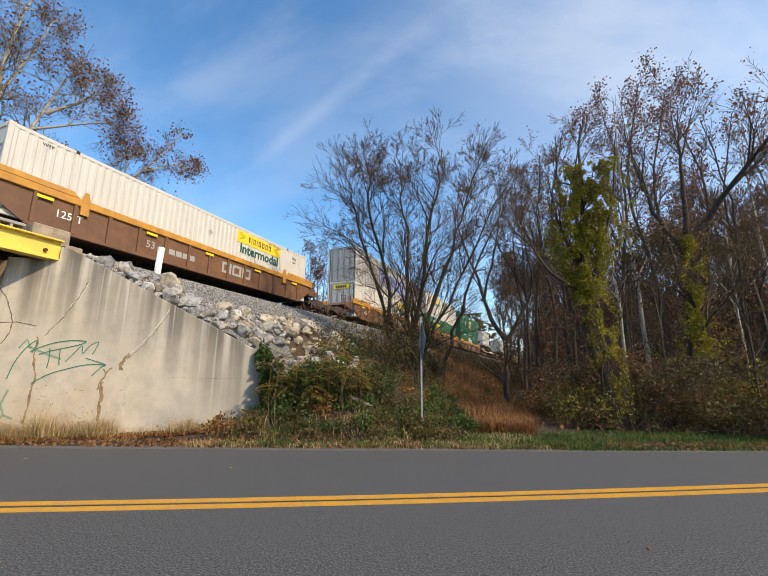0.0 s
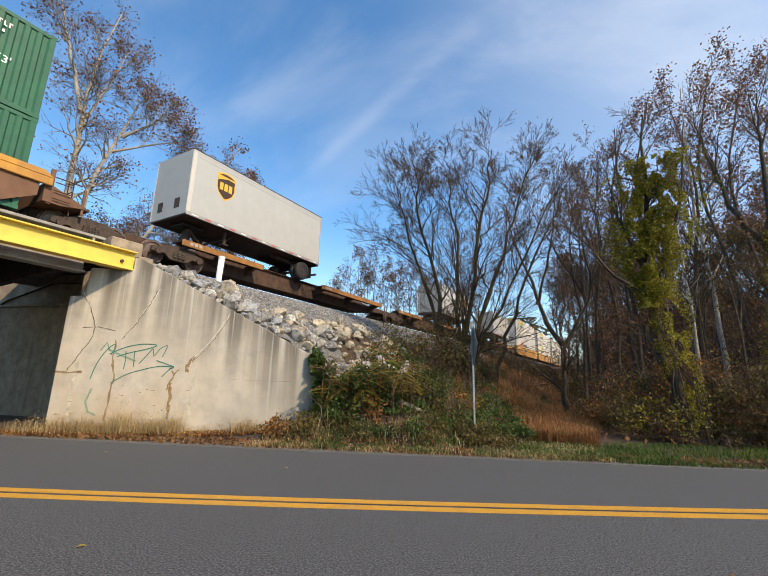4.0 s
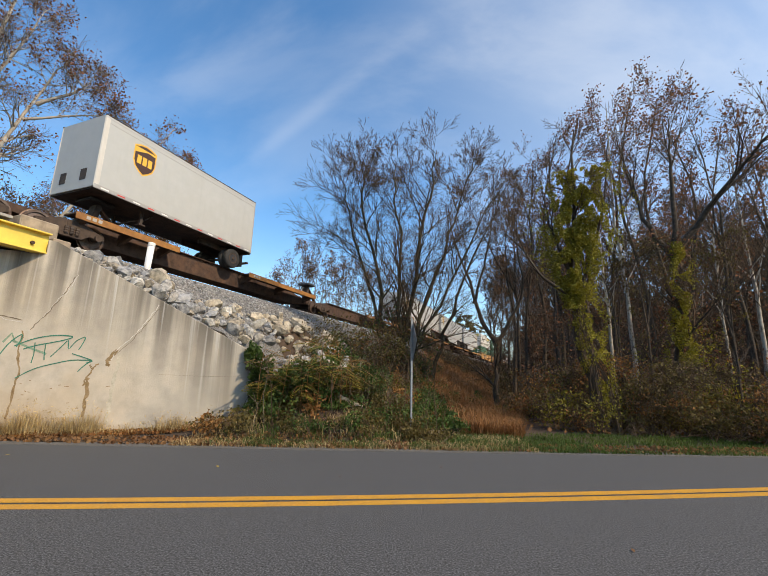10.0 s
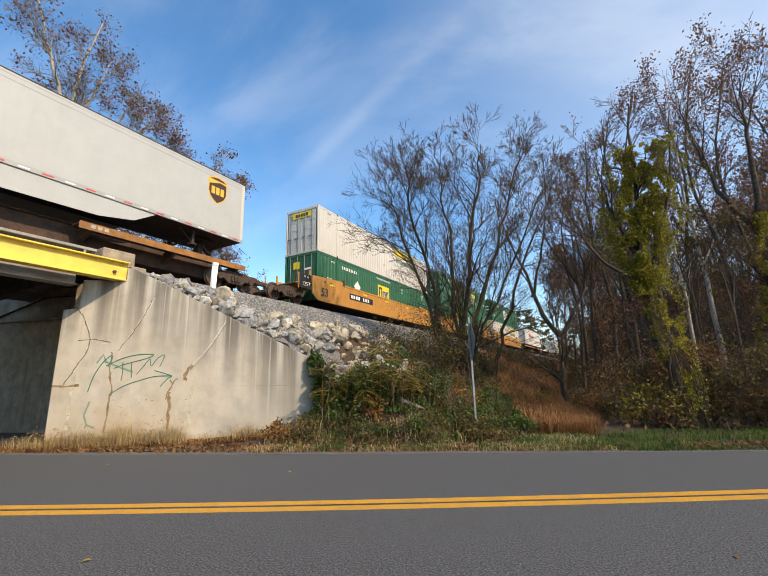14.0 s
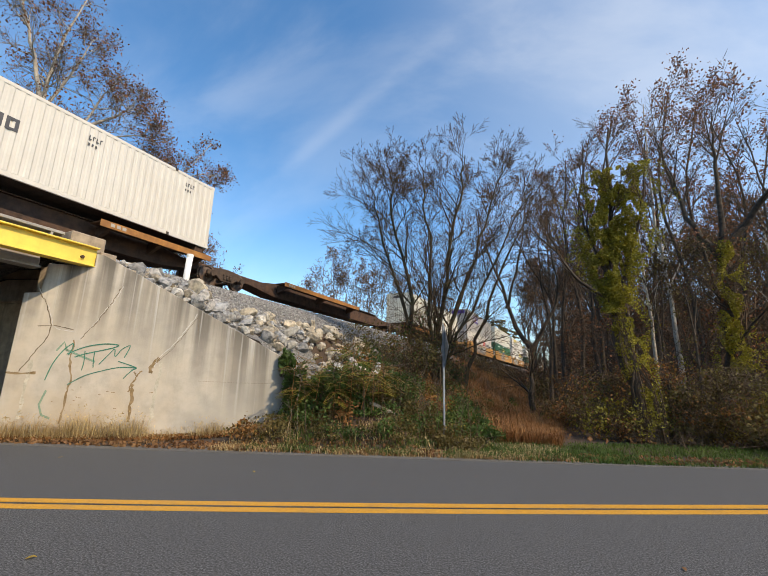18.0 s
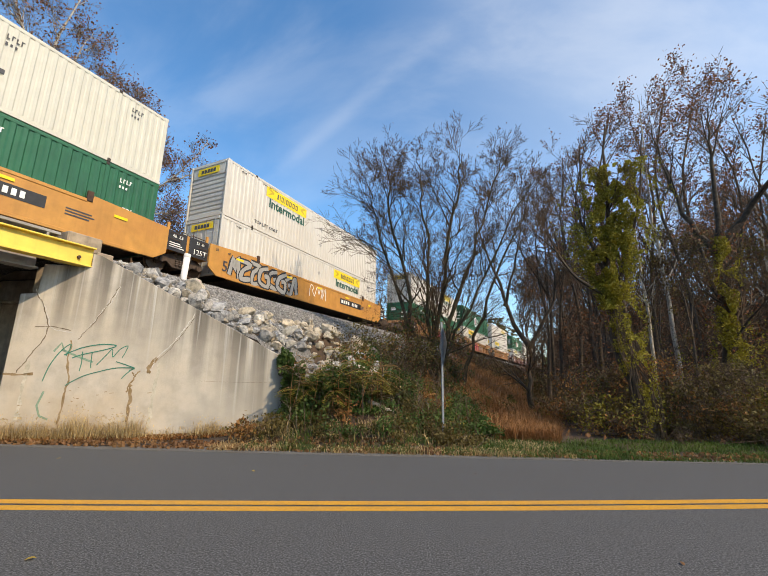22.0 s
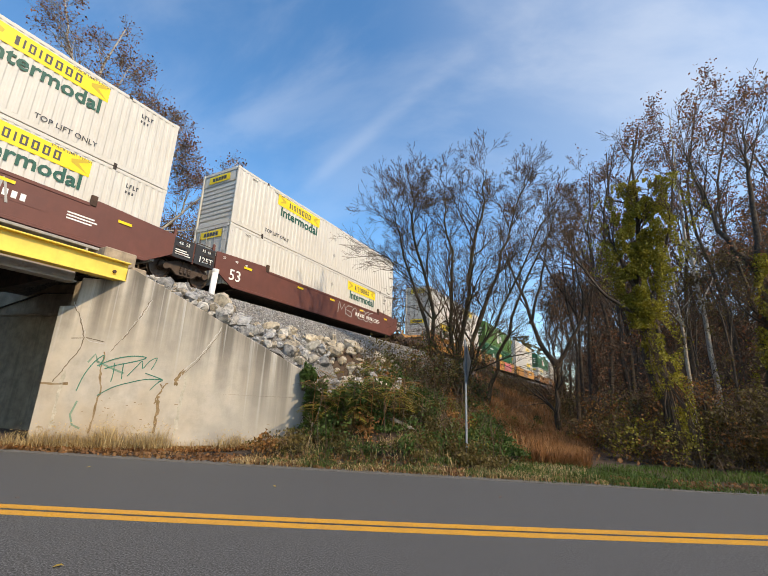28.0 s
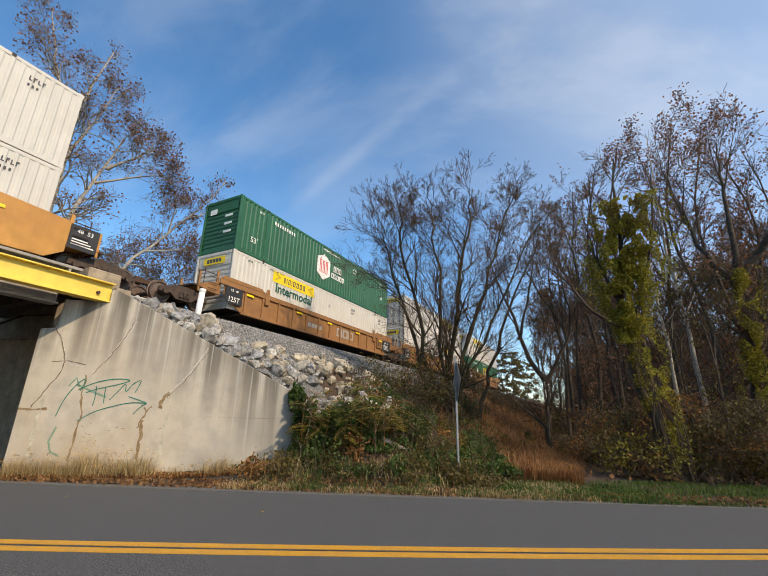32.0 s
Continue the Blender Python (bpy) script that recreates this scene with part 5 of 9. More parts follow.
def truck_parts(parent, x, s_=0.92):
    """A three-piece freight truck with two wheelsets, centred at x."""
    frame_out = [(-1.15, 0.42), (-1.12, 0.62), (-0.85, 0.66), (-0.45, 0.84), (0.45, 0.84), (0.85, 0.66), (1.12, 0.62), (1.15, 0.42), (0.92, 0.40), (0.62, 0.44), (0.36, 0.24), (-0.36, 0.24), (-0.62, 0.44), (-0.92, 0.40)]
    for y in (-1.02, 1.02):
        put("side_frame", kit(("sframe",), lambda: bm_mesh("side_frame", prism([(a, b) for a, b in frame_out], "y", -0.07, 0.07, 0.015), M_TRUCK)), parent, (x, y, 0))
        put("spring_nest", kit(("spring",), spring_nest), parent, (x, y * 1.075, 0))
        for k in (-0.89, 0.89):
            put("bearing_cap", kit(("bcap",), lambda: bm_mesh("bearing_cap", lathe([(0.12, -0.1), (0.12, 0.1)], "y", (0, 0, 0.46), 12), M_TRUCK)), parent, (x + k, y * 1.06, 0))
    for k in (-0.89, 0.89):
        put("axle", kit(("axle",), lambda: bm_mesh("axle", lathe([(0.09, -1.05), (0.09, 1.05)], "y", (0, 0, 0.46), 10), M_DARKSTEEL)), parent, (x + k, 0, 0))
        for y in (-0.72, 0.72):
            put("wheel", kit(("wheel",), lambda: bm_mesh("wheel", lathe([(0.12, -0.09), (0.13, -0.04), (0.36, -0.02), (0.38, -0.065), (0.455, -0.065), (0.46, 0.04), (0.49, 0.05), (0.49, 0.075), (0.14, 0.07), (0.12, 0.09)], "y", (0, 0, 0.46), 24), M_RAIL)), parent, (x + k, y, 0))
    put("bolster", kit(("bolster",), lambda: bm_mesh("bolster", box(-0.2, 0.2, -1.1, 1.1, 0.58, 0.86, 0.03), M_TRUCK)), parent, (x, 0, 0))


def coupler_parts(parent, x, face):
    put("drawbar", kit(("drawbar", face), lambda: bm_mesh("drawbar", box(min(0, face * 0.75), max(0, face * 0.75), -0.1, 0.1, 0.78, 0.98, 0.02), M_RUST)), parent, (x, 0, 0))
    put("knuckle", kit(("knuckle", face), lambda: bm_mesh("knuckle", box(face * 0.9 - 0.17, face * 0.9 + 0.17, -0.17, 0.17, 0.72, 1.02, 0.05), M_RUST)), parent, (x, 0, 0))


def brake_stand(parent, x):
    """Platform, grab irons and ladder at a car's end."""
    put("end_platform", kit(("endplat",), lambda: bm_mesh("end_platform", box(-0.55, 0.55, -1.25, 1.25, 1.04, 1.10), M_DARKSTEEL)), parent, (x, 0, 0))
    put("ladder", kit(("ladder",), ladder), parent, (x, 0, 0))


def end_gear(parent, x, face, paint):
    """Corner posts, grab irons, hand rail and brake rigging between two cars."""
    for y in (-1.33, 1.25):
        put("end_post", kit(("epost", paint.name), lambda: bm_mesh("end_post", box(-0.06, 0.06, 0, 0.08, 0.86, 2.02, 0.01), paint)), parent, (x + face * 0.12, y, 0))
        put("end_post", kit(("epost2", paint.name), lambda: bm_mesh("end_post", box(-0.04, 0.04, 0, 0.06, 0.80, 1.72, 0.01), paint)), parent, (x + face * 1.06, y, 0))
    for z in (1.05, 1.32, 1.59):
        put("grab_iron", kit(("grab",), lambda: bm_mesh("grab_iron", lathe([(0.016, -0.24), (0.016, 0.24)], "x", (0, 0, 0), 6), M_RUST)), parent, (x + face * 0.42, -1.43, z))
    put("hand_rail", kit(("hrail", face), lambda: bm_mesh("hand_rail", lathe([(0.018, min(0.1, face * 0.95) if face < 0 else 0.1), (0.018, max(-0.1, face * 0.95) if face > 0 else -0.1)], "x", (0, -1.30, 1.80), 6), M_RUST)), parent, (x, 0, 0))
    put("brake_lever", kit(("blever",), lambda: bm_mesh("brake_lever", prism([(-0.5, 0.55), (-0.42, 0.5), (0.45, 0.72), (0.5, 0.8), (0.42, 0.82)], "y", -0.03, 0.03), M_TRUCK)), parent, (x + face * 0.7, -0.62, 0))
    put("air_hose", kit(("hose", face), lambda: bm_mesh("air_hose", lathe([(0.03, 0.42), (0.032, 0.6), (0.03, 0.82)], "z", (face * 1.15, -0.45, 0), 8), M_RUBBER)), parent, (x, 0, 0))


def spray_letters(parent, x0, x1, z0, z1, fill, line, y, seed):
    """Thick crossing strokes of spray paint; they form no word."""
    r = random.Random(seed)
    h, x, i = z1 - z0, x0, 0
    while x < x1 - 0.35:
        w = min(r.uniform(0.6, 0.95), x1 - x)
        yy = y - 0.004 * (i % 2)

        def spot(a, b):
            return Vector((x + w * a + r.uniform(-0.07, 0.07), 0, z0 + h * b + r.uniform(-0.06, 0.06)))
        forms = (((0.05, 0.0), (0.1, 0.55), (0.35, 1.0), (0.7, 0.8), (0.55, 0.45), (0.95, 0.05)), ((0.95, 0.9), (0.4, 1.0), (0.1, 0.6), (0.8, 0.45), (0.75, 0.05), (0.1, 0.1)),
                 ((0.05, 0.05), (0.25, 0.95), (0.5, 0.35), (0.75, 1.0), (1.0, 0.0)), ((0.9, 1.0), (0.15, 0.75), (0.1, 0.2), (0.85, 0.0), (0.9, 0.5), (0.5, 0.5)),
                 ((0.0, 1.0), (0.95, 0.9), (0.35, 0.5), (0.3, 0.0), (0.9, 0.1)))
        g = [spot(a, b) for a, b in r.choice(forms)]
        fine = []
        for k in range(len(g) - 1):
            p = [g[max(0, min(len(g) - 1, k + q))] for q in (-1, 0, 1, 2)]
            for f in (0, 0.33, 0.67):
                fine.append(0.5 * ((2 * p[1]) + (p[2] - p[0]) * f + (2 * p[0] - 5 * p[1] + 4 * p[2] - p[3]) * f * f + (3 * p[1] - p[0] - 3 * p[2] + p[3]) * f ** 3))
        fine.append(g[-1])
        if fill:
            ribbon([(q.x, yy, q.z) for q in fine], [r.uniform(0.30, 0.42) for _ in fine], (0, -1, 0), 0.001, line, "spray_patch", parent)
            ribbon([(q.x, yy - 0.002, q.z) for q in fine], [r.uniform(0.17, 0.26) for _ in fine], (0, -1, 0), 0.001, fill, "spray_stroke", parent)
        else:
            ribbon([(q.x, yy, q.z) for q in fine], [r.uniform(0.04, 0.07) for _ in fine], (0, -1, 0), 0.001, line, "spray_stroke", parent)
        x += w * 0.86
        i += 1


def well_car(kind_, ends, art=None, seed=0):
    """One unit of a double-stack well car; x=0 is where the container's lead end stands."""
    paint = {"old": M_OLDWELL, "tan": M_TANWELL, "new": M_ORANGE, "maroon": M_MAROON}[kind_]
    says = {"old": "rusty brown double-stack well car with a yellow-orange top sill", "tan": "tan ribbed double-stack well car with rust streaks",
            "new": "orange smooth-sided double-stack well car", "maroon": "maroon smooth-sided double-stack well car"}[kind_]
    if art:
        says += " and spray-painted graffiti"
    car = empty("well_car", says, "well car", "cars of the train")
    a, b = -0.55, CL + 0.55
    ribbed = kind_ in ("old", "tan")
    for y in (-1.5, 1.5):
        yi = y * 0.93
        if ribbed:
            put("side_plate", kit(("splate", kind_, y), lambda: bm_mesh("side_plate", prism([(a + 1.3, 0.34), (b - 1.3, 0.34), (b - 0.2, 1.0), (b - 0.2, 1.45), (a + 0.2, 1.45), (a + 0.2, 1.0)], "y", min(yi, yi * 1.015), max(yi, yi * 1.015)), paint)), car)
            top = M_SILL if kind_ == "old" else paint
            put("top_sill", kit(("tsill", kind_, y), lambda: bm_mesh("top_sill", box(a - 0.1, b + 0.1, min(y, yi), max(y, yi), 1.40, 1.66, 0.02), top)), car)
            put("bottom_sill", kit(("bsill", kind_, y), lambda: bm_mesh("bottom_sill", box(a + 1.3, b - 1.3, min(y, yi), max(y, yi), 0.26, 0.38, 0.015), paint)), car)
            for i in range(13 if y < 0 else 0):
                x = a + 1.5 + i * (b - a - 3.0) / 12
                put("stiffener", kit(("stiff", kind_, y), lambda: bm_mesh("stiffener", box(-0.06, 0.06, min(y * 0.995, yi), max(y * 0.995, yi), 0.385, 1.395, 0.01), paint)), car, (x, 0, 0))
            for x in (2.4, CL - 2.4):
                put("guide", kit(("guide", kind_, y), lambda: bm_mesh("guide", prism([(-0.14, 1.1), (0.14, 1.1), (0.14, 1.66), (0.05, 1.95), (-0.05, 1.95), (-0.14, 1.66)], "y", min(y * 1.012, y * 0.96), max(y * 1.012, y * 0.96), 0.01), top)), car, (x, 0, 0))
            for x0, x1 in ((a - 0.1, 2.2), (CL - 2.2, b + 0.1)):
                put("side_deck", kit(("sdeck", kind_, y, round(x0, 2)), lambda: bm_mesh("side_deck", prism([(x0, 1.665), (x1, 1.665), (x1 - 0.25, 1.84), (x0 + 0.2, 1.84)], "y", min(y, y * 0.97), max(y, y * 0.97)), top)), car)
        else:
            ch, up = (0.95, 0.78) if kind_ == "maroon" else (0.45, 0.52)
            out = [(a + ch, 0.30), (b - ch, 0.30), (b - 0.12, up), (b + 0.05, up + 0.12), (b + 0.05, 1.72), (CL - 2.3, 1.86), (CL - 2.5, 1.66), (2.5, 1.66), (2.3, 1.86), (a - 0.05, 1.72), (a - 0.05, up + 0.12), (a + 0.12, up)]
            put("side_plate", kit(("splate", kind_, y), lambda: bm_mesh("side_plate", prism(out, "y", min(y * 0.985, yi), max(y * 0.985, yi), 0.012), paint)), car)
            put("top_chord", kit(("tchord", kind_, y), lambda: bm_mesh("top_chord", box(2.52, CL - 2.52, min(y, yi), max(y, yi), 1.56, 1.68, 0.012), paint)), car)
            put("bottom_chord", kit(("bchord", kind_, y), lambda: bm_mesh("bottom_chord", box(a + 1.0, b - 1.0, min(y, yi), max(y, yi), 0.28, 0.40, 0.012), paint)), car)
            for x in (2.35, CL - 2.55):
                put("guide", kit(("guideb", kind_, y), lambda: bm_mesh("guide", box(0, 0.2, min(y * 1.01, y * 0.95), max(y * 1.01, y * 0.95), 1.6, 1.98, 0.015), M_RUST)), car, (x, 0, 0))
        for x in (1.2, 5.0, 8.0, 11.4, 14.8) if y < 0 else ():
            put("reflector", kit(("refl", y), lambda: bm_mesh("reflector", box(-0.24, 0.24, min(y * 1.0, y * 1.004), max(y * 1.0, y * 1.004), 0, 0.1), M_PANELYEL)), car, (x, 0, 1.24 if ribbed else 1.36))
    put("well_floor", kit(("wfloor",), lambda: bm_mesh("well_floor", box(a + 1.4, b - 1.4, -1.39, 1.39, 0.28, 0.36), M_DARKSTEEL)), car)
    for x, face in ((a, -1), (b, 1)):
        put("bulkhead", kit(("bulk", kind_, face), lambda: bm_mesh("bulkhead", prism([(-face * 0.05, 0.9), (face * 0.45, 0.9), (face * 1.1, 1.02), (face * 1.1, 1.12), (face * 0.1, 1.5), (-face * 0.05, 1.5)], "y", -1.36, 1.36, 0.01), paint)), car, (x, 0, 0))
        put("centre_sill", kit(("csill", face), lambda: bm_mesh("centre_sill", box(min(0, face * 1.25), max(0, face * 1.25), -0.35, 0.35, 0.62, 0.98, 0.02), M_DARKSTEEL)), car, (x, 0, 0))
        brake_stand(car, x + face * 0.75)
        end_gear(car, x, face, paint)
    xt = {"first": -2.05, "mid": -1.72, "last": -1.72, "single": -2.05}[ends]
    truck_parts(car, xt)
    if ends in ("first", "single"):
        coupler_parts(car, -2.6, -1)
    if ends in ("last", "single"):
        truck_parts(car, CL + 2.05)
        coupler_parts(car, CL + 2.6, 1)
    ink = M_INKWHITE if kind_ in ("old", "maroon", "tan") else M_INK
    ys = -1.512 if not ribbed else -1.418
    if ribbed:
        if kind_ == "old":
            side_word(car, "125-T", 0.36, ink, 2.0, -1.42, 0.92)
            side_word(car, "53", 0.42, M_SILVER, 5.05, -1.42, 0.86)
        else:
            for x0, x1 in ((-0.32, 0.72), (CL - 1.1, CL + 0.2)):
                part("end_plate", box(x0, x1, -1.505, -1.500, 0.62, 1.42), M_BLACKPAINT, car, "black stencil panel")
            side_word(car, "125T", 0.34, M_INKWHITE, 0.2, -1.512, 0.82)
            side_word(car, "53   48", 0.16, M_INKWHITE, 0.2, -1.512, 1.25)
            side_word(car, "48   53", 0.2, M_INKWHITE, CL - 0.45, -1.512, 1.22)
            for i in range(4):
                bars(car, M_INKWHITE, CL - 0.85, 0.74 + 0.09 * i, (0.8 - 0.1 * (i % 2),), 0.035, 0.1, -1.509)
            part("end_plate", box(CL - 1.9, CL - 1.14, -1.505, -1.500, 0.72, 1.42), paint, car)
            side_word(car, "53", 0.46, M_BLACKPAINT, CL - 1.5, -1.512, 0.98)
        bars(car, M_SILVER, 8.9, 0.66, (0.62, 0.62, 0.62), 0.55, 0.08, -1.424)
        bars(car, M_SILVER, 5.9, 0.72, (0.3, 0.3, 0.3, 0.3), 0.24, 0.05, -1.424)
    else:
        side_word(car, "53", 0.72, ink, 0.5, -1.496, 0.84)
        part("end_plate", box(-1.6, a - 0.06, -1.375, -1.365, 0.86, 1.70), M_BLACKPAINT, car, "black stencil panel")
        part("end_plate", box(b + 0.10, b + 1.0, -1.375, -1.365, 0.86, 1.70), M_BLACKPAINT, car, "black stencil panel")
        side_word(car, "125T", 0.34, M_INKWHITE, -1.05, -1.38, 1.1)
        side_word(car, "53  48", 0.16, M_INKWHITE, -1.05, -1.38, 1.52)
        side_word(car, "48  53", 0.20, M_INKWHITE, b + 0.56, -1.38, 1.5)
        for i in range(3):
            bars(car, M_INKWHITE, b + 0.2, 1.0 + 0.09 * i, (0.7 - 0.1 * i,), 0.04, 0.1, -1.378)
        nx = {"first": 3.1, "mid": 9.6, "last": 10.5, "single": 6.0}[ends]
        bars(car, M_BLACKPAINT if kind_ == "new" else M_MAROON, nx, 0.86, (2.9,), 0.4, 0.1, -1.486)
        bars(car, M_INKWHITE, nx + 0.15, 0.95, (0.2, 0.2, 0.2, 0.2), 0.22, 0.09, -1.492)
        bars(car, M_INKWHITE, nx + 1.6, 0.95, (0.13, 0.13, 0.13, 0.13), 0.22, 0.08, -1.492)
        for x, tx in ((-0.2, "53"), (0.5, "48"), (1.1, "45")):
            side_word(car, tx, 0.17, ink, x, -1.496, 1.52)
        if kind_ == "new" and ends == "mid":
            bars(car, M_INKRED, 6.2 if ends == "mid" else 7.4, 0.72, (0.46, 0.46, 0.46), 0.42, 0.08, -1.494)
        bars(car, ink, CL - 3.1, 0.9, (0.75,), 0.05, 0.1, -1.486)
        bars(car, ink, CL - 3.1, 1.0, (0.9,), 0.05, 0.1, -1.486)
        bars(car, ink, CL - 3.1, 1.1, (0.8,), 0.05, 0.1, -1.486)
    for i, (x0, x1, fill, line) in enumerate(art or ()):
        yy = -1.498 if not ribbed else -1.43
        spray_letters(car, x0, x1, 0.48 if fill else 0.75, 1.46, fill, line or M_BLACKPAINT, yy, seed + i)
    return car


def spine_car(ends, decks=((0.2, 4.6), (9.2, 16.2)), hitch=None, pedestals=False, trucks=(0.3, CL - 0.3)):
    """One unit of a low spine car: a box sill with side platforms."""
    car = empty("spine_car", "rusty brown flat spine car with open side platforms", "spine car", "cars of the train")
    put("spine", kit(("spine",), lambda: bm_mesh("spine", prism([(-1.6, 0.72), (-0.2, 0.62), (1.6, 0.36), (CL - 1.6, 0.36), (CL + 0.2, 0.62), (CL + 1.6, 0.72), (CL + 1.6, 0.98), (CL - 0.6, 0.98), (CL - 2.0, 1.2), (2.0, 1.2), (0.6, 0.98), (-1.6, 0.98)], "y", -0.48, 0.48, 0.01), M_RUST)), car)
    put("spine_cover", kit(("scover",), lambda: bm_mesh("spine_cover", box(2.0, CL - 2.0, -0.6, 0.6, 1.205, 1.24), M_RUST)), car)
    for x0, x1 in decks:
        for y in (-1.32, 1.32):
            yi = y * 0.5
            put("platform", kit(("plat", round(x1 - x0, 1), y), lambda: bm_mesh("platform", box(0, x1 - x0, min(y, yi), max(y, yi), 1.06, 1.10), M_RUST)), car, (x0, 0, 0))
            put("platform_edge", kit(("platedge", round(x1 - x0, 1), y), lambda: bm_mesh("platform_edge", box(0, x1 - x0, min(y * 1.02, y), max(y * 1.02, y), 0.90, 1.16, 0.01), M_PLATEDGE)), car, (x0, 0, 0))
            for k in (0.4, (x1 - x0) / 2, x1 - x0 - 0.4):
                put("bracket", kit(("brk", y), lambda: bm_mesh("bracket", prism([(y * 0.36, 0.6), (y * 0.36, 1.05), (y, 1.05), (y, 0.93)], "x", -0.07, 0.07), M_RUST)), car, (x0 + k, 0, 0))
            bars(car, M_SILVER, x0 + 0.35, 0.98, (0.14, 0.14, 0.14), 0.12, 0.07, -1.352) if y < 0 else None
    for x in (0.2, CL - 0.5) if pedestals else ():
        for y in (-1.2, 0.95):
            put("pedestal", kit(("pedestal",), lambda: bm_mesh("pedestal", prism([(-0.1, 1.11), (0.4, 1.11), (0.32, 1.448), (-0.02, 1.448)], "y", 0, 0.25, 0.01), M_RUST)), car, (x, y, 0))
    if hitch is not None:
        put("hitch_leg", kit(("hleg",), lambda: bm_mesh("hitch_leg", prism([(-0.14, 1.03), (0.14, 1.03), (0.3, 2.1), (0.1, 2.1)], "y", -0.2, 0.2, 0.01), M_DARKSTEEL)), car, (hitch, 0, 0))
        put("hitch_strut", kit(("hstrut",), lambda: bm_mesh("hitch_strut", prism([(0.2, 2.05), (0.34, 2.05), (1.55, 1.05), (1.35, 1.03)], "y", -0.1, 0.1, 0.01), M_RUST)), car, (hitch, 0, 0))
        put("hitch_plate", kit(("hplate",), lambda: bm_mesh("hitch_plate", prism([(-0.35, 2.10), (0.62, 2.10), (0.68, 2.2), (-0.3, 2.24)], "y", -0.45, 0.45, 0.02), M_BLACKPAINT)), car, (hitch, 0, 0))
    truck_parts(car, trucks[0])
    if ends in ("first", "single"):
        coupler_parts(car, -2.1, -1)
    if ends in ("last", "single"):
        truck_parts(car, trucks[1])
        coupler_parts(car, CL + 2.1, 1)
    return car


def trailer(length, front_leads, skirt):
    """A road trailer loaded on a flat car. z=0 is the deck."""
    key = ("trailer", length, front_leads)
    if key in KIT:
        return copy_thing(KIT[key], Matrix.Identity(4))
    t = empty("semi_trailer", ("long" if length > 10 else "short") + " pale grey box trailer with a brown and gold shield badge", "trailer", "trailers on the train")
    L, z0, z1, w = length, 1.18, 4.12, 1.30
    paint = M_TRAILER

    def X(x):
        return x if front_leads else L - x          # distance from the trailer's front end

    def span(x0, x1):
        return min(X(x0), X(x1)), max(X(x0), X(x1))

    for y in (-w, w):
        part("side_panel", box(0.06, L - 0.06, min(y, y * 0.985), max(y, y * 0.985), z0 + 0.1, z1 - 0.12), paint, t)
        part("top_rail", box(0, L, min(y * 1.006, y * 0.97), max(y * 1.006, y * 0.97), z1 - 0.13, z1 - 0.025, 0.012), paint, t)
        part("roof_trim", box(-0.01, L + 0.01, min(y * 1.01, y * 0.96), max(y * 1.01, y * 0.96), z1 - 0.025, z1 + 0.012), M_DARKSTEEL, t)
        a, b = span(-0.015, 0.2)
        part("corner_post", box(a, b, min(y * 1.005, y * 0.94), max(y * 1.005, y * 0.94), z0, z1 - 0.03, 0.03), M_WHITE, t)
        part("moulding", box(0, L, min(y * 1.004, y * 0.98), max(y * 1.004, y * 0.98), z1 - 0.30, z1 - 0.27), M_SILVER, t)
        part("bottom_rail", box(0, L, min(y * 1.006, y * 0.97), max(y * 1.006, y * 0.97), z0 - 0.06, z0 + 0.11, 0.012), M_SILVER, t)
        n_ = int(L / 0.62)
        for i in range(n_ if y < 0 else 0):
            put("reflective_tape", kit(("tape", y, i % 2), lambda: bm_mesh("reflective_tape", box(-0.15, 0.15, min(y * 1.007, y * 1.009), max(y * 1.007, y * 1.009), z0 - 0.01, z0 + 0.04), M_INKRED if i % 2 else M_INKWHITE)), t, (0.4 + (L - 0.8) * i / max(1, n_ - 1), 0, 0))
    part("roof", box(0.03, L - 0.03, -w * 0.97, w * 0.97, z1 - 0.03, z1 + 0.01), M_SILVER, t)
    part("floor", box(0.05, L - 0.05, -w * 0.96, w * 0.96, z0 - 0.05, z0 + 0.06), M_DARKSTEEL, t)
    a, b = span(0.0, 0.05)
    part("front_wall", box(a, b, -w, w, z0, z1, 0.01), paint, t)
    for y in (-0.75, 0.45):
        a, b = span(-0.012, -0.004)
        part("connector_plate", box(a, b, y, y + 0.36, z0 + 0.35, z0 + 0.8), M_DARKSTEEL, t)
    # rear frame and slatted door
    for y in (-w, w - 0.12):
        a, b = span(L - 0.06, L + 0.01)
        part("rear_post", box(a, b, y, y + 0.12, z0, z1, 0.01), M_SILVER, t)
    a, b = span(L - 0.06, L + 0.01)
    part("rear_header", box(a, b, -w + 0.12, w - 0.12, z1 - 0.2, z1, 0.01), M_SILVER, t)
    for i in range(6):
        a, b = span(L - 0.05, L - 0.015)
        part("door_slat", box(a, b, -w + 0.13, w - 0.13, z0 + 0.12 + 0.435 * i, z0 + 0.545 + 0.435 * i, 0.01), M_SILVER, t)
    a, b = span(L - 0.12, L + 0.02)
    part("bumper", box(a, b, -w * 0.98, w * 0.98, z0 - 0.14, z0 + 0.1, 0.015), M_DARKSTEEL, t)
    part("underride_bar", box(a, b, -w * 0.9, w * 0.9, 0.5, 0.6, 0.012), M_DARKSTEEL, t)
    for y in (-0.6, 0.6):
        part("bar_strut", box(a, b, y - 0.04, y + 0.04, 0.6, z0 - 0.14), M_DARKSTEEL, t)
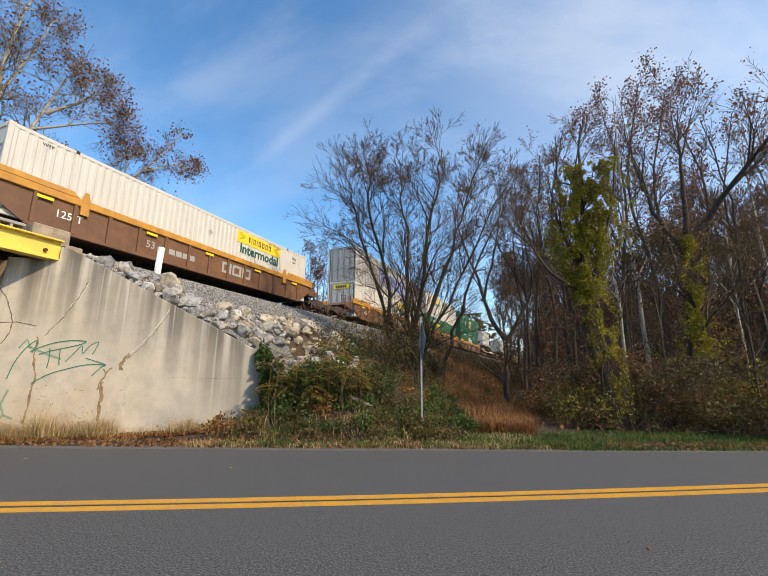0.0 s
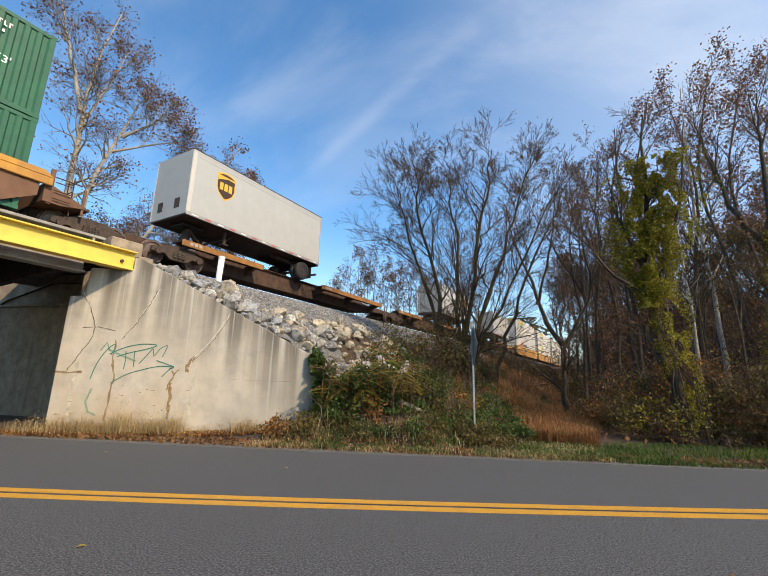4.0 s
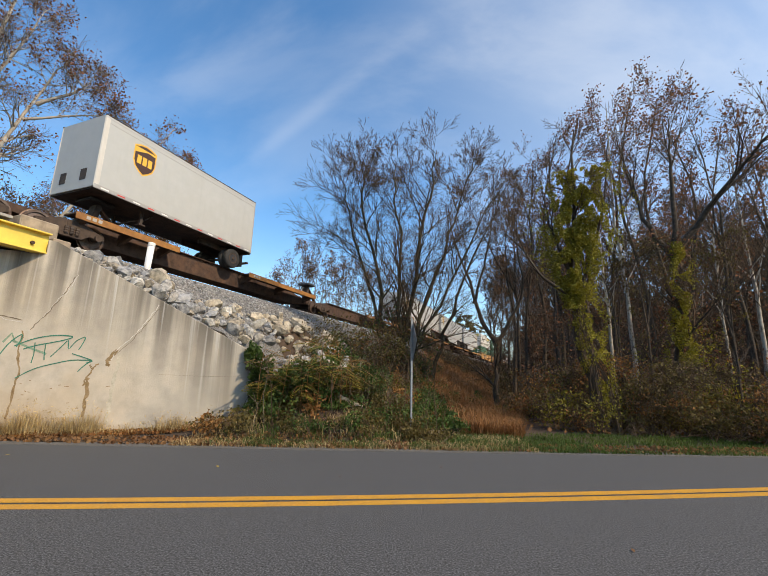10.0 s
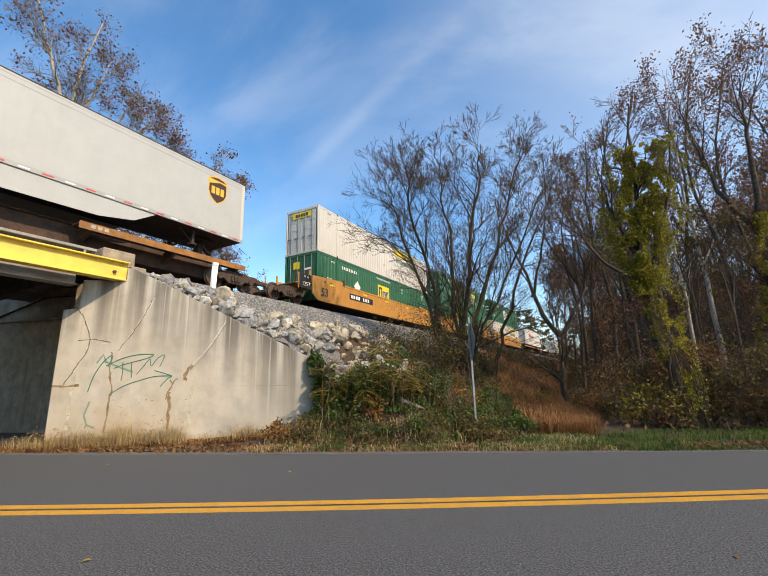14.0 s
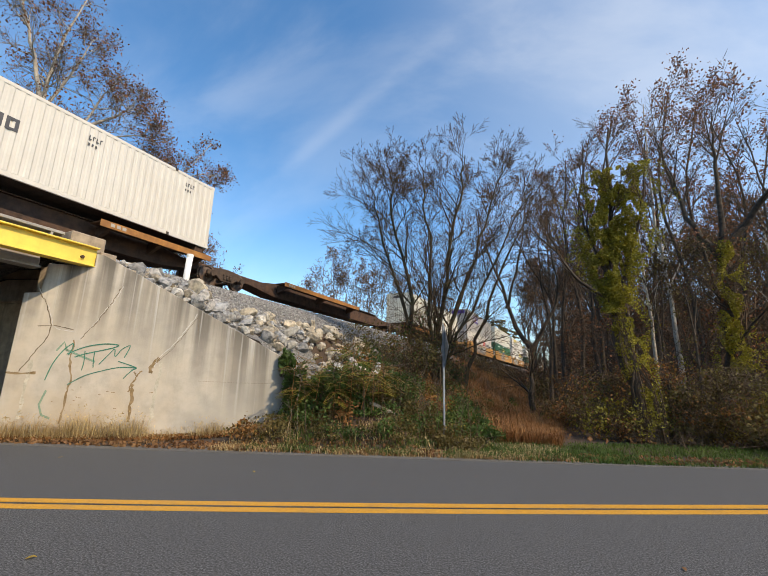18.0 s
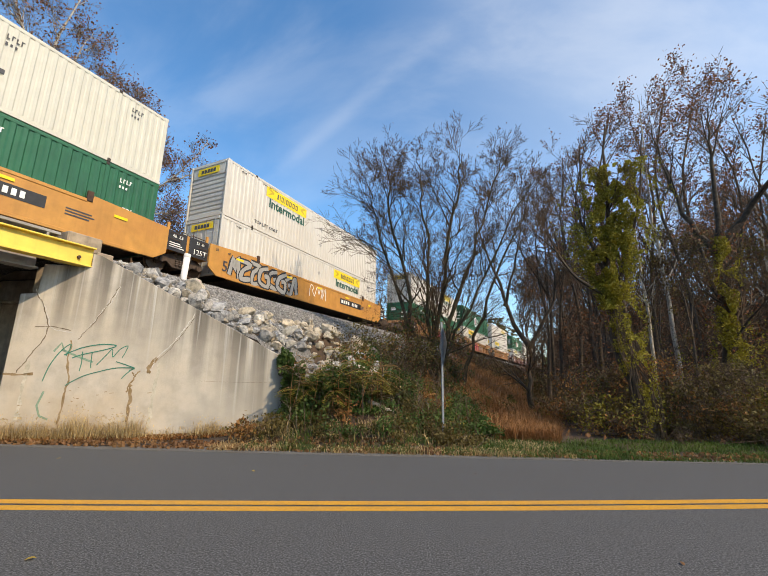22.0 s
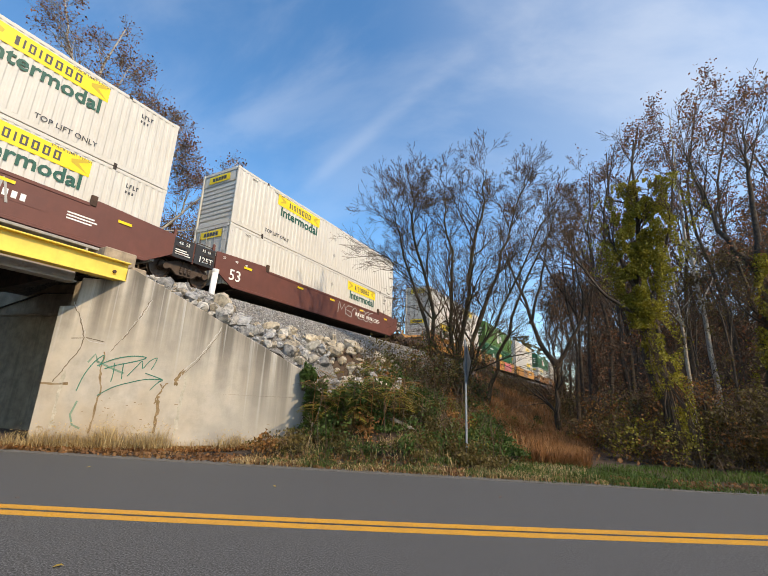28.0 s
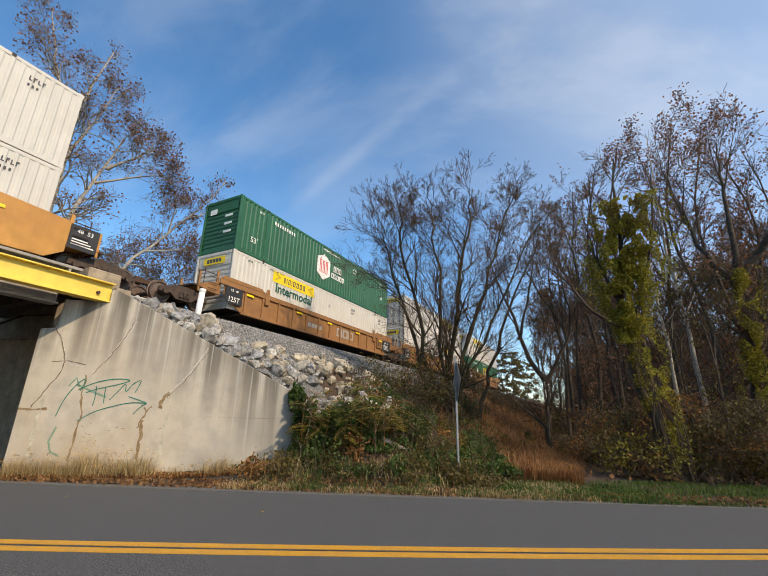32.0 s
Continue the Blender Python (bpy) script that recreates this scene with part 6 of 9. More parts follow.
    for y in (-0.55, 0.55):
        a, b = span(L - 5.2 if L > 10 else L - 3.0, L - 0.3)
        part("frame_rail", box(a, b, y - 0.05, y + 0.05, 0.86, z0 - 0.05), M_DARKSTEEL, t)
    axles = (L - 1.5, L - 2.75) if L > 10 else (L - 1.15,)
    for ax in axles:
        part("axle", lathe([(0.07, -1.1), (0.07, 1.1)], "y", (X(ax), 0, 0.52), 10), M_DARKSTEEL, t)
        for sgn in (-1, 1):
            for y in (1.02, 0.70):
                put("tyre", kit(("tyre",), lambda: bm_mesh("tyre", lathe([(0.3, -0.12), (0.42, -0.135), (0.5, -0.11), (0.515, -0.06), (0.515, 0.06), (0.5, 0.11), (0.42, 0.135), (0.3, 0.12)], "y", (0, 0, 0.52), 28), M_RUBBER, True)), t, (X(ax), sgn * y, 0))
            put("wheel_disc", kit(("disc", sgn), lambda: bm_mesh("wheel_disc", lathe([(0.29, sgn * 1.14), (0.275, sgn * 1.156), (0.24, sgn * 1.146)], "y", (0, 0, 0.52), 20), M_DARKSTEEL)), t, (X(ax), 0, 0))
            # no real recess: a flat black disc paints the shade inside the wheel
            put("wheel_hollow", kit(("hollow", sgn), lambda: bm_mesh("wheel_hollow", lathe([(0.21, sgn * 1.145), (0.2, sgn * 1.150), (0.1, sgn * 1.152)], "y", (0, 0, 0.52), 18), M_BLACKPAINT)), t, (X(ax), 0, 0))
            put("hub", kit(("hub", sgn), lambda: bm_mesh("hub", lathe([(0.09, sgn * 1.150), (0.085, sgn * 1.17), (0.05, sgn * 1.18)], "y", (0, 0, 0.52), 12), M_DARKSTEEL)), t, (X(ax), 0, 0))
        for y in (-1.2, 0.72):
            a, b = span(ax + 0.62, ax + 0.64)
            part("mud_flap", box(a, b, y, y + 0.48, 0.22, 0.86), M_RUBBER, t)
    # landing gear
    lg = 2.3
    for y in (-0.85, 0.85):
        part("landing_leg", box(X(lg) - 0.06, X(lg) + 0.06, y - 0.06, y + 0.06, 0.55, z0 - 0.05, 0.01), M_DARKSTEEL, t)
        part("leg_foot", box(X(lg) - 0.14, X(lg) + 0.14, y - 0.12, y + 0.12, 0.5, 0.55), M_DARKSTEEL, t)
    for q in (-0.85, 0.85):
        part("leg_brace", prism([(X(lg) - 0.03, 0.62), (X(lg) + 0.03, 0.62), (X(lg + 0.55) + 0.03, z0 - 0.05), (X(lg + 0.55) - 0.03, z0 - 0.05)], "y", q * 0.9 - 0.02, q * 0.9 + 0.02), M_DARKSTEEL, t)
    part("leg_crossbar", box(X(lg) - 0.03, X(lg) + 0.03, -0.85, 0.85, 0.72, 0.78), M_DARKSTEEL, t)
    if skirt:
        for y in (-w * 0.97, w * 0.97):
            pts = [(X(4.2), z0 - 0.06), (X(11.9), z0 - 0.06), (X(11.9), 0.34), (X(6.2), 0.40), (X(5.0), 0.62)]
            part("side_skirt", prism(pts, "y", min(y, y * 0.985), max(y, y * 0.985)), paint, t)
    # the shield badge near the front end
    bx, bz = X(1.55 if L > 10 else 1.75), z0 + (2.05 if L > 10 else 1.9)

    def shield(k):
        return [(bx - 0.5 * k, bz + 0.52 * k), (bx - 0.25 * k, bz + 0.62 * k), (bx, bz + 0.66 * k), (bx + 0.25 * k, bz + 0.62 * k), (bx + 0.5 * k, bz + 0.52 * k), (bx + 0.5 * k, bz - 0.12 * k),
                (bx + 0.4 * k, bz - 0.38 * k), (bx + 0.2 * k, bz - 0.56 * k), (bx, bz - 0.68 * k), (bx - 0.2 * k, bz - 0.56 * k), (bx - 0.4 * k, bz - 0.38 * k), (bx - 0.5 * k, bz - 0.12 * k)]
    part("badge_border", prism(shield(1.0), "y", -w - 0.006, -w - 0.001), M_BADGEGOLD, t, "gold shield border")
    part("badge", prism(shield(0.9), "y", -w - 0.011, -w - 0.0065), M_BADGEBROWN, t, "brown shield badge")
    part("badge_band", prism([(bx - 0.45, bz + 0.46), (bx + 0.45, bz + 0.46), (bx + 0.45, bz + 0.36), (bx + 0.1, bz + 0.40), (bx - 0.45, bz + 0.22)], "y", -w - 0.016, -w - 0.0115), M_BADGEGOLD, t)
    for i in range(3):
        part("badge_bar", box(bx - 0.33 + 0.24 * i, bx - 0.15 + 0.24 * i, -w - 0.016, -w - 0.0115, bz - 0.22, bz + 0.13, 0.0), M_BADGEGOLD, t)
    KIT[key] = t
    return t


def run(thing, u, height):
    MOVERS.append((thing, u, height))
    return thing


STACKS = [  # lead end along the track at the start, kind of car, place in the car, lower box, upper box, art
    (5.69, "old", "single", ("white", 11.65, "front"), None, None),
    (29.02, "old", "first", ("white", 11.65, "door"), ("grey", 9.0, "door"), None),
    (48.44, "old", "mid", ("emp", 5.5, "front"), ("white", 4.6, "front"), None),
    (67.85, "old", "last", ("hub", 8.1, "front"), ("emp", 7.9, "front"), None),
    (149.30, "new", "first", ("xpo", 6.4, "front"), ("white", 4.6, "front"), None),
    (169.05, "new", "mid", ("white", 4.6, "front"), ("white", 4.6, "front"), ((4.8, 8.0, M_TANWELL, M_INK), (10.2, 12.0, M_RUST, M_INKRED), (12.0, 15.5, M_SILVER, M_INK))),
    (188.35, "new", "last", ("white", 4.6, "front"), ("white", 4.6, "front"), ((1.8, 6.8, M_BLACKPAINT, M_SILVER), (9.0, 14.7, M_BLACKPAINT, M_SILVER))),
    (301.29, "new", "first", ("emp", 7.9, "door"), ("white", 11.65, "door"), None),
    (320.66, "new", "mid", ("emp", 5.3, "front"), ("emp", 10.8, "door"), ((3.3, 8.0, M_MINT, M_BLACKPAINT), (9.4, 11.4, None, M_INKRED))),
    (339.88, "new", "last", ("white", 11.65, "door"), ("hub", 8.1, "front"), None),
    (422.85, "new", "first", ("xpo", 12.6, "door"), ("fedex", 5.0, "front"), ((3.6, 11.0, M_SILVER, M_BLACKPAINT), )),
    (442.46, "new", "mid", ("emp", 8.2, "door"), ("cream", 7.9, "front"), ((4.6, 8.8, M_SILVER, M_BLACKPAINT), )),
    (461.90, "new", "last", ("white", 11.65, "door"), ("white", 4.6, "front"), ((0.6, 5.8, M_SILVER, M_BLACKPAINT), (6.9, 8.7, None, M_INKWHITE))),
    (485.65, "tan", "first", ("hub", 8.1, "front"), ("white", 11.65, "door"), ((8.0, 12.4, M_PINK, None), )),
    (505.13, "tan", "mid", ("white", 4.6, "front"), ("hub", 8.1, "front"), ((4.0, 9.0, M_PINK, M_OLDWELL), )),
    (524.87, "tan", "last", ("white", 4.6, "front"), ("white", 11.65, "door"), None),
    (548.03, "maroon", "first", ("white", 4.6, "front"), ("hub", 8.1, "front"), None),
    (568.00, "maroon", "mid", ("white", 11.65, "door"), ("white", 11.65, "door"), ((9.5, 11.5, None, M_SILVER), )),
    (587.37, "maroon", "last", ("white", 11.65, "door"), ("white", 4.6, "front"), ((8.6, 13.0, None, M_SILVER), )),
    (611.20, "new", "first", ("white", 4.6, "front"), ("white", 11.65, "door"), ((0.7, 2.9, None, M_BLACKPAINT), (4.6, 6.6, None, M_BLACKPAINT), (8.0, 9.4, None, M_BLACKPAINT), (10.4, 12.0, None, M_BLACKPAINT))),
    (630.59, "new", "mid", ("emp", 8.2, "front"), ("hublight", 8.1, "front"), ((1.2, 6.3, M_OLDWELL, M_CREAM), (10.1, 15.0, M_PINK, M_SILVER))),
    (650.21, "new", "last", ("white", 11.65, "door"), ("white", 11.65, "door"), ((5.6, 9.2, M_OLDWELL, M_SILVER), )),
    (673.76, "tan", "first", ("white", 4.6, "front"), ("hub", 8.1, "front"), None),
    (693.30, "tan", "mid", ("white", 11.65, "door"), ("white", 11.65, "door"), None),
    (712.80, "tan", "last", ("emp", 8.2, "front"), ("white", 4.6, "front"), None),
]
BARE = {}
for i_, (u_, kind__, ends_, low, up_, art_) in enumerate(STACKS):
    if art_ is None and (kind__, ends_) in BARE:
        car_ = copy_thing(BARE[(kind__, ends_)], Matrix.Identity(4))
    else:
        car_ = well_car(kind__, ends_, art_, 31 * i_)
        if art_ is None:
            BARE[(kind__, ends_)] = car_
    run(car_, u_, 0.0)
    run(container(*low), u_, 0.42)
    if up_:
        run(container(*up_), u_, 0.42 + CH + 0.02)

for u_, ends_, hitch_ in ((89.0, "first", 1.0), (107.6, "mid", 14.2), (126.4, "last", 15.4), (209.2, "first", 1.4), (226.6, "mid", -0.6), (243.9, "mid", 1.4), (261.9, "mid", 1.4), (279.7, "last", 14.4)):
    run(spine_car(ends_, ((7.7, 15.8),) if u_ == 226.6 else ((0.2, 4.6), (9.2, 16.2)), hitch_), u_, 0.0)
run(trailer(8.6, True, False), 89.2, 1.13)
run(trailer(8.6, False, False), 116.9, 1.13)
run(trailer(8.6, False, False), 135.4, 1.13)
run(trailer(8.6, True, False), 209.8, 1.13)
run(trailer(16.15, True, True), 244.1, 1.13)
run(trailer(16.15, True, True), 261.7, 1.13)
run(trailer(16.15, False, True), 279.5, 1.13)
for u_, ends_ in ((361.54, "first"), (381.6, "mid"), (401.67, "last")):
    run(spine_car(ends_, ((1.5, 10.0),) if u_ == 381.6 else ((-0.8, 8.5), (11.6, 16.4)), None, u_ != 381.6, (-2.4, CL - 1.9)), u_, 0.0)
run(container("xpo", 7.0, "front"), 361.54, 1.45)
run(container("cream", 7.9, "front"), 401.67, 1.45)

# ---- plants ----
def fast_mesh(name, verts, faces, mat):
    """A mesh from arrays; faces all have the same number of corners."""
    me = bpy.data.meshes.new(name)
    verts, faces = np.asarray(verts, np.float32), np.asarray(faces, np.int32)
    me.vertices.add(len(verts))
    me.vertices.foreach_set("co", verts.ravel())
    k = faces.shape[1]
    me.loops.add(faces.size)
    me.loops.foreach_set("vertex_index", faces.ravel())
    me.polygons.add(len(faces))
    me.polygons.foreach_set("loop_start", np.arange(0, faces.size, k, dtype=np.int32))
    me.polygons.foreach_set("loop_total", np.full(len(faces), k, np.int32))
    me.materials.append(mat)
    me.update(calc_edges=True)
    return me


def tubes(name, paths, mat, sides):
    """Tapered round branches: paths of (points, radii), joined into one mesh."""
    vs, fs, base = [], [], 0
    ang = np.arange(sides) * 2 * np.pi / sides
    ca, sa = np.cos(ang), np.sin(ang)
    for pts, radii in paths:
        pts = np.asarray(pts, float)
        n_ = len(pts)
        d = np.gradient(pts, axis=0)
        d /= np.linalg.norm(d, axis=1, keepdims=True) + 1e-9
        ref = np.array([1.0, 0.0, 0.0]) if abs(d[0][0]) < 0.8 else np.array([0.0, 1.0, 0.0])
        u = np.cross(d, ref)
        u /= np.linalg.norm(u, axis=1, keepdims=True) + 1e-9
        v = np.cross(d, u)
        r = np.asarray(radii)[:, None, None]
        ring = pts[:, None, :] + r * (u[:, None, :] * ca[None, :, None] + v[:, None, :] * sa[None, :, None])
        vs.append(ring.reshape(-1, 3))
        i = np.arange(n_ - 1)[:, None] * sides
        a = np.arange(sides)[None, :]
        b = (a + 1) % sides
        fs.append((np.stack([i + a, i + b, i + sides + b, i + sides + a], -1).reshape(-1, 4)) + base)
        base += n_ * sides
    return fast_mesh(name, np.concatenate(vs), np.concatenate(fs), mat)


def leaves_mesh(name, centres, size, mat, seed, droop=0.3, long=1.5):
    """Many small folded leaves at the given centres."""
    r = np.random.default_rng(seed)
    c = np.asarray(centres, float)
    n_ = len(c)
    a = r.normal(size=(n_, 3))
    a[:, 2] -= droop
    a /= np.linalg.norm(a, axis=1, keepdims=True)
    b = np.cross(a, r.normal(size=(n_, 3)))
    b /= np.linalg.norm(b, axis=1, keepdims=True) + 1e-9
    nn = np.cross(a, b)
    s = (size * r.uniform(0.6, 1.3, n_))[:, None]
    tip, left, right, root = c + a * s * long * 0.5, c + b * s * 0.5 + nn * s * 0.15, c - b * s * 0.5 + nn * s * 0.15, c - a * s * long * 0.5
    v = np.stack([root, left, tip, right], 1).reshape(-1, 3)
    f = np.arange(n_ * 4).reshape(-1, 4)
    return fast_mesh(name, v, f, mat)


def blades_mesh(name, roots, height, width, mat, seed, lean=0.35):
    """Grass blades that bend over."""
    r = np.random.default_rng(seed)
    p = np.asarray(roots, float)
    n_ = len(p)
    h = (np.asarray(height) * r.uniform(0.5, 1.25, n_))[:, None]
    az = r.uniform(0, 2 * np.pi, n_)
    out = np.stack([np.cos(az), np.sin(az), np.zeros(n_)], 1)
    side = np.stack([-np.sin(az), np.cos(az), np.zeros(n_)], 1) * (width * r.uniform(0.7, 1.4, n_))[:, None]
    k = (lean * r.uniform(0.2, 1.6, n_))[:, None]
    up = np.array([0, 0, 1.0])
    mid, tip = p + up * h * 0.6 + out * h * k * 0.3, p + up * h * (1 - 0.35 * k) + out * h * k
    v = np.stack([p - side, p + side, mid + side * 0.7, mid - side * 0.7, tip + side * 0.12, tip - side * 0.12], 1).reshape(-1, 3)
    i = np.arange(n_)[:, None] * 6
    f = np.concatenate([i + np.array([[0, 1, 2, 3]]), i + np.array([[3, 2, 4, 5]])])
    return fast_mesh(name, v, f, mat)


def sprout(r, out, p, d, length, radius, level, spec, top):
    """One branch and its offspring. out collects (points, radii, level)."""
    n_ = 6 if level == 0 else 3 if level == 1 else 1
    pts, rad = [p.copy()], [radius]
    for i in range(n_):
        d = d + r.normal(0, spec["wob"], 3)
        d[2] += spec["lift"] * (0.5 + 0.5 * level)
        d /= np.linalg.norm(d)
        p = p + d * length / n_
        pts.append(p.copy())
        rad.append(max(spec["thin"], radius * (1 - 0.85 * (i + 1) / n_)))
    out.append((pts, rad, level))
    if level >= top:
        return
    for _ in range(spec["kids"][level]):
        t = r.uniform(spec.get("from", 0.2), 1.0)
        i = min(n_ - 1, int(t * n_))
        f = t * n_ - i
        q = pts[i] * (1 - f) + pts[i + 1] * f
        dd = pts[i + 1] - pts[i]
        dd /= np.linalg.norm(dd)
        side = np.cross(dd, r.normal(0, 1, 3))
        side /= np.linalg.norm(side) + 1e-9
        a = radians(r.uniform(*spec["angle"]))
        sprout(r, out, q, dd * math.cos(a) + side * math.sin(a), length * spec["ratio"] * (1.25 - 0.65 * t) * r.uniform(0.7, 1.2), max(spec["thin"], (rad[i] * 0.62)), level + 1, spec, top)


HABIT = dict(wob=0.10, lift=0.06, kids=(7, 6, 4), angle=(22, 48), ratio=0.52, thin=0.005)


def stem_path(r, guide, radius, n_=12, kink=0.25):
    """A smooth stem through a few guide points, tapering."""
    g = [np.asarray(q, float) for q in guide]
    pts = []
    for i in range(len(g) - 1):
        q = [g[max(0, min(len(g) - 1, i + k))] for k in (-1, 0, 1, 2)]
        for f in np.linspace(0, 1, n_ // (len(g) - 1) + 1)[:-1]:
            pts.append(0.5 * ((2 * q[1]) + (q[2] - q[0]) * f + (2 * q[0] - 5 * q[1] + 4 * q[2] - q[3]) * f * f + (3 * q[1] - q[0] - 3 * q[2] + q[3]) * f ** 3) + r.normal(0, radius * kink, 3))
    pts.append(g[-1])
    k = np.linspace(0, 1, len(pts))
    rad = radius * (1 - 0.88 * k ** 0.8)
    rad[0] *= 1.3
    return pts, list(rad)


def tree(seed, stems, spec, branches, reach, bark, twig, label, leaf=None, first=0.3, name="tree", top=2, group=""):
    """Stems with limbs, boughs and twigs. stems: (guide points, radius). leaf: (material, size, share of twigs, leaves a twig)."""
    r = np.random.default_rng(seed)
    thick, thin_ = [], []
    ob = empty(name, label, "tree" if name != "shrub" else "shrub", group)
    tips = []
    for guide, radius in stems:
        pts, rad = stem_path(r, guide, radius, 12, spec.get("kink", 0.25))
        thick.append((pts, rad))
        grown = []
        for _ in range(branches):
            t = first + (1 - first) * r.uniform(0, 1) ** 0.8
            i = min(len(pts) - 2, int(t * (len(pts) - 1)))
            f = t * (len(pts) - 1) - i
            q = np.asarray(pts[i]) * (1 - f) + np.asarray(pts[i + 1]) * f
            dd = np.asarray(pts[i + 1]) - np.asarray(pts[i])
            dd /= np.linalg.norm(dd)
            side = np.cross(dd, r.normal(0, 1, 3))
            side /= np.linalg.norm(side)
            a = radians(r.uniform(*spec["angle"]))
            sprout(r, grown, q, dd * math.cos(a) + side * math.sin(a), reach * (1.2 - 0.75 * t) * r.uniform(0.6, 1.15), max(spec["thin"] * 1.6, rad[i] * 0.45), 0, spec, top)
        for p, q, lv in grown:
            (thick if lv == 0 else thin_).append((p, q))
            if lv >= top - 1:
                tips.append(p)
    put("trunk", tubes("trunk", thick, bark, 6), ob)
    tagged(put("twig_mass", tubes("twig_mass", thin_, twig, 3), ob), "", "", "", "stuff")
    if leaf:
        mat, size, share, each = leaf
        cs = []
        for p in tips:
            if r.random() < share:
                for _ in range(each):
                    i = r.integers(1, len(p))
                    cs.append(p[i] + r.normal(0, max(0.15, size * 0.7), 3))
        if cs:
            tagged(put("leaves", leaves_mesh("leaves", cs, size, mat, seed + 1), ob), "", "", "", "stuff")
    return ob


def polar(az, dist, z=0.0):
    """A place by its bearing to the right of +y, its distance and its height."""
    return np.array([math.sin(radians(az)) * dist, math.cos(radians(az)) * dist, z])


def height_at(el, dist):
    return EYE + dist * math.tan(radians(el))


def aim(az, el, dist):
    return polar(az, dist, height_at(el, dist))


# the bare tree with many stems at the foot of the bank
R0 = 18.6
tree(11, [
    ([aim(-3.6, -0.4, R0), aim(-5.0, 8, R0), aim(-7.0, 18, R0), aim(-8.4, 25, R0 - 0.6), aim(-9.4, 29.6, R0 - 0.8)], 0.150),
    ([aim(-4.0, -0.4, R0), aim(-6.4, 9, R0 + 0.4), aim(-9.5, 19, R0 + 0.6), aim(-11.2, 24, R0 + 0.8), aim(-12.2, 27.5, R0 + 1)], 0.115),
    ([aim(-3.0, -0.4, R0), aim(-2.6, 9, R0 - 0.3), aim(-3.0, 20, R0 - 0.5), aim(-3.8, 26, R0 - 0.4), aim(-4.6, 30, R0 - 0.3)], 0.12),
    ([aim(-2.6, -0.4, R0), aim(-1.4, 10, R0), aim(0.4, 20, R0 - 0.4), aim(1.6, 26.5, R0 - 0.6), aim(2.4, 30.8, R0 - 0.6)], 0.16),
    ([aim(-2.4, -0.4, R0), aim(0.2, 8, R0 + 0.3), aim(3.4, 17, R0 + 0.5), aim(6.2, 24, R0 + 0.6), aim(8.0, 29.5, R0 + 0.6)], 0.15),
    ([aim(-2.2, -0.4, R0), aim(1.0, 7, R0 - 0.6), aim(5.5, 15, R0 - 1.0), aim(10.0, 23, R0 - 1.2), aim(12.0, 26, R0 - 1.2)], 0.096),
], dict(HABIT, kids=(6, 5, 3), angle=(22, 50), lift=0.06, wob=0.11, ratio=0.62, kink=0.75, thin=0.0055), 23, 3.0, M_BARKGREEN, M_TWIG, "bare many-stemmed tree with a few last leaves on the bank", (M_LEAFRUST, 0.045, 0.035, 1), 0.13, "tree", 3)
# the stem that leans to the right beside it
tree(12, [([aim(1.3, -1.0, 22.3), aim(3.0, 4, 22.0), aim(5.3, 11, 21.6), aim(9.0, 19, 21.2), aim(13.0, 26, 21.0)], 0.15)],
     dict(HABIT, kids=(6, 5, 4), angle=(26, 62), wob=0.15, kink=0.6), 14, 3.2, M_BARKGREEN, M_TWIG, "bare leaning tree on the bank", None, 0.35)
# the forked tree
RF = 20.9
tree(13, [
    ([polar(10.1, RF, 0), aim(10.2, 0, RF), aim(10.5, 4.8, RF)], 0.2),
    ([aim(10.5, 4.6, RF), aim(8.6, 7.5, RF), aim(7.0, 13, RF), aim(5.2, 18, RF), aim(4.2, 23, RF)], 0.15),
    ([aim(7.6, 10, RF), aim(9.0, 15, RF), aim(10.4, 21, RF), aim(10.8, 27, RF)], 0.09),
    ([aim(10.5, 4.6, RF), aim(12.6, 8, RF - 0.2), aim(14.2, 12, RF - 0.4), aim(13.6, 17, RF - 0.5), aim(13.8, 22, RF - 0.5)], 0.12),
    ([aim(11.6, 6.2, RF), aim(13.8, 8.6, RF), aim(15.2, 11.5, RF)], 0.06),
], dict(HABIT, kids=(6, 6, 4), lift=0.05), 9, 2.4, M_BARK, M_TWIG, "forked bare tree with dark grey bark", None, 0.3)
# the tree wrapped in vines
RV = 15.2
vine_tree = tree(14, [
    ([polar(23.0, RV, 0), aim(22.0, 0, RV), aim(20.6, 6, RV), aim(20.6, 14, RV + 0.2), aim(21.4, 24, RV + 0.3), aim(22.0, 31, RV + 0.3)], 0.22),
    ([aim(20.5, 9, RV), aim(22.6, 15, RV), aim(24.6, 21, RV), aim(26.0, 29, RV)], 0.1),
    ([aim(20.4, 13, RV), aim(18.4, 19, RV), aim(17.0, 26, RV)], 0.08),
    ([aim(20.4, 10.5, RV), aim(17.0, 13.0, RV - 0.4), aim(14.0, 17.5, RV - 0.8), aim(12.2, 19.5, RV - 1.0)], 0.08),
], dict(HABIT, kids=(6, 5, 4)), 10, 2.4, M_BARK, M_TWIG, "dark tree wrapped in yellow-green vines beside the road", None, 0.35)


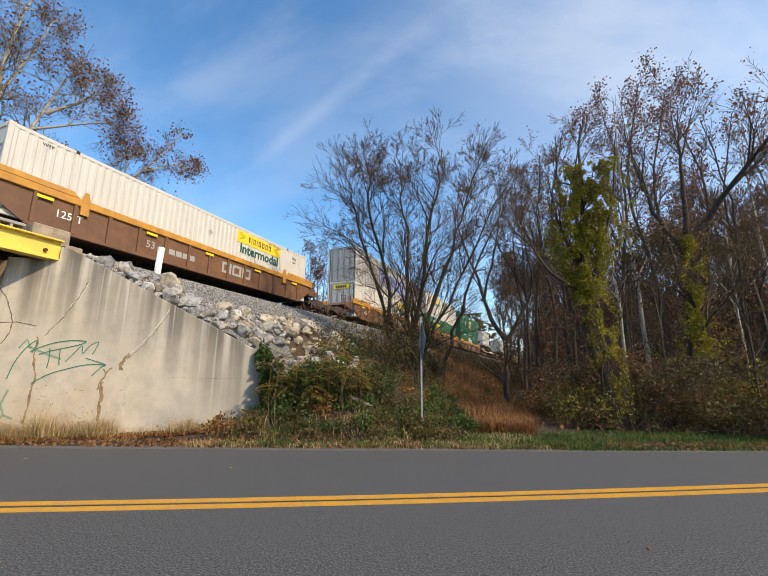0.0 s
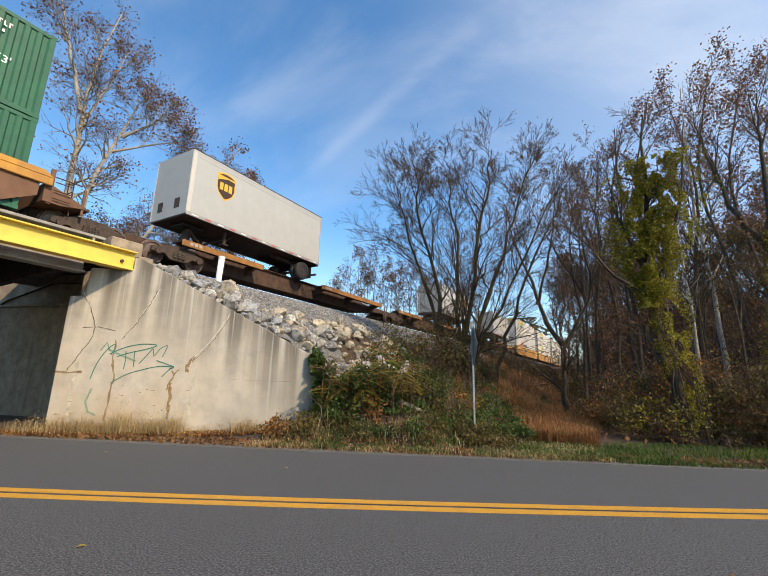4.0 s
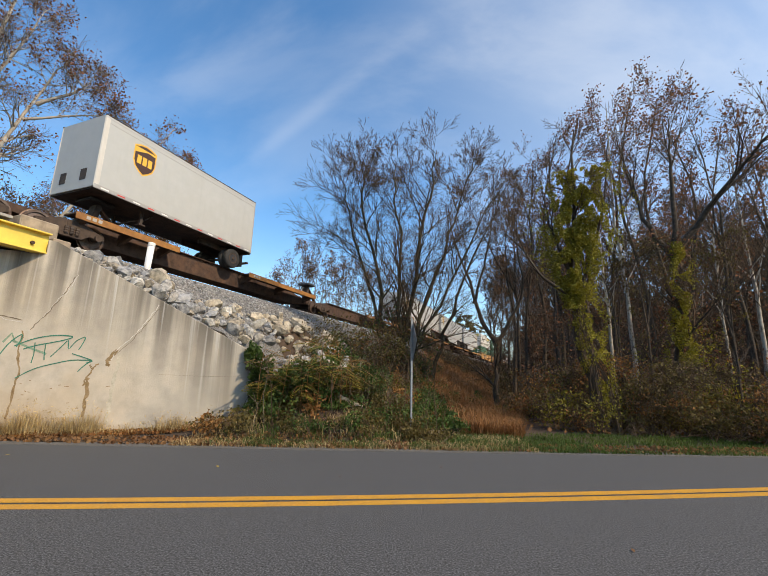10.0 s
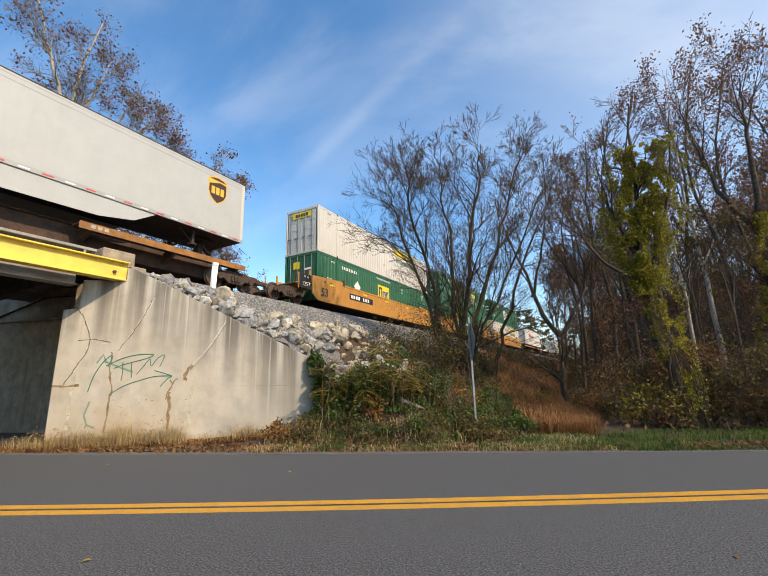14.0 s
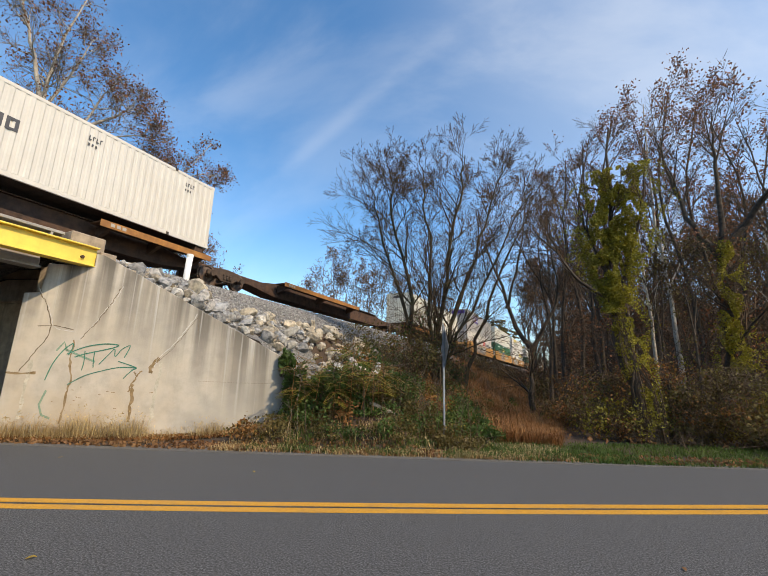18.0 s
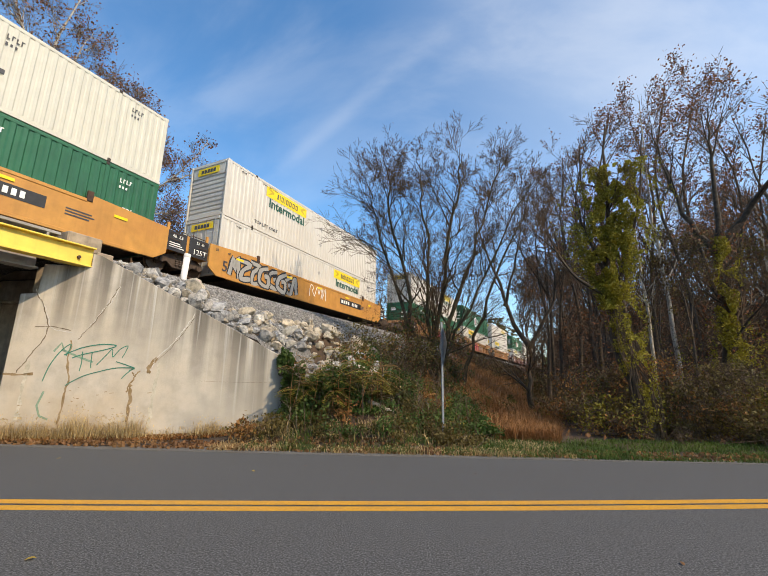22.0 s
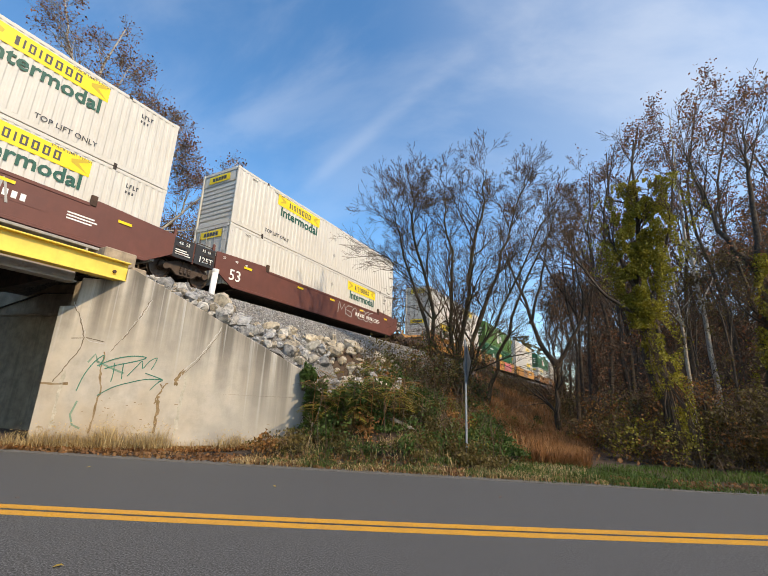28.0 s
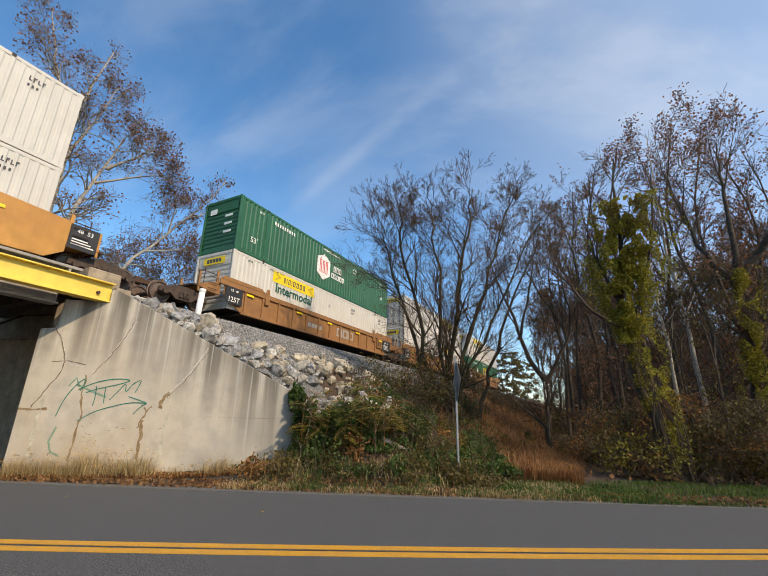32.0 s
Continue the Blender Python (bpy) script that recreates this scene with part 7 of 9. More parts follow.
def leaf_cloud(r, centre, radii, n_, hollow=0.35):
    """Points in an uneven clump."""
    d = r.normal(size=(n_, 3))
    d /= np.linalg.norm(d, axis=1, keepdims=True)
    k = hollow + (1 - hollow) * r.uniform(0, 1, n_) ** 0.6
    k = k * (0.8 + 0.35 * np.sin(d[:, 0] * 5 + centre[0]) * np.cos(d[:, 1] * 4 + centre[2]))
    return np.asarray(centre) + d * np.asarray(radii) * k[:, None]


def vines():
    r = np.random.default_rng(70)
    cs = []
    for az, el, rad, n_ in ((21.2, 2, 0.25, 200), (20.9, 4.5, 0.3, 300), (20.7, 7, 0.34, 420), (20.6, 9.5, 0.4, 520), (20.7, 12, 0.45, 600)):
        cs.append(leaf_cloud(r, aim(az, el, RV - 0.1), (rad, rad, rad * 1.5), n_, 0.05))
    got = []
    while len(got) < 40000:
        el = r.uniform(9, 26.5)
        wide = float(np.interp(el, (9, 12, 15, 18, 22, 26), (0.5, 0.9, 1.7, 2.3, 2.5, 2.2)))
        az = r.normal(float(np.interp(el, (9, 14, 20, 26), (20.6, 20.6, 21.3, 22.4))), wide)
        if noise.noise((az * 0.8, el * 0.45, 2)) + 0.5 * noise.noise((az * 2.1, el * 1.2, 5)) < -0.30 + 0.04 * max(0.0, el - 19) + 0.09 * max(0.0, abs(az - 21.3) - 2.6):
            continue
        got.append(aim(az, el, RV + 0.35 * noise.noise((az * 0.7, el * 0.5, 9)) + r.normal(0, 0.22)))
    cs.append(np.array(got))
    # a looser curtain on the low side of the trunk
    low_ = []
    while len(low_) < 3200:
        el = r.uniform(-4, 12)
        az = r.normal(23.0 - 0.08 * el, 0.75)
        if noise.noise((az * 0.9, el * 0.5, 12)) < -0.1:
            continue
        low_.append(aim(az, el, RV + r.normal(0, 0.35)))
    cs.append(np.array(low_))
    tagged(put("vine_leaves", leaves_mesh("vine_leaves", np.concatenate(cs), 0.046, M_LEAFVINE, 71), vine_tree, None, "yellow-green vine leaves"), "", "", "", "stuff")
    paths = []
    for i in range(14):
        az0, top_ = r.uniform(22.0, 24.5), r.uniform(8, 20)
        pts = [polar(az0, RV - 0.2, 0), aim(az0 - r.uniform(0.2, 0.9), 0, RV - 0.25), aim(21.6 + r.uniform(-0.8, 0.8), 4, RV - 0.3), aim(20.7 + r.uniform(-0.7, 0.9), 9, RV - 0.2), aim(20.5 + r.uniform(-1.2, 1.5), top_, RV - 0.2)]
        paths.append(stem_path(r, pts, r.uniform(0.015, 0.035)))
    put("vine_mass", tubes("vine_mass", paths, M_TWIG, 5), vine_tree)


vines()
# the second vine-clad tree, with a wide fork
RK = 19.2
tree(15, [
    ([polar(30.1, RK, 0), aim(30.6, 2, RK), aim(31.2, 8, RK), aim(31.5, 14.2, RK)], 0.24),
    ([aim(31.5, 14, RK), aim(29.4, 18, RK), aim(28.0, 24, RK), aim(27.0, 29, RK)], 0.15),
    ([aim(31.5, 14, RK), aim(34.0, 17.4, RK), aim(37.6, 21.5, RK - 0.5), aim(40.5, 24.5, RK - 1), aim(43, 26.5, RK - 1.2)], 0.16),
    ([aim(31.5, 14, RK), aim(32.2, 21, RK), aim(32.4, 26, RK), aim(32.8, 29.5, RK)], 0.13),
], dict(HABIT, kids=(7, 6, 4)), 13, 3.4, M_BARK, M_TWIG, "tall dark forked tree with ivy on its trunk", (M_LEAFBROWN, 0.08, 0.22, 3), 0.35)


def ivy():
    r = np.random.default_rng(75)
    cs = []
    while len(cs) < 11000:
        el = -4 + 20 * r.random() ** 1.3
        az = r.normal(31.0 + 0.08 * el, 0.55 + 0.07 * max(0.0, 8 - el))
        if noise.noise((az * 0.9, el * 0.5, 15)) > -0.12:
            cs.append(aim(az, el, RK - 0.2 + r.normal(0, 0.35)))
    tagged(put("ivy", leaves_mesh("ivy", cs, 0.052, M_LEAFVINE, 76)), "yellow-green ivy climbing a trunk", "ivy", "", "stuff")


ivy()

# the pale sycamores behind the track
RS = 23.5
tree(16, [
    ([polar(-52.8, RS, 3.5), aim(-53.6, 18, RS), aim(-53.8, 24, RS), aim(-53.8, 30, RS), aim(-53.2, 35, RS), aim(-52.0, 39, RS)], 0.22),
    ([aim(-53.9, 28, RS), aim(-56.0, 33, RS), aim(-57.6, 36.5, RS), aim(-59.0, 40, RS)], 0.12),
    ([polar(-52.3, RS, 3.5), aim(-51.9, 20, RS), aim(-50.4, 25.5, RS), aim(-48.8, 29.8, RS), aim(-47.6, 32.4, RS - 0.5)], 0.15),
    ([aim(-49.6, 27, RS), aim(-46.4, 29.5, RS - 0.4), aim(-45.6, 30.4, RS - 0.6), aim(-45.2, 31.0, RS - 0.8)], 0.09),
    ([aim(-50.4, 25, RS), aim(-46.8, 26.8, RS - 0.3), aim(-44.2, 27.8, RS - 0.5), aim(-43.0, 28.0, RS - 0.6)], 0.07),
    ([aim(-53.7, 27, RS), aim(-51.8, 32, RS), aim(-50.2, 36.5, RS)], 0.10),
], dict(HABIT, kids=(8, 6, 3), angle=(30, 62), lift=0.05, wob=0.17, thin=0.006, ratio=0.64), 18, 2.1, M_BARKPALE, M_TWIGPALE, "pale sycamore with brown autumn leaves behind the track", (M_LEAFBROWN, 0.085, 0.38, 2), 0.18)
RT = 24.8
tree(17, [
    ([polar(-48.0, RT, 3.3), aim(-46.0, 15, RT), aim(-43.0, 19.4, RT), aim(-40.2, 23.0, RT), aim(-37.6, 26.0, RT - 0.2), aim(-35.4, 29.4, RT - 0.4)], 0.12),
    ([aim(-41.4, 21.4, RT), aim(-41.2, 24.0, RT), aim(-40.8, 26.0, RT)], 0.06),
    ([aim(-39.2, 23.8, RT), aim(-36.6, 25.2, RT), aim(-34.0, 25.6, RT)], 0.06),
    ([aim(-43.4, 18.8, RT), aim(-40.0, 19.6, RT), aim(-36.5, 20.6, RT)], 0.06),
], dict(HABIT, kids=(8, 7, 4), angle=(30, 60), lift=0.04, wob=0.17, ratio=0.62), 14, 1.6, M_BARKPALE, M_TWIGPALE, "small leaning tree with brown leaves behind the track", (M_LEAFBROWN, 0.085, 0.36, 2), 0.2)
for k_, (az_, r_, h_) in enumerate(((-50.0, 30.0, 9.0), (-44.0, 28.0, 8.6), (-40.0, 29.0, 8.4), (-57.0, 29.0, 9.0), (-36.0, 32.0, 7.6), (-47.0, 28.0, 8.4))):
    tree(30 + k_, [([polar(az_ + a_, r_, 1.5), polar(az_ + a_ * 1.6, r_, 1.5 + h_ * 0.5), polar(az_ + a_ * 2.2, r_, 1.5 + h_)], 0.06) for a_ in (-1.2, 0.0, 1.2, 2.2)],
         dict(HABIT, kids=(6, 5, 3), wob=0.15), 9, 2.2, M_TWIG, M_TWIG, "bare thicket tree with rust-red leaves behind the track", (M_LEAFRUST, 0.085, 0.5, 2), 0.2, "tree", 2, "thicket behind the track")
def brown_bush():
    """The round brown thicket behind the track."""
    r = np.random.default_rng(95)
    tw, lv = [], []
    for az, el, d, w, n_ in ((-47.5, 16, 30, 2.2, 420), (-45, 18.6, 30, 2.2, 460), (-42.3, 19.6, 29, 2.2, 480), (-39.5, 19.2, 29, 2.1, 480), (-36.8, 17.6, 29, 2.0, 440), (-34.6, 16.2, 29, 1.7, 320), (-42, 15.4, 29, 2.4, 560), (-38.0, 14.6, 29, 2.3, 520), (-33.6, 13.4, 30, 1.5, 260), (-50, 14.5, 30, 2.2, 420), (-46, 13, 29, 2.2, 460), (-54, 15, 30, 2.2, 420), (-58, 16, 30, 2.2, 420), (-62, 16, 30, 2.4, 420)):
        tw.append(leaf_cloud(r, aim(az, el, d), (w, w, w * 0.85), n_, 0.05))
        lv.append(leaf_cloud(r, aim(az, el, d), (w, w, w * 0.85), int(n_ * 1.9), 0.05))
    ob = empty("thicket", "round brown thicket behind the track", "thicket")
    tagged(put("twig_mass", leaves_mesh("twig_mass", np.concatenate(tw), 0.022, M_TWIG, 96, -0.8, 34), ob), "", "", "", "stuff")
    tagged(put("leaves", leaves_mesh("leaves", np.concatenate(lv), 0.075, M_LEAFRUST, 97), ob), "", "", "", "stuff")


brown_bush()
# low bushes between the track and the distance
for k_, (s_, d_, h_) in enumerate(((33.0, 22.5, 6.0), (40.0, 23.0, 6.5), (47.0, 22.5, 7.0), (56.0, 23.0, 7.5), (66.0, 23.5, 8.0))):
    q_ = place(s_, d_, 0)
    tree(40 + k_, [([np.array([q_.x + a_, q_.y, 1.5]), np.array([q_.x + a_ * 1.5, q_.y, 1.5 + h_ * 0.5]), np.array([q_.x + a_ * 2, q_.y + 0.5, 1.5 + h_ * 0.9])], 0.05) for a_ in (-0.8, 0.0, 0.9)],
         dict(HABIT, kids=(5, 4, 3), wob=0.15), 8, 1.8, M_TWIG, M_TWIG, "brown bush behind the track", (M_LEAFRUST, 0.09, 0.35, 2), 0.2, "shrub", 2, "bushes behind the track")


for k_, (az_, r_, el_) in enumerate(((-19.5, 38.0, 13.0), (-17.4, 40.0, 16.8), (-16.0, 42.0, 18.0), (-14.2, 41.0, 14.5), (-12.6, 43.0, 15.8), (-10.8, 42.0, 16.2), (-9.0, 45.0, 14.6), (-7.0, 48.0, 14.0), (-4.6, 50.0, 13.2), (-2.4, 56.0, 12.4), (0.2, 62.0, 11.6), (-22.0, 38.0, 11.5))):
    tree(60 + k_, [([polar(az_ + a_, r_, 1.0), polar(az_ + a_ * 1.5, r_, height_at(el_ * 0.6, r_)), polar(az_ + a_ * 2.2, r_, height_at(el_ - abs(a_) * 1.5, r_))], 0.08) for a_ in (-0.5, 0.1, 0.7)],
         dict(HABIT, kids=(6, 5, 3), wob=0.14, kink=0.6, thin=0.010, angle=(25, 55)), 10, 3.0, M_TWIGPALE, M_TWIG, "thin bare tree far behind the track", (M_LEAFRUST, 0.10, 0.22, 2), 0.3, "tree", 2, "distant trees behind the track")


# ---- the woods ----
def skyline(az):
    """Elevation of the canopy's top over a bearing, in degrees."""
    return float(np.interp(az, (9, 11, 14, 16, 20, 27, 30, 33, 37, 40, 47, 55, 76), (20, 28, 30.5, 32, 35.5, 36.5, 36, 34, 31.0, 28.5, 24, 22, 20)))


def wood_tree(seed, tall, bark, leaf, kids=(6, 5, 3), branches=15, thin=0.007):
    r = np.random.default_rng(seed)
    bend = r.normal(0, 0.35, (3, 2))
    g = [(0, 0, -0.2), (bend[0][0] * 0.4, bend[0][1] * 0.4, tall * 0.33), (bend[1][0], bend[1][1], tall * 0.66), (bend[2][0] * 1.6, bend[2][1] * 1.6, tall)]
    stems = [(g, tall * 0.0085 + 0.015)]
    if r.random() < 0.6:
        q = r.normal(0, 1.2, 2)
        stems.append(([(bend[1][0] * 0.7, bend[1][1] * 0.7, tall * 0.5), (q[0] * 0.7, q[1] * 0.7, tall * 0.7), (q[0] * 1.4, q[1] * 1.4, tall * 0.93)], tall * 0.006))
    return tree(seed, stems, dict(HABIT, kids=kids, angle=(22, 50), lift=0.08, thin=thin), branches, tall * 0.23, bark, M_TWIG,
                "slender bare woodland tree" if bark is not M_BARKPALE else "slender pale-barked woodland tree", leaf, 0.32, "tree", 2, "woodland trees")


KINDS = [wood_tree(101, 14.0, M_BARK, (M_LEAFBROWN, 0.075, 0.2, 3)), wood_tree(102, 16.0, M_BARK, None), wood_tree(103, 12.0, M_BARK, (M_LEAFRUST, 0.075, 0.2, 3)),
         wood_tree(104, 17.0, M_BARKPALE, None, (5, 4, 3), 12), wood_tree(105, 15.0, M_BARK, (M_LEAFBROWN, 0.072, 0.6, 4)), wood_tree(106, 10.0, M_BARK, (M_LEAFOLIVE, 0.08, 0.3, 3)),
         wood_tree(107, 14.0, M_BARK, (M_LEAFBROWN, 0.11, 0.3, 3), (4, 3, 2), 13, 0.014), wood_tree(108, 12.0, M_BARK, (M_LEAFRUST, 0.11, 0.25, 3), (4, 3, 2), 13, 0.013)]
TALL = [max(v.co.z for ch in ob.children for v in ch.data.vertices) for ob in KINDS]


def build_woods():
    r = random.Random(77)
    spots = []
    # first the ones that make the skyline: kind, bearing, distance, share of the skyline's height
    chosen = [(3, 26.2, 25.0, 0.93), (4, 28.4, 24.5, 1.0), (4, 24.6, 27.0, 0.98), (4, 32.6, 23.0, 0.98), (4, 21.6, 26.5, 1.0), (1, 18.6, 24.0, 0.95), (4, 18.4, 27.5, 1.0), (0, 16.2, 26.0, 1.0), (4, 14.4, 26.5, 0.98), (0, 12.6, 27.0, 0.95), (3, 24.0, 21.0, 0.7),
              (2, 13.2, 29.5, 0.9), (4, 30.6, 27.0, 0.97), (1, 35.4, 22.0, 0.97), (4, 37.0, 24.0, 0.97), (3, 37.9, 25.0, 0.9), (1, 39.0, 19.5, 0.9), (0, 41.2, 21.5, 0.95), (3, 42.6, 23.0, 0.9), (0, 45.0, 18.0, 0.9), (1, 48.0, 19.0, 0.95), (0, 51.5, 17.5, 0.9), (5, 28.3, 17.0, 0.55), (5, 25.2, 17.5, 0.5), (5, 35.5, 18.0, 0.55)]
    for k, az, d, sh in chosen:
        spots.append((k, az, d, sh))
    for _ in range(2600):
        if len(spots) >= 190:
            break
        d = 23 + 55 * r.random() ** 0.9
        az = r.uniform(9.8 + max(0, 27 - d) * 1.2, 74)
        p = polar(az, d)
        q = Vector(p).dot(ACROSS)
        if q > (8.5 if d > 27 else 3.2) or (d < 27 and az < 20):
            continue
        if any(abs(az - a) * d * 0.0175 < 0.7 and abs(d - e) < 1.6 for _, a, e, _ in spots):
            continue
        spots.append((r.choice((0, 1, 2, 3, 4, 5)) if d < 34 else r.choice((6, 7)), az, d, r.uniform(0.55, 0.97) if d < 34 else r.uniform(0.5, 0.85)))
    used = set()
    for k, az, d, sh in spots:
        p = polar(az, d)
        z = bank_z(p[0], p[1])
        sc = (height_at(skyline(az) * sh * 0.965, d) - z) / TALL[k]
        sc = min(sc, 1.25)
        m = Matrix.LocRotScale((p[0], p[1], z), Euler((0, 0, r.uniform(0, 6.28))), None)
        if k not in used:
            used.add(k)
            ob = KINDS[k]
            ob.matrix_world = m
        else:
            ob = copy_thing(KINDS[k], m)
        ob.scale = (sc, sc, sc)


build_woods()


def brush(name, spots, mat_leaf, size, label, seed, stems=True, kind=""):
    """A thicket: thin stems with small leaves. spots: (centre, radii, leaves)."""
    r = np.random.default_rng(seed)
    cs, paths = [], []
    for c, rad, n_ in spots:
        cs.append(leaf_cloud(r, c, rad, n_))
        if stems:
            for _ in range(max(3, n_ // 45)):
                a = np.array([c[0] + r.normal(0, rad[0] * 0.4), c[1] + r.normal(0, rad[1] * 0.4), max(0, c[2] - rad[2])])
                b = leaf_cloud(r, c, rad, 1)[0]
                m = (a + b) / 2 + r.normal(0, 0.12, 3)
                paths.append(([a, m, b], [0.012, 0.008, 0.004]))
    ob = empty(name, label, "shrub", "", kind)
    tagged(put("leaves", leaves_mesh("leaves", np.concatenate(cs), size, mat_leaf, seed), ob), "", "", "", "stuff")
    if paths:
        tagged(put("stem_mass", tubes("stem_mass", paths, M_TWIG, 3), ob), "", "", "", "stuff")
    return ob


def on_bank(x, y, up=0.0):
    return np.array([x, y, bank_z(x, y) + up])


# shrubs along the foot of the bank
brush("ivy_bush", [(on_bank(-4.3, 10.95, 0.75), (0.42, 0.35, 0.85), 1200), (on_bank(-4.0, 10.7, 0.4), (0.6, 0.45, 0.55), 1000), (on_bank(-4.55, 10.95, 1.5), (0.3, 0.3, 0.4), 450), (on_bank(-3.3, 11.0, 0.5), (0.6, 0.5, 0.5), 800)], M_LEAFGREENP, 0.085, "dark green ivy over the wall's end", 201)
brush("shrub", [(on_bank(-4.2, 12.6, 0.25), (0.5, 0.5, 0.35), 400), (on_bank(-3.6, 12.8, 0.25), (0.6, 0.5, 0.35), 450), (on_bank(-4.5, 12.1, 0.3), (0.4, 0.4, 0.4), 350), (on_bank(-3.9, 11.5, 0.3), (0.6, 0.5, 0.45), 700), (on_bank(-3.4, 12.0, 0.3), (0.7, 0.5, 0.4), 700), (on_bank(-3.9, 12.3, 0.3), (0.6, 0.5, 0.4), 500), (on_bank(-2.8, 12.2, 0.35), (0.7, 0.6, 0.45), 700), (on_bank(-4.3, 11.8, 0.4), (0.35, 0.4, 0.45), 400)], M_LEAFGREENP, 0.07, "green vines over the rocks beside the wall", 208)
brush("shrub", [(on_bank(-2.0, 13.6, 0.35), (0.7, 0.5, 0.42), 1300), (on_bank(-1.4, 13.9, 0.3), (0.4, 0.4, 0.3), 400)], M_LEAFGREENP, 0.065, "dense green ivy mound on the bank", 202)
brush("shrub", [(on_bank(0.5, 12.4, 0.45), (0.75, 0.7, 0.55), 1500), (on_bank(0.8, 11.8, 0.25), (0.8, 0.5, 0.3), 900), (on_bank(-0.2, 12.2, 0.35), (0.5, 0.5, 0.4), 700), (on_bank(0.3, 12.9, 0.9), (0.4, 0.4, 0.5), 450)], M_LEAFGREENP, 0.055, "low green honeysuckle shrub behind the sign", 203)
brush("shrub", [(on_bank(-1.7, 16.5, 1.3), (1.5, 0.9, 1.3), 900), (on_bank(-3.4, 15.5, 1.0), (1.3, 0.9, 0.9), 500), (on_bank(-0.6, 17.5, 1.5), (1.2, 0.9, 1.4), 700)], M_LEAFOLIVE, 0.06, "sparse olive-brown thicket on the bank", 204)
brush("shrub", [(on_bank(-3.2, 11.4, 0.35), (1.0, 0.5, 0.4), 600), (on_bank(-1.9, 11.6, 0.3), (1.0, 0.5, 0.4), 700), (on_bank(-0.9, 11.9, 0.35), (0.8, 0.5, 0.4), 500)], M_LEAFOLIVE, 0.055, "tangled olive weeds at the foot of the bank", 205)
brush("shrub", [(polar(19.8, 14.6, 0.8), (0.9, 0.6, 0.7), 170), (polar(17.2, 14.6, 0.55), (0.9, 0.5, 0.5), 130), (polar(22.6, 14.3, 0.6), (0.8, 0.5, 0.6), 140)], M_LEAFYELLOW, 0.06, "yellow-leaved sapling at the wood's edge", 206)
brush("shrub", [(polar(27.5, 15.8, 0.8), (1.5, 0.9, 0.9), 1300), (polar(33.0, 15.5, 0.7), (1.6, 0.9, 0.8), 1400), (polar(39.0, 15.5, 0.6), (1.6, 0.9, 0.7), 1000), (polar(45.5, 15.5, 0.7), (1.7, 0.9, 0.8), 1000), (polar(52, 15.0, 0.7), (1.7, 0.9, 0.8), 900), (polar(15.5, 17.5, 0.6), (1.4, 0.9, 0.7), 700)],
      M_LEAFOLIVE, 0.06, "brown-green tangled undergrowth at the wood's edge", 207)


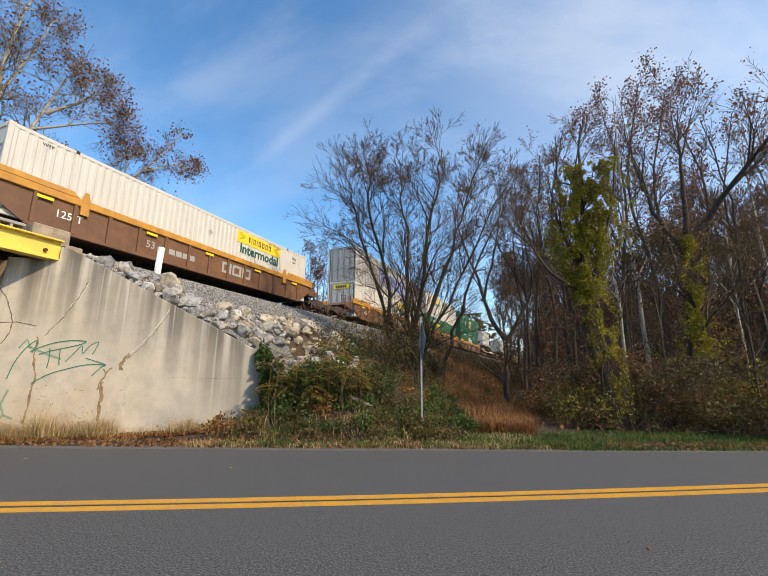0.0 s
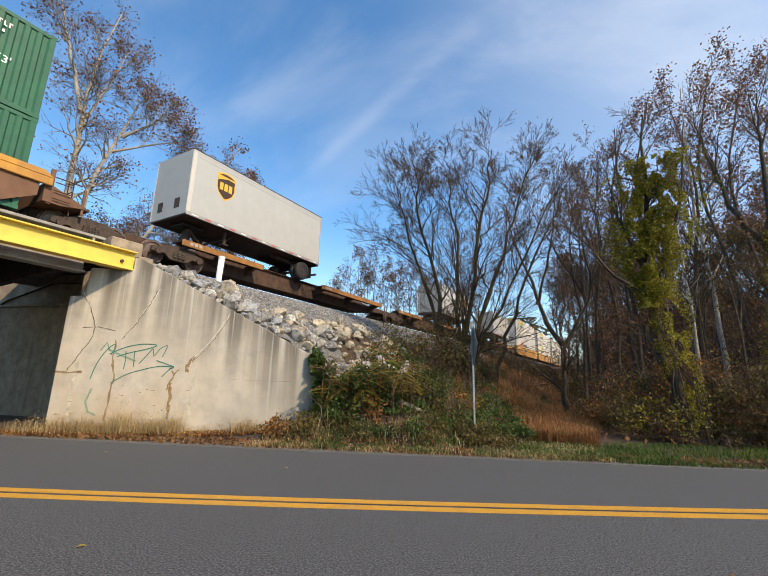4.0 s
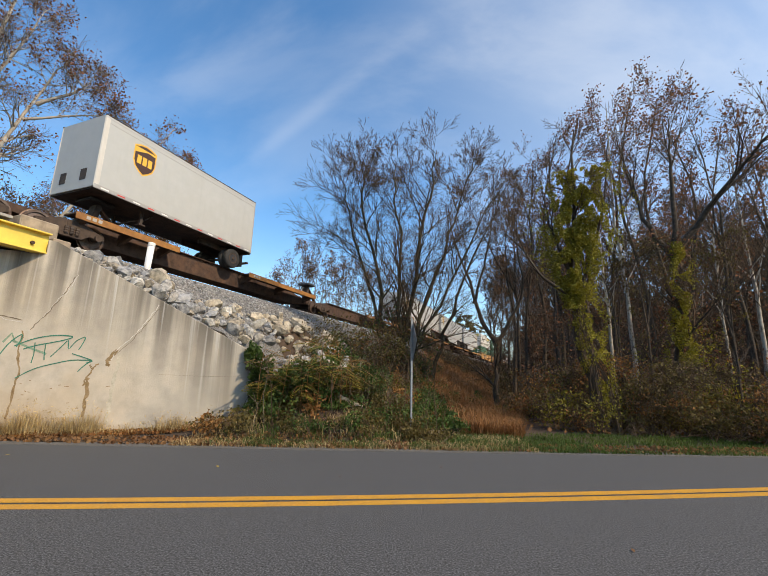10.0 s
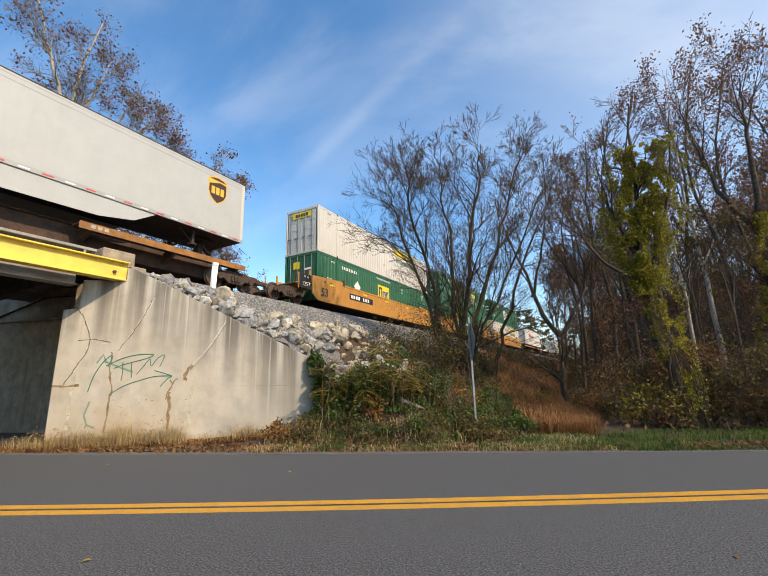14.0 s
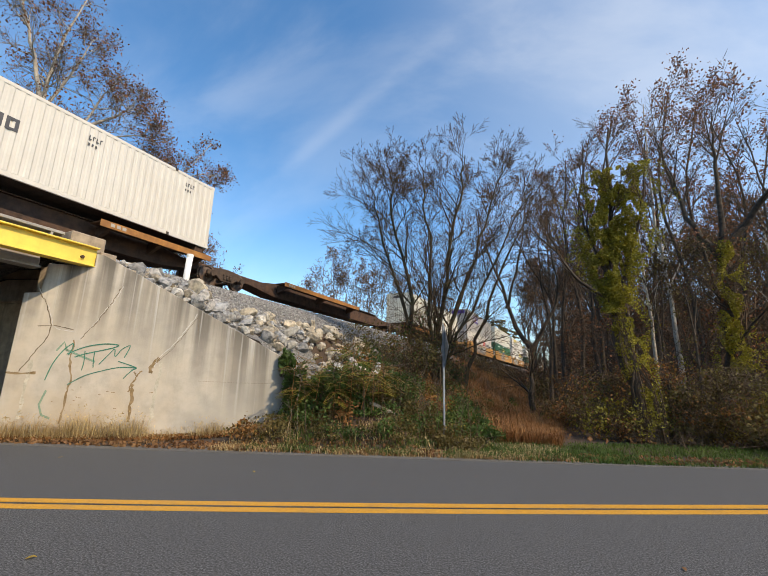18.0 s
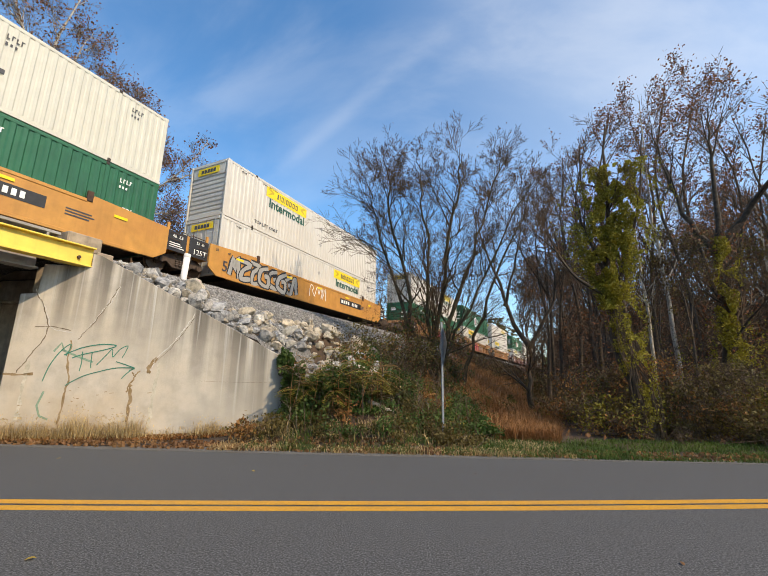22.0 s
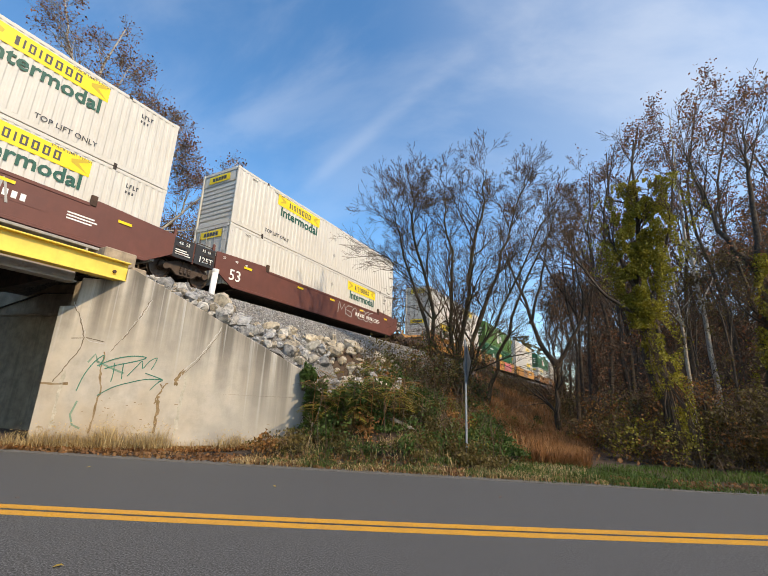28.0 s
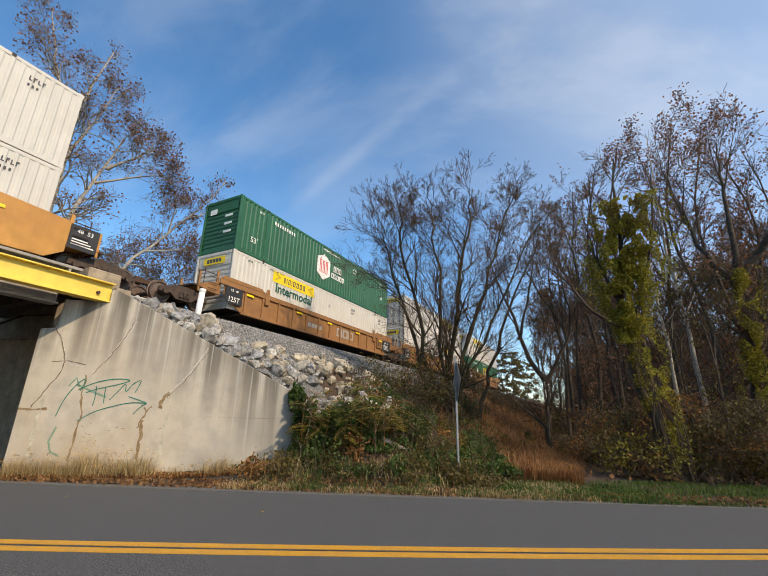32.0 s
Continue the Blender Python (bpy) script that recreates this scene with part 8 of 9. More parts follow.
def stem_thicket():
    """Fine suckers, ivy and dead stalks round the foot of the many-stemmed tree and on the bank beside it."""
    r = np.random.default_rng(230)
    tw, gr, br = [], [], []
    for az, el, d, w, n_ in ((-3.2, 0.5, R0 - 0.5, 0.9, 700), (-2.4, 3.0, R0 - 0.4, 1.0, 800), (-4.6, 4.0, R0 - 0.4, 1.0, 700), (-5.8, 7.0, R0 - 0.3, 1.1, 600), (-1.0, 5.5, R0 - 0.4, 1.0, 600), (-7.6, 4.5, R0 - 0.6, 1.1, 600), (-9.0, 2.2, R0 - 1.4, 1.0, 500),
                            (0.6, 1.0, R0 - 0.6, 0.8, 500), (-6.0, 1.5, R0 - 1.0, 1.0, 600), (1.6, 4.6, R0 + 0.4, 0.9, 400), (-3.4, 8.5, R0 - 0.2, 1.0, 450)):
        c = aim(az, el, d)
        tw.append(leaf_cloud(r, c, (w, w * 0.7, w), n_, 0.05))
        gr.append(leaf_cloud(r, c, (w, w * 0.7, w), n_ // 5, 0.05))
        br.append(leaf_cloud(r, c, (w, w * 0.7, w), n_ // 6, 0.05))
    ob = empty("shrub", "tangled suckers and ivy round a tree's foot", "shrub")
    tagged(put("twig_mass", leaves_mesh("twig_mass", np.concatenate(tw), 0.012, M_TWIG, 231, -0.5, 40), ob), "", "", "", "stuff")
    tagged(put("leaves", leaves_mesh("leaves", np.concatenate(gr), 0.075, M_LEAFGREENP, 232), ob), "", "", "", "stuff")
    tagged(put("dead_leaves", leaves_mesh("dead_leaves", np.concatenate(br), 0.065, M_LEAFRUST, 233), ob), "", "", "", "stuff")
    ends = []
    while len(ends) < 5200:
        az, el = r.normal(-4.5, 4.6), r.uniform(1.5, 15)
        if noise.noise((az * 0.5, el * 0.4, 6)) < -0.15 or abs(az + 4) > 9.5:
            continue
        ends.append(aim(az, el, R0 + r.normal(0, 0.9)))
    tagged(put("twig_mass", leaves_mesh("twig_mass", ends, 0.008, M_TWIG, 236, -0.5, 50), ob), "", "", "", "stuff")
    # brush that hides the foot of the far track
    tw, br = [], []
    for _ in range(75):
        s, d = r.uniform(36, 62), r.uniform(7.0, 11.0)
        q = place(s, d, 0)
        z = bank_z(q.x, q.y)
        w = r.uniform(0.6, 1.2)
        tw.append(leaf_cloud(r, (q.x, q.y, z + w * 0.45), (w, w, w * 0.8), 130, 0.05))
        br.append(leaf_cloud(r, (q.x, q.y, z + w * 0.45), (w, w, w * 0.8), 60, 0.05))
    ob = empty("bank_thicket", "brown brush along the far bank", "brush", "", "stuff")
    tagged(put("twig_mass", leaves_mesh("twig_mass", np.concatenate(tw), 0.018, M_TWIG, 234, -0.7, 30), ob), "", "", "", "stuff")
    tagged(put("leaves", leaves_mesh("leaves", np.concatenate(br), 0.09, M_LEAFOLIVE, 235), ob), "", "", "", "stuff")


stem_thicket()


def undergrowth():
    r = np.random.default_rng(210)
    spots = []
    while len(spots) < 170:
        d, az = 17 + 40 * r.random(), r.uniform(9.6, 74)
        p = polar(az, d)
        if Vector(p).dot(ACROSS) > 8.5 or (d < 26 and az < 14):
            continue
        spots.append(((p[0], p[1], bank_z(p[0], p[1]) + r.uniform(0.5, 1.4)), (r.uniform(1.0, 2.4), r.uniform(0.8, 1.6), r.uniform(0.8, 2.0)), int(r.uniform(200, 400))))
    brush("undergrowth", spots, M_LEAFOLIVE, 0.075, "brown-green undergrowth in the woods", 211, False, "stuff")
    # twigs and dead leaves of the young growth, so dense that little shows through
    cs, sizes, lv, ls = [], [], [], []
    n_ = 0
    while n_ < 620:
        d, az = 19 + 38 * r.random() ** 0.8, r.uniform(9.4, 75)
        p = polar(az, d)
        q = Vector(p).dot(ACROSS)
        if q > 9.5 or (d < 28 and az < 15) or (d < 21 and az < 24):
            continue
        n_ += 1
        z0 = bank_z(p[0], p[1])
        top_ = max(z0 + 1.5, height_at(min(16.5, skyline(az) * 0.5) if d > 24 else 7.0, d))
        z = z0 + (top_ - z0) * r.random() ** 1.2
        w = 0.9 + d * 0.03
        m = int(230 * (0.7 + 0.6 * r.random()))
        cs.append(leaf_cloud(r, (p[0], p[1], z), (w, w, w * 0.95), m, 0.05))
        sizes.append(np.full(m, 0.010 + 0.00062 * d))
        if r.random() < 0.75:
            m = int(m * 0.30)
            lv.append(leaf_cloud(r, (p[0], p[1], z), (w, w, w), m, 0.05))
            ls.append(np.full(m, 0.05 + 0.0016 * d))
    cs, sizes, lv, ls = (np.concatenate(q) for q in (cs, sizes, lv, ls))
    cs[:, 2] = np.maximum(cs[:, 2], 0.15)
    tagged(put("young_growth", leaves_mesh("young_growth", cs, sizes, M_TWIG, 213, -0.7, 26)), "dense brown twigs of young growth in the woods", "twigs", "", "stuff")
    tagged(put("dead_leaves", leaves_mesh("dead_leaves", lv, ls, M_LEAFBROWN, 214)), "brown dead leaves hanging in the young growth", "leaves", "", "stuff")
    # green climbers low among the trees
    spots = [(polar(az, d, z), (1.0, 0.8, 1.3), 260) for az, d, z in ((27.5, 19, 2.0), (29.5, 18.5, 1.2), (34.5, 19, 1.6), (37, 18, 1.0), (33, 21, 3.4), (26, 19, 1.0), (42, 18, 1.2), (46, 17.5, 1.4), (16.5, 19.5, 1.0), (18.0, 18, 0.8))]
    brush("climber", spots, M_LEAFVINE, 0.07, "yellow-green climbers low in the woods", 215, True, "stuff")


undergrowth()


def wood_edge():
    """The sunlit tangle along the edge of the woods."""
    r = np.random.default_rng(240)
    tw, spots = [], {0: [], 1: [], 2: []}
    for _ in range(150):
        az = r.uniform(11, 62)
        d = 14.6 + 3.6 * r.random() + max(0.0, az - 40) * 0.02
        if az < 15:
            d += 1.8
        p = polar(az, d)
        z = bank_z(p[0], p[1]) + 1.9 * r.random() ** 1.6 + 0.15
        w = r.uniform(0.45, 0.9)
        tw.append(leaf_cloud(r, (p[0], p[1], z), (w, w, w), 130, 0.05))
        spots[r.choice((0, 0, 1, 2))].append(((p[0], p[1], z), (w, w * 0.8, w * 0.8), int(r.uniform(70, 170))))
    tw = np.concatenate(tw)
    tw[:, 2] = np.maximum(tw[:, 2], 0.1)
    tagged(put("edge_twigs", leaves_mesh("edge_twigs", tw, 0.012, M_TWIG, 241, -0.6, 40)), "brown twigs of the tangle at the wood's edge", "twigs", "", "stuff")
    for k, (mat, label) in enumerate(((M_LEAFOLIVE, "olive leaves of the tangle at the wood's edge"), (M_LEAFVINE, "yellow-green leaves of the tangle at the wood's edge"), (M_LEAFRUST, "rust-brown leaves of the tangle at the wood's edge"))):
        brush("edge_leaves", spots[k], mat, 0.06, label, 242 + k, False, "stuff")


wood_edge()


def distant_ridge():
    """A wooded rise behind the woods, with an uneven crest and a fringe of twigs."""
    vs, fs, crest = [], [], []
    r = np.random.default_rng(220)
    n_ = 260
    for i in range(n_ + 1):
        az = 12.8 + 85 * i / n_
        d = 118 + 8 * noise.noise((i * 0.06, 0, 0))
        h = height_at(10.5, d) * min(1.0, 0.6 + i * 0.04) + 2.4 * noise.noise((i * 0.09, 3, 0)) + 1.6 * noise.noise((i * 0.4, 5, 0)) + 1.2 * noise.noise((i * 1.3, 8, 0))
        p, q = polar(az, d), polar(az, d + 25)
        vs += [(p[0], p[1], -0.2), (p[0], p[1], h * 0.7), (q[0], q[1], h)]
        for _ in range(26):
            f = r.uniform(0, 1)
            crest.append((p[0] * (1 - f) + q[0] * f + r.normal(0, 0.4), p[1] * (1 - f) + q[1] * f, h * (0.7 + 0.3 * f) + r.uniform(-1, 2.4)))
    for i in range(n_):
        a = 3 * i
        fs += [(a, a + 3, a + 4, a + 1), (a + 1, a + 4, a + 5, a + 2)]
    tagged(put("backdrop_woods", mesh_of("backdrop_woods", vs, fs, M_RIDGE, True)), "far wooded rise, dark brown with the woods' own shade in its colour", "woods", "", "structure")
    tagged(put("far_twigs", leaves_mesh("far_twigs", crest, 0.16, M_TWIG, 221, -1.4, 20)), "bare treetops on the far rise", "woods", "", "stuff")


distant_ridge()


def evergreens():
    for k, (az, d, h, w0) in enumerate(((6.4, 128, 20.5, 4.6), (7.9, 140, 19.0, 5.0), (4.6, 150, 21.0, 5.0), (3.2, 165, 18.0, 6.0))):
        r = np.random.default_rng(300 + k)
        ob = empty("evergreen_tree", "dark green tree far along the track", "tree", "distant trees behind the track")
        base = polar(az, d, 0)
        put("trunk", tubes("trunk", [([base, base + [0, 0, h * 0.9]], [0.25, 0.05])], M_BARK, 6), ob)
        cs = []
        for _ in range(70):
            z = h * (0.2 + 0.8 * r.random())
            w = w0 * (1.0 - ((z / h - 0.45) / 0.62) ** 2) ** 0.5 if abs(z / h - 0.45) < 0.61 else 0.4
            a = r.uniform(0, 6.28)
            cs.append(leaf_cloud(r, base + [math.cos(a) * w * 0.7, math.sin(a) * w * 0.7, z], (1.2, 1.2, 0.8), 40, 0.1))
        tagged(put("needles", leaves_mesh("needles", np.concatenate(cs), 0.4, M_LEAFOLIVE, 310 + k), ob), "", "", "", "stuff")


evergreens()


def fern_sumac():
    """Long compound leaves on thin canes beside the wall."""
    r = np.random.default_rng(401)
    for k in range(9):
        ob = empty("sumac_sapling", "slender sapling with long yellow-green compound leaves", "shrub", "saplings beside the wall")
        x, y = -4.0 + 0.29 * k + r.normal(0, 0.12), 10.25 + 0.55 * r.random() + 0.05 * k
        base = on_bank(x, y)
        tops = base + [r.normal(0, 0.15), r.normal(0, 0.15), r.uniform(1.0, 2.0)]
        put("cane", tubes("cane", [stem_path(r, [base, (base + tops) / 2 + r.normal(0, 0.05, 3), tops], 0.016)], M_REDGRASS, 5), ob)
        cs, ribs = [], []
        for j in range(9):
            a, t = r.uniform(0, 6.28), r.uniform(0.45, 1)
            q = base * (1 - t) + tops * t
            out = np.array([math.cos(a), math.sin(a), 0])
            tip = q + out * r.uniform(0.45, 0.8) + [0, 0, r.uniform(-0.35, 0.05)]
            mid = (q + tip) / 2 + [0, 0, 0.1]
            ribs.append(([q, mid, tip], [0.006, 0.005, 0.003]))
            side = np.array([-math.sin(a), math.cos(a), 0])
            for i in range(11):
                f = 0.15 + 0.85 * i / 10
                c = (q * (1 - f) ** 2 + 2 * mid * f * (1 - f) + tip * f * f)
                for sg in (-1, 1):
                    cs.append((c, side * sg + out * 0.35 + [0, 0, -0.25]))
        put("ribs", tubes("ribs", ribs, M_REDGRASS, 3), ob)
        v = []
        for c, d in cs:
            d = d / np.linalg.norm(d)
            w = np.cross(d, [0, 0, 1.0]) * 0.024
            ln = r.uniform(0.12, 0.19)
            v += [c, c + d * ln * 0.45 + w, c + d * ln, c + d * ln * 0.45 - w]
        tagged(put("leaf_mass", fast_mesh("leaf_mass", v, np.arange(len(v)).reshape(-1, 4), M_LEAFYELLOW if k % 4 else M_LEAFOLIVE), ob), "", "", "", "stuff")


fern_sumac()


# ---- grass, litter, logs ----
def grass():
    r = np.random.default_rng(500)

    def verge(x0, x1, a, b, n_):
        x = r.uniform(x0, x1, n_)
        y = np.array([far_y(q) for q in x]) + a + (b - a) * r.uniform(0, 1, n_) ** 1.3
        return np.stack([x, y, [bank_z(q, w) - 0.02 for q, w in zip(x, y)]], 1)

    def patchy(g, scale, low):
        return np.array([q for q in g if noise.noise((q[0] * scale, q[1] * scale, 4)) + 0.25 * r.normal() > low])

    g = patchy(verge(0.6, 19, 0.04, 3.2, 40000), 0.8, -0.25)
    tagged(put("grass_verge", blades_mesh("grass_verge", g, 0.10, 0.007, M_GRASS, 501, 0.6)), "short green roadside grass", "grass", "", "stuff")
    g = patchy(verge(-4.6, 4.0, 0.2, 2.4, 15000), 1.3, -0.05)
    tagged(put("grass_tangle", blades_mesh("grass_tangle", g, 0.15, 0.006, M_GRASS, 502, 0.9)), "green and yellow weedy grass by the road", "grass", "", "stuff")
    g = patchy(verge(-5.2, 2.6, 0.1, 2.2, 10000), 1.1, 0.05)
    tagged(put("dry_grass", blades_mesh("dry_grass", g, 0.16, 0.0045, M_STRAW, 503, 0.9)), "dry straw grass at the road's edge", "grass", "", "stuff")
    # along the foot of the wall
    k = np.concatenate([r.uniform(-1.0, 6.9, 700), r.normal(1.7, 0.9, 1100), r.normal(3.2, 0.4, 350), r.normal(5.3, 0.5, 450), r.normal(0.2, 0.4, 250)])
    lift = 0.04 + 0.7 * r.uniform(0, 1, len(k)) ** 1.4
    p = np.array([tuple(on_wall(a, 0.0, b)) for a, b in zip(k, lift)])
    p[:, 2] = [patch_z(q[0], q[1]) - 0.02 for q in p]
    h = np.where((k > 0.3) & (k < 3.5), 0.50, 0.30) * (0.55 + 0.9 * np.array([max(0.0, 0.5 + noise.noise((a * 1.7, 0, 2))) for a in k]))
    tagged(put("wall_grass", blades_mesh("wall_grass", p, h, 0.0045, M_STRAW, 504, 0.75)), "tall dry grass along the foot of the wall", "grass", "", "stuff")
    seeds = p[::5] + np.stack([r.normal(0, 0.16, len(p[::5])), r.normal(0, 0.06, len(p[::5])), h[::5] * r.uniform(0.75, 1.25, len(p[::5]))], 1)
    tagged(put("seed_heads", leaves_mesh("seed_heads", seeds, 0.018, M_STRAW, 505, -0.2, 4.0)), "dry seed heads of the tall grass", "grass", "", "stuff")
    k = r.uniform(-1.5, 7.2, 5200)
    p = np.array([tuple(on_wall(a, 0.0, b)) for a, b in zip(k, 0.03 + 0.75 * r.uniform(0, 1, len(k)) ** 1.5)])
    p[:, 2] = [patch_z(q[0], q[1]) + 0.03 for q in p]
    tagged(put("wall_litter", leaves_mesh("wall_litter", p, 0.065, M_LEAFRUST, 510, 0.0, 1.3)), "reddish fallen leaves against the wall's foot", "leaf litter", "", "stuff")
    # a bright russet patch below the forked tree
    p = np.array([polar(a, d) for a, d in zip(r.uniform(0.8, 13.5, 26000), 12.2 + 12 * r.uniform(0, 1, 26000) ** 1.1)])
    p[:, 2] = [bank_z(q[0], q[1]) - 0.03 for q in p]
    p = patchy(p, 0.7, -0.35)
    tagged(put("russet_patch", blades_mesh("russet_patch", p, 0.48, 0.006, M_REDGRASS, 511, 0.9)), "bright russet grass below the forked tree", "grass", "", "stuff")
    # russet grass on the bank
    pts = []
    while len(pts) < 26000:
        s, d = 12 + 60 * r.random() ** 1.3, r.uniform(1.6, 10.6)
        if s < 17 and d > 5.2:
            continue
        q = place(s, d, 0)
        if q.x < 0.4 + 0.6 * r.normal() or q.y < far_y(q.x) + 1.0 or r.random() > (0.25 + 0.75 * (noise.noise((q.x * 0.5, q.y * 0.5, 0)) > -0.1)):
            continue
        pts.append((q.x, q.y, bank_z(q.x, q.y) - 0.03))
    tagged(put("russet_grass", blades_mesh("russet_grass", pts, 0.60, 0.012, M_REDGRASS, 506, 0.6)), "russet dead grass on the bank", "grass", "", "stuff")
    pts = []
    while len(pts) < 3200:
        s, d = r.uniform(8, 24), r.uniform(3.4, 8.2)
        q = place(s, d, 0)
        if q.y < far_y(q.x) + 0.9 or s < cut_s(d) or noise.noise((q.x * 0.8, q.y * 0.8, 9)) < -0.05:
            continue
        pts.append((q.x, q.y, bank_z(q.x, q.y) - 0.03))
    tagged(put("bank_weeds", blades_mesh("bank_weeds", pts, 0.45, 0.007, M_STRAW, 507, 0.8)), "tangled dry weeds on the bank", "weeds", "", "stuff")
    for nm, mat, n_, seed, size, label in (("bank_vines", M_LEAFGREENP, 110, 520, 0.055, "low green vines on the bank"), ("bank_brush", M_LEAFOLIVE, 110, 521, 0.055, "olive-brown brush on the bank"),
                                           ("bank_dead_leaves", M_LEAFRUST, 45, 522, 0.06, "rust-brown dead foliage on the bank"), ("bank_yellow_leaves", M_LEAFYELLOW, 22, 523, 0.06, "yellow-green leaves on the bank")):
        spots = []
        while len(spots) < n_:
            s, d = r.uniform(7.0, 27), r.uniform(2.8, 9.4)
            q = place(s, d, 0)
            if q.y < far_y(q.x) + 1.0 or s < cut_s(d) + 0.2 or (d > 8.3 and s < 13) or (s < 12 and d > 7.6) or (q.x > 0.9 and r.random() < 0.85):
                continue
            h = r.uniform(0.2, 0.5)
            spots.append(((q.x, q.y, bank_z(q.x, q.y) + h * 0.7), (r.uniform(0.25, 0.6), r.uniform(0.2, 0.5), h), int(r.uniform(70, 190))))
        brush(nm, spots, mat, size, label, seed, True, "stuff")
    spots = {"green": [], "olive": []}
    for _ in range(80):
        x = r.uniform(-4.3, 0.8)
        y = far_y(x) + r.uniform(1.1, 4.4)
        if x < -4.0 and y > 10.9:
            continue
        h = r.uniform(0.08, 0.26)
        spots["green" if r.random() < 0.25 else "olive"].append(((x, y, bank_z(x, y) + h * 0.7), (r.uniform(0.3, 0.7), r.uniform(0.25, 0.5), h), int(r.uniform(110, 240))))
    brush("foot_vines", spots["green"], M_LEAFGREENP, 0.05, "low green vines at the bank's foot", 524, False, "stuff")
    brush("foot_weeds", spots["olive"], M_LEAFOLIVE, 0.05, "olive weeds at the bank's foot", 525, True, "stuff")
    # fallen leaves
    x = np.concatenate([r.uniform(-11.5, 0, 1700), r.uniform(-6, 14, 2200)])
    y = np.array([far_y(q) for q in x]) + r.uniform(0.15, 1.1, len(x))
    z = np.array([patch_z(a, b) if a < -4.4 else bank_z(a, b) for a, b in zip(x, y)]) + 0.025
    tagged(put("leaf_litter", leaves_mesh("leaf_litter", np.stack([x, y, z], 1), 0.07, M_LITTER, 508, 0.0, 1.3)), "brown fallen leaves along the road", "leaf litter", "", "stuff")
    x = r.uniform(12, 30, 6000)
    y = r.uniform(12, 45, 6000)
    x = r.uniform(2, 34, 6000)
    tagged(put("woodland_litter", leaves_mesh("woodland_litter", np.stack([x, y + 1.0, np.full(6000, 0.05)], 1), 0.13, M_LITTER, 509, 0.0, 1.3)), "brown fallen leaves under the trees", "leaf litter", "", "stuff")


def road_leaves():
    """Single leaves on the asphalt."""
    r = random.Random(31)
    for x, y, big in ((-6.1, 4.9, 0), (-3.55, 3.35, 1), (-3.3, 6.9, 1), (-5.6, 7.1, 0), (0.05, 3.5, 1), (3.1, 3.85, 1), (2.0, 4.4, 0), (-1.2, 6.6, 0), (-7.2, 7.0, 1), (5.2, 4.9, 0), (-4.4, 3.2, 1), (0.4, 7.6, 0), (-2.6, 7.5, 0), (4.0, 3.7, 0)):
        s = 0.042 if big else 0.032
        vs = [(-s, 0, 0.004), (-s * 0.3, s * 0.55, 0.016), (s * 0.5, s * 0.4, 0.02), (s * 1.1, 0, 0.006), (s * 0.5, -s * 0.45, 0.018), (-s * 0.3, -s * 0.5, 0.014)]
        me = mesh_of("leaf", vs, [(0, 1, 5), (1, 2, 4, 5), (2, 3, 4)], M_LEAFGOLD if big else M_LITTER)
        tagged(put("fallen_leaf", me, None, Matrix.LocRotScale((x, y, 0.002), Euler((0, 0, r.uniform(0, 6.28))), None)), "fallen yellow leaf lying on the asphalt" if big else "fallen brown leaf lying on the asphalt", "leaf", "fallen leaves on the road")


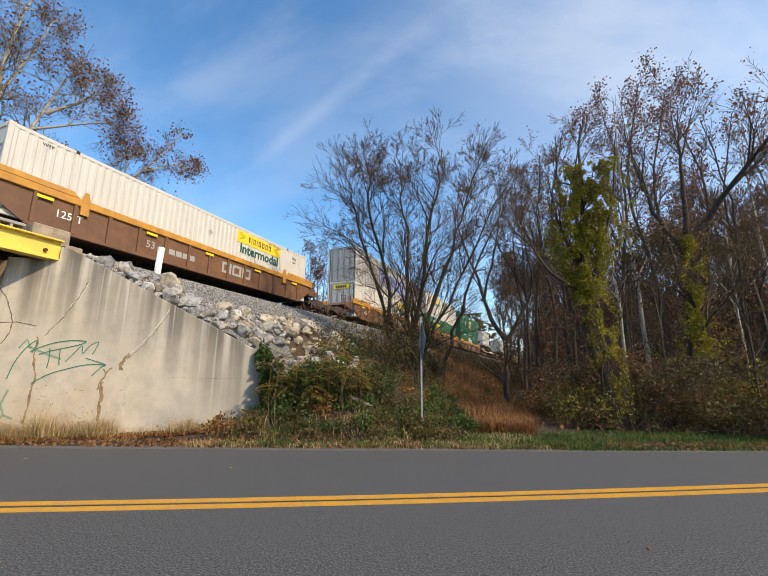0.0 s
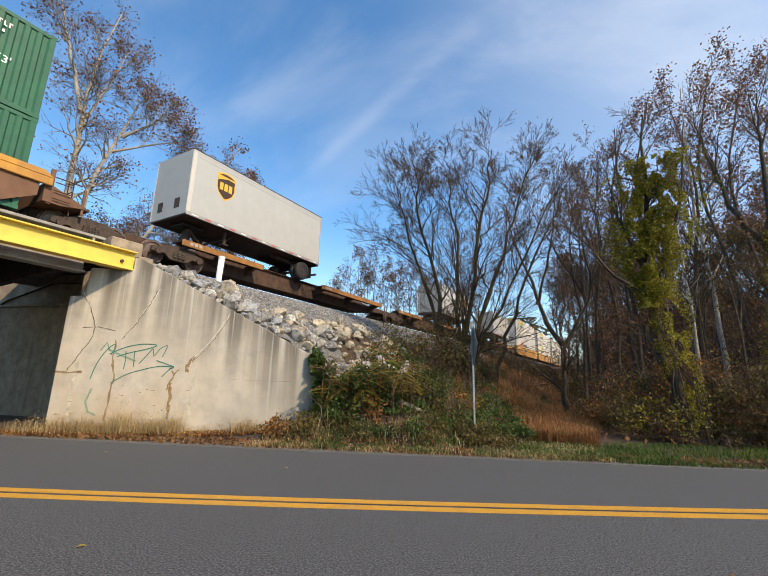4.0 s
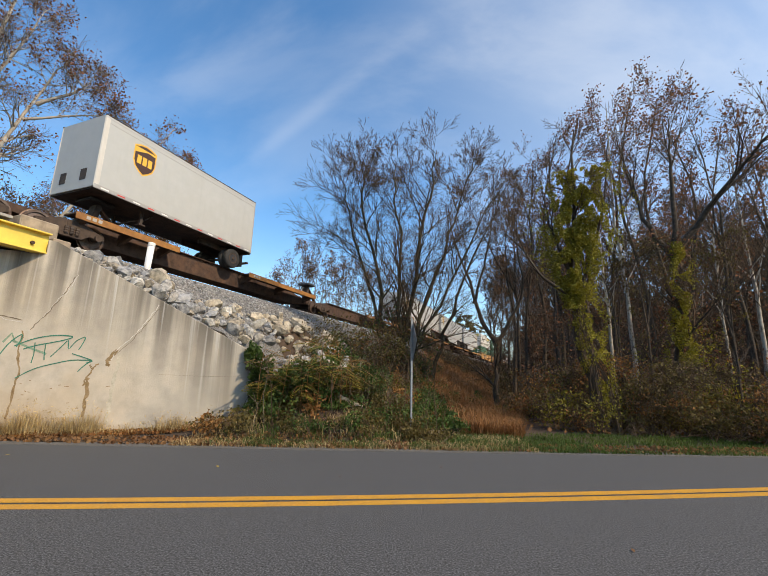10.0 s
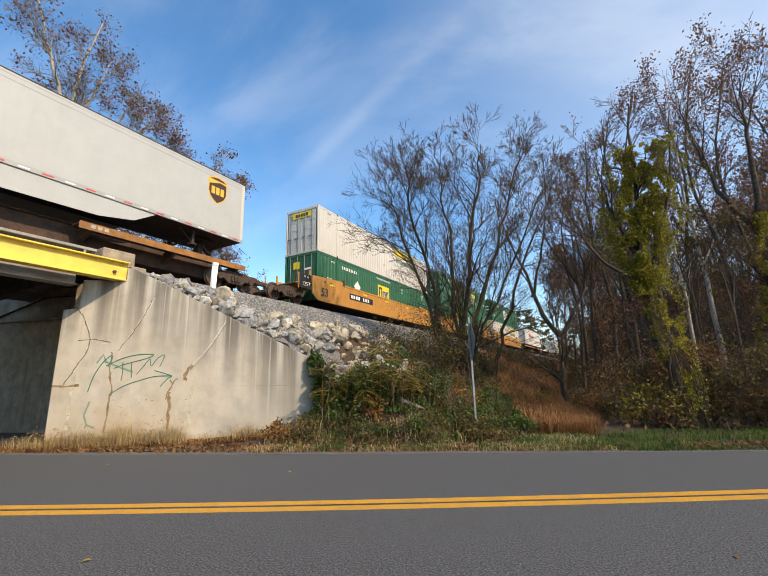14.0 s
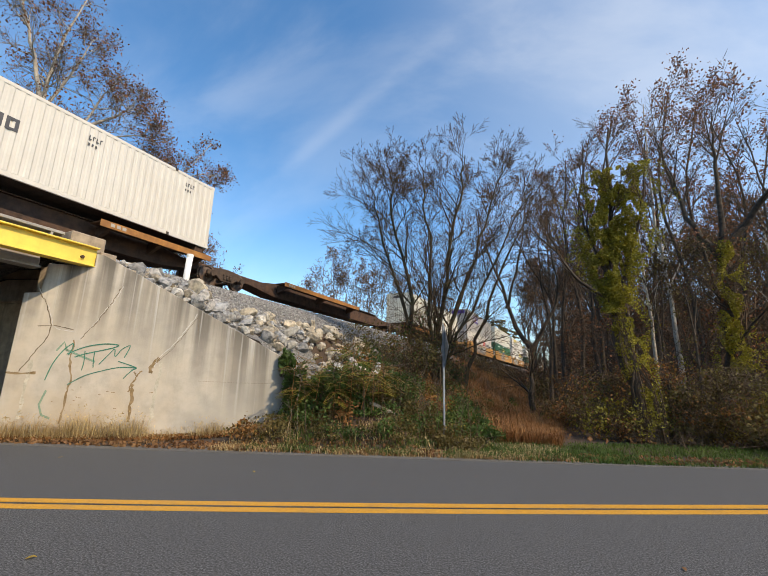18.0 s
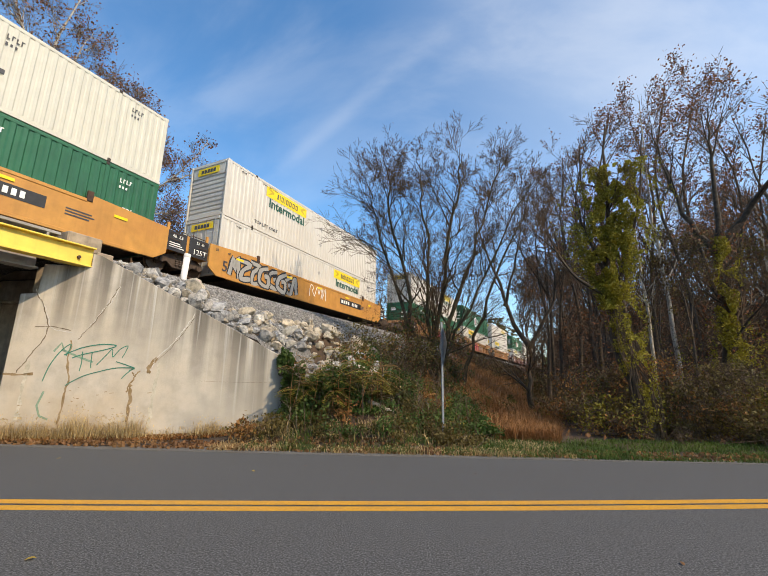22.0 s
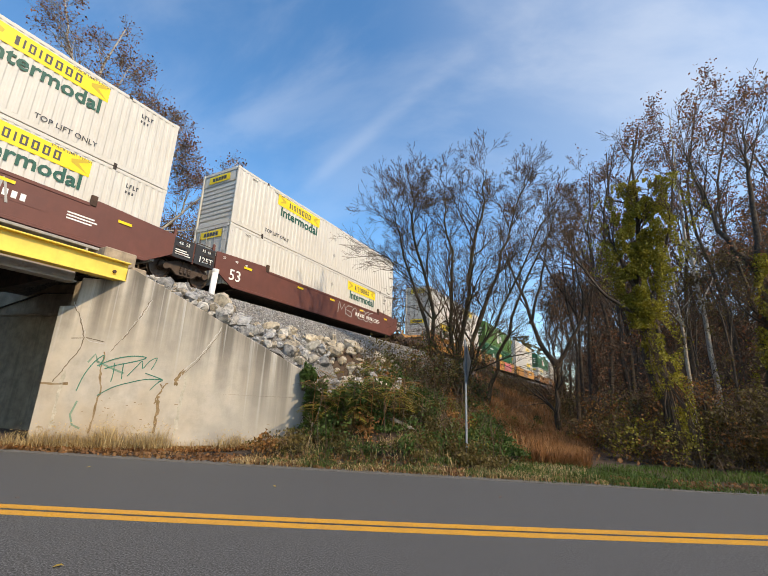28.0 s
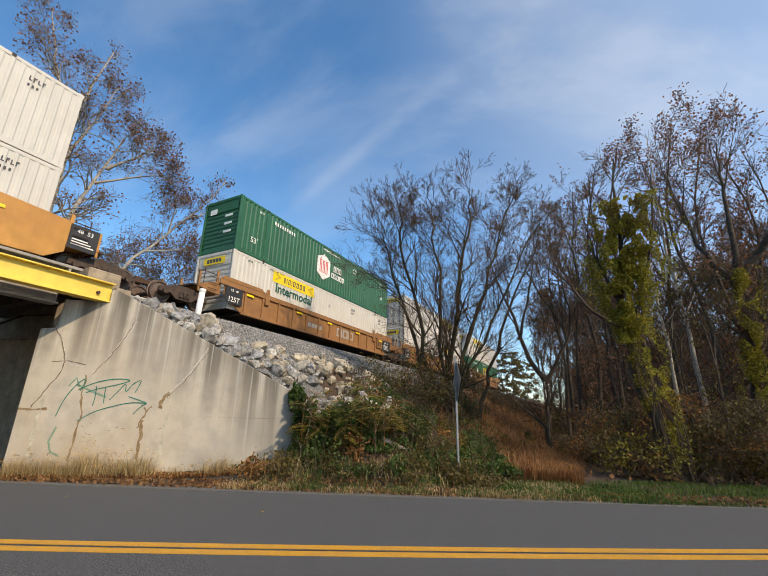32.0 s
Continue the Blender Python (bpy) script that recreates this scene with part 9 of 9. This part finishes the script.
def logs():
    r = np.random.default_rng(601)

    def timber(a, b, w, label):
        a, b = Vector(a), Vector(b)
        ob = empty("timber", label, "timber", "old timbers on the bank")
        bm = box(-(b - a).length / 2, (b - a).length / 2, -w / 2, w / 2, -w * 0.4, w * 0.4, w * 0.12)
        part("beam", bm, M_WOOD, ob)
        ob.matrix_world = Matrix.Translation((a + b) / 2) @ (b - a).to_track_quat("X", "Z").to_matrix().to_4x4()
    timber(on_bank(-2.15, 11.0, 0.12), on_bank(-1.25, 11.35, 0.1), 0.13, "grey weathered timber lying in the weeds")
    timber(on_bank(0.0, 11.3, 0.1), on_bank(0.75, 11.5, 0.1), 0.12, "grey weathered timber lying in the weeds")
    timber(on_bank(-3.55, 13.6, 0.1), on_bank(-2.7, 13.9, 0.12), 0.14, "grey weathered timber lying in the weeds")
    st = empty("stump", "splintered grey tree stump at the wood's edge", "stump")
    paths = []
    for _ in range(16):
        a = np.array([18.3 + r.normal(0, 0.25), 21.3 + r.normal(0, 0.25), 0])
        paths.append(([a, a + [r.normal(0, 0.25), r.normal(0, 0.2), r.uniform(0.4, 1.1)]], [0.12, 0.03]))
    put("wood", tubes("wood", paths, M_WOOD, 6), st)


def stalks():
    """Bare brown stalks and canes standing in the weeds of the bank."""
    r = np.random.default_rng(640)
    for name, mat, n_, label in (("bare_stalks", M_TWIG, 60, "bare brown stalks standing in the weeds"), ("pale_stalks", M_TWIGPALE, 14, "pale dead stalks standing in the weeds")):
        paths = []
        while len(paths) < n_ * 4:
            x = r.uniform(-4.3, 0.9)
            y = far_y(x) + 1.3 + 6.0 * r.random() ** 1.5
            if Vector((x, y, 0)).dot(ACROSS) > 8.4 or (x < -3.9 and y > 11):
                continue
            a = on_bank(x, y)
            tip = a + [r.normal(0, 0.22), r.normal(0, 0.22), r.uniform(0.5, 1.7)]
            mid = (a + tip) / 2 + r.normal(0, 0.06, 3)
            paths.append(([a, mid, tip], [0.009, 0.007, 0.004]))
            for _ in range(3):
                f = r.uniform(0.3, 0.95)
                q = mid * (1 - f) + tip * f
                paths.append(([q, q + [r.normal(0, 0.2), r.normal(0, 0.2), r.uniform(0.05, 0.35)]], [0.005, 0.0035]))
        tagged(put(name, tubes(name, paths, mat, 3)), label, "stalks", "", "stuff")


grass()
stalks()
road_leaves()
logs()


# ---- movement ----
def gone(t):
    """Metres that the train has come by t seconds."""
    return 19.86 * t + 0.02495 * t * t


def motions():
    times = [0, 4, 8, 12, 16, 20, 24, 28, 32]
    for thing, u, height in MOVERS:
        rows = []
        for t in times:
            p = place(u - gone(t), TRACK_D, RAIL_Z + height)
            rows.append((t, pose(p.x, p.y, p.z, 0, 0, 73)))
        walk(thing, rows)


motions()
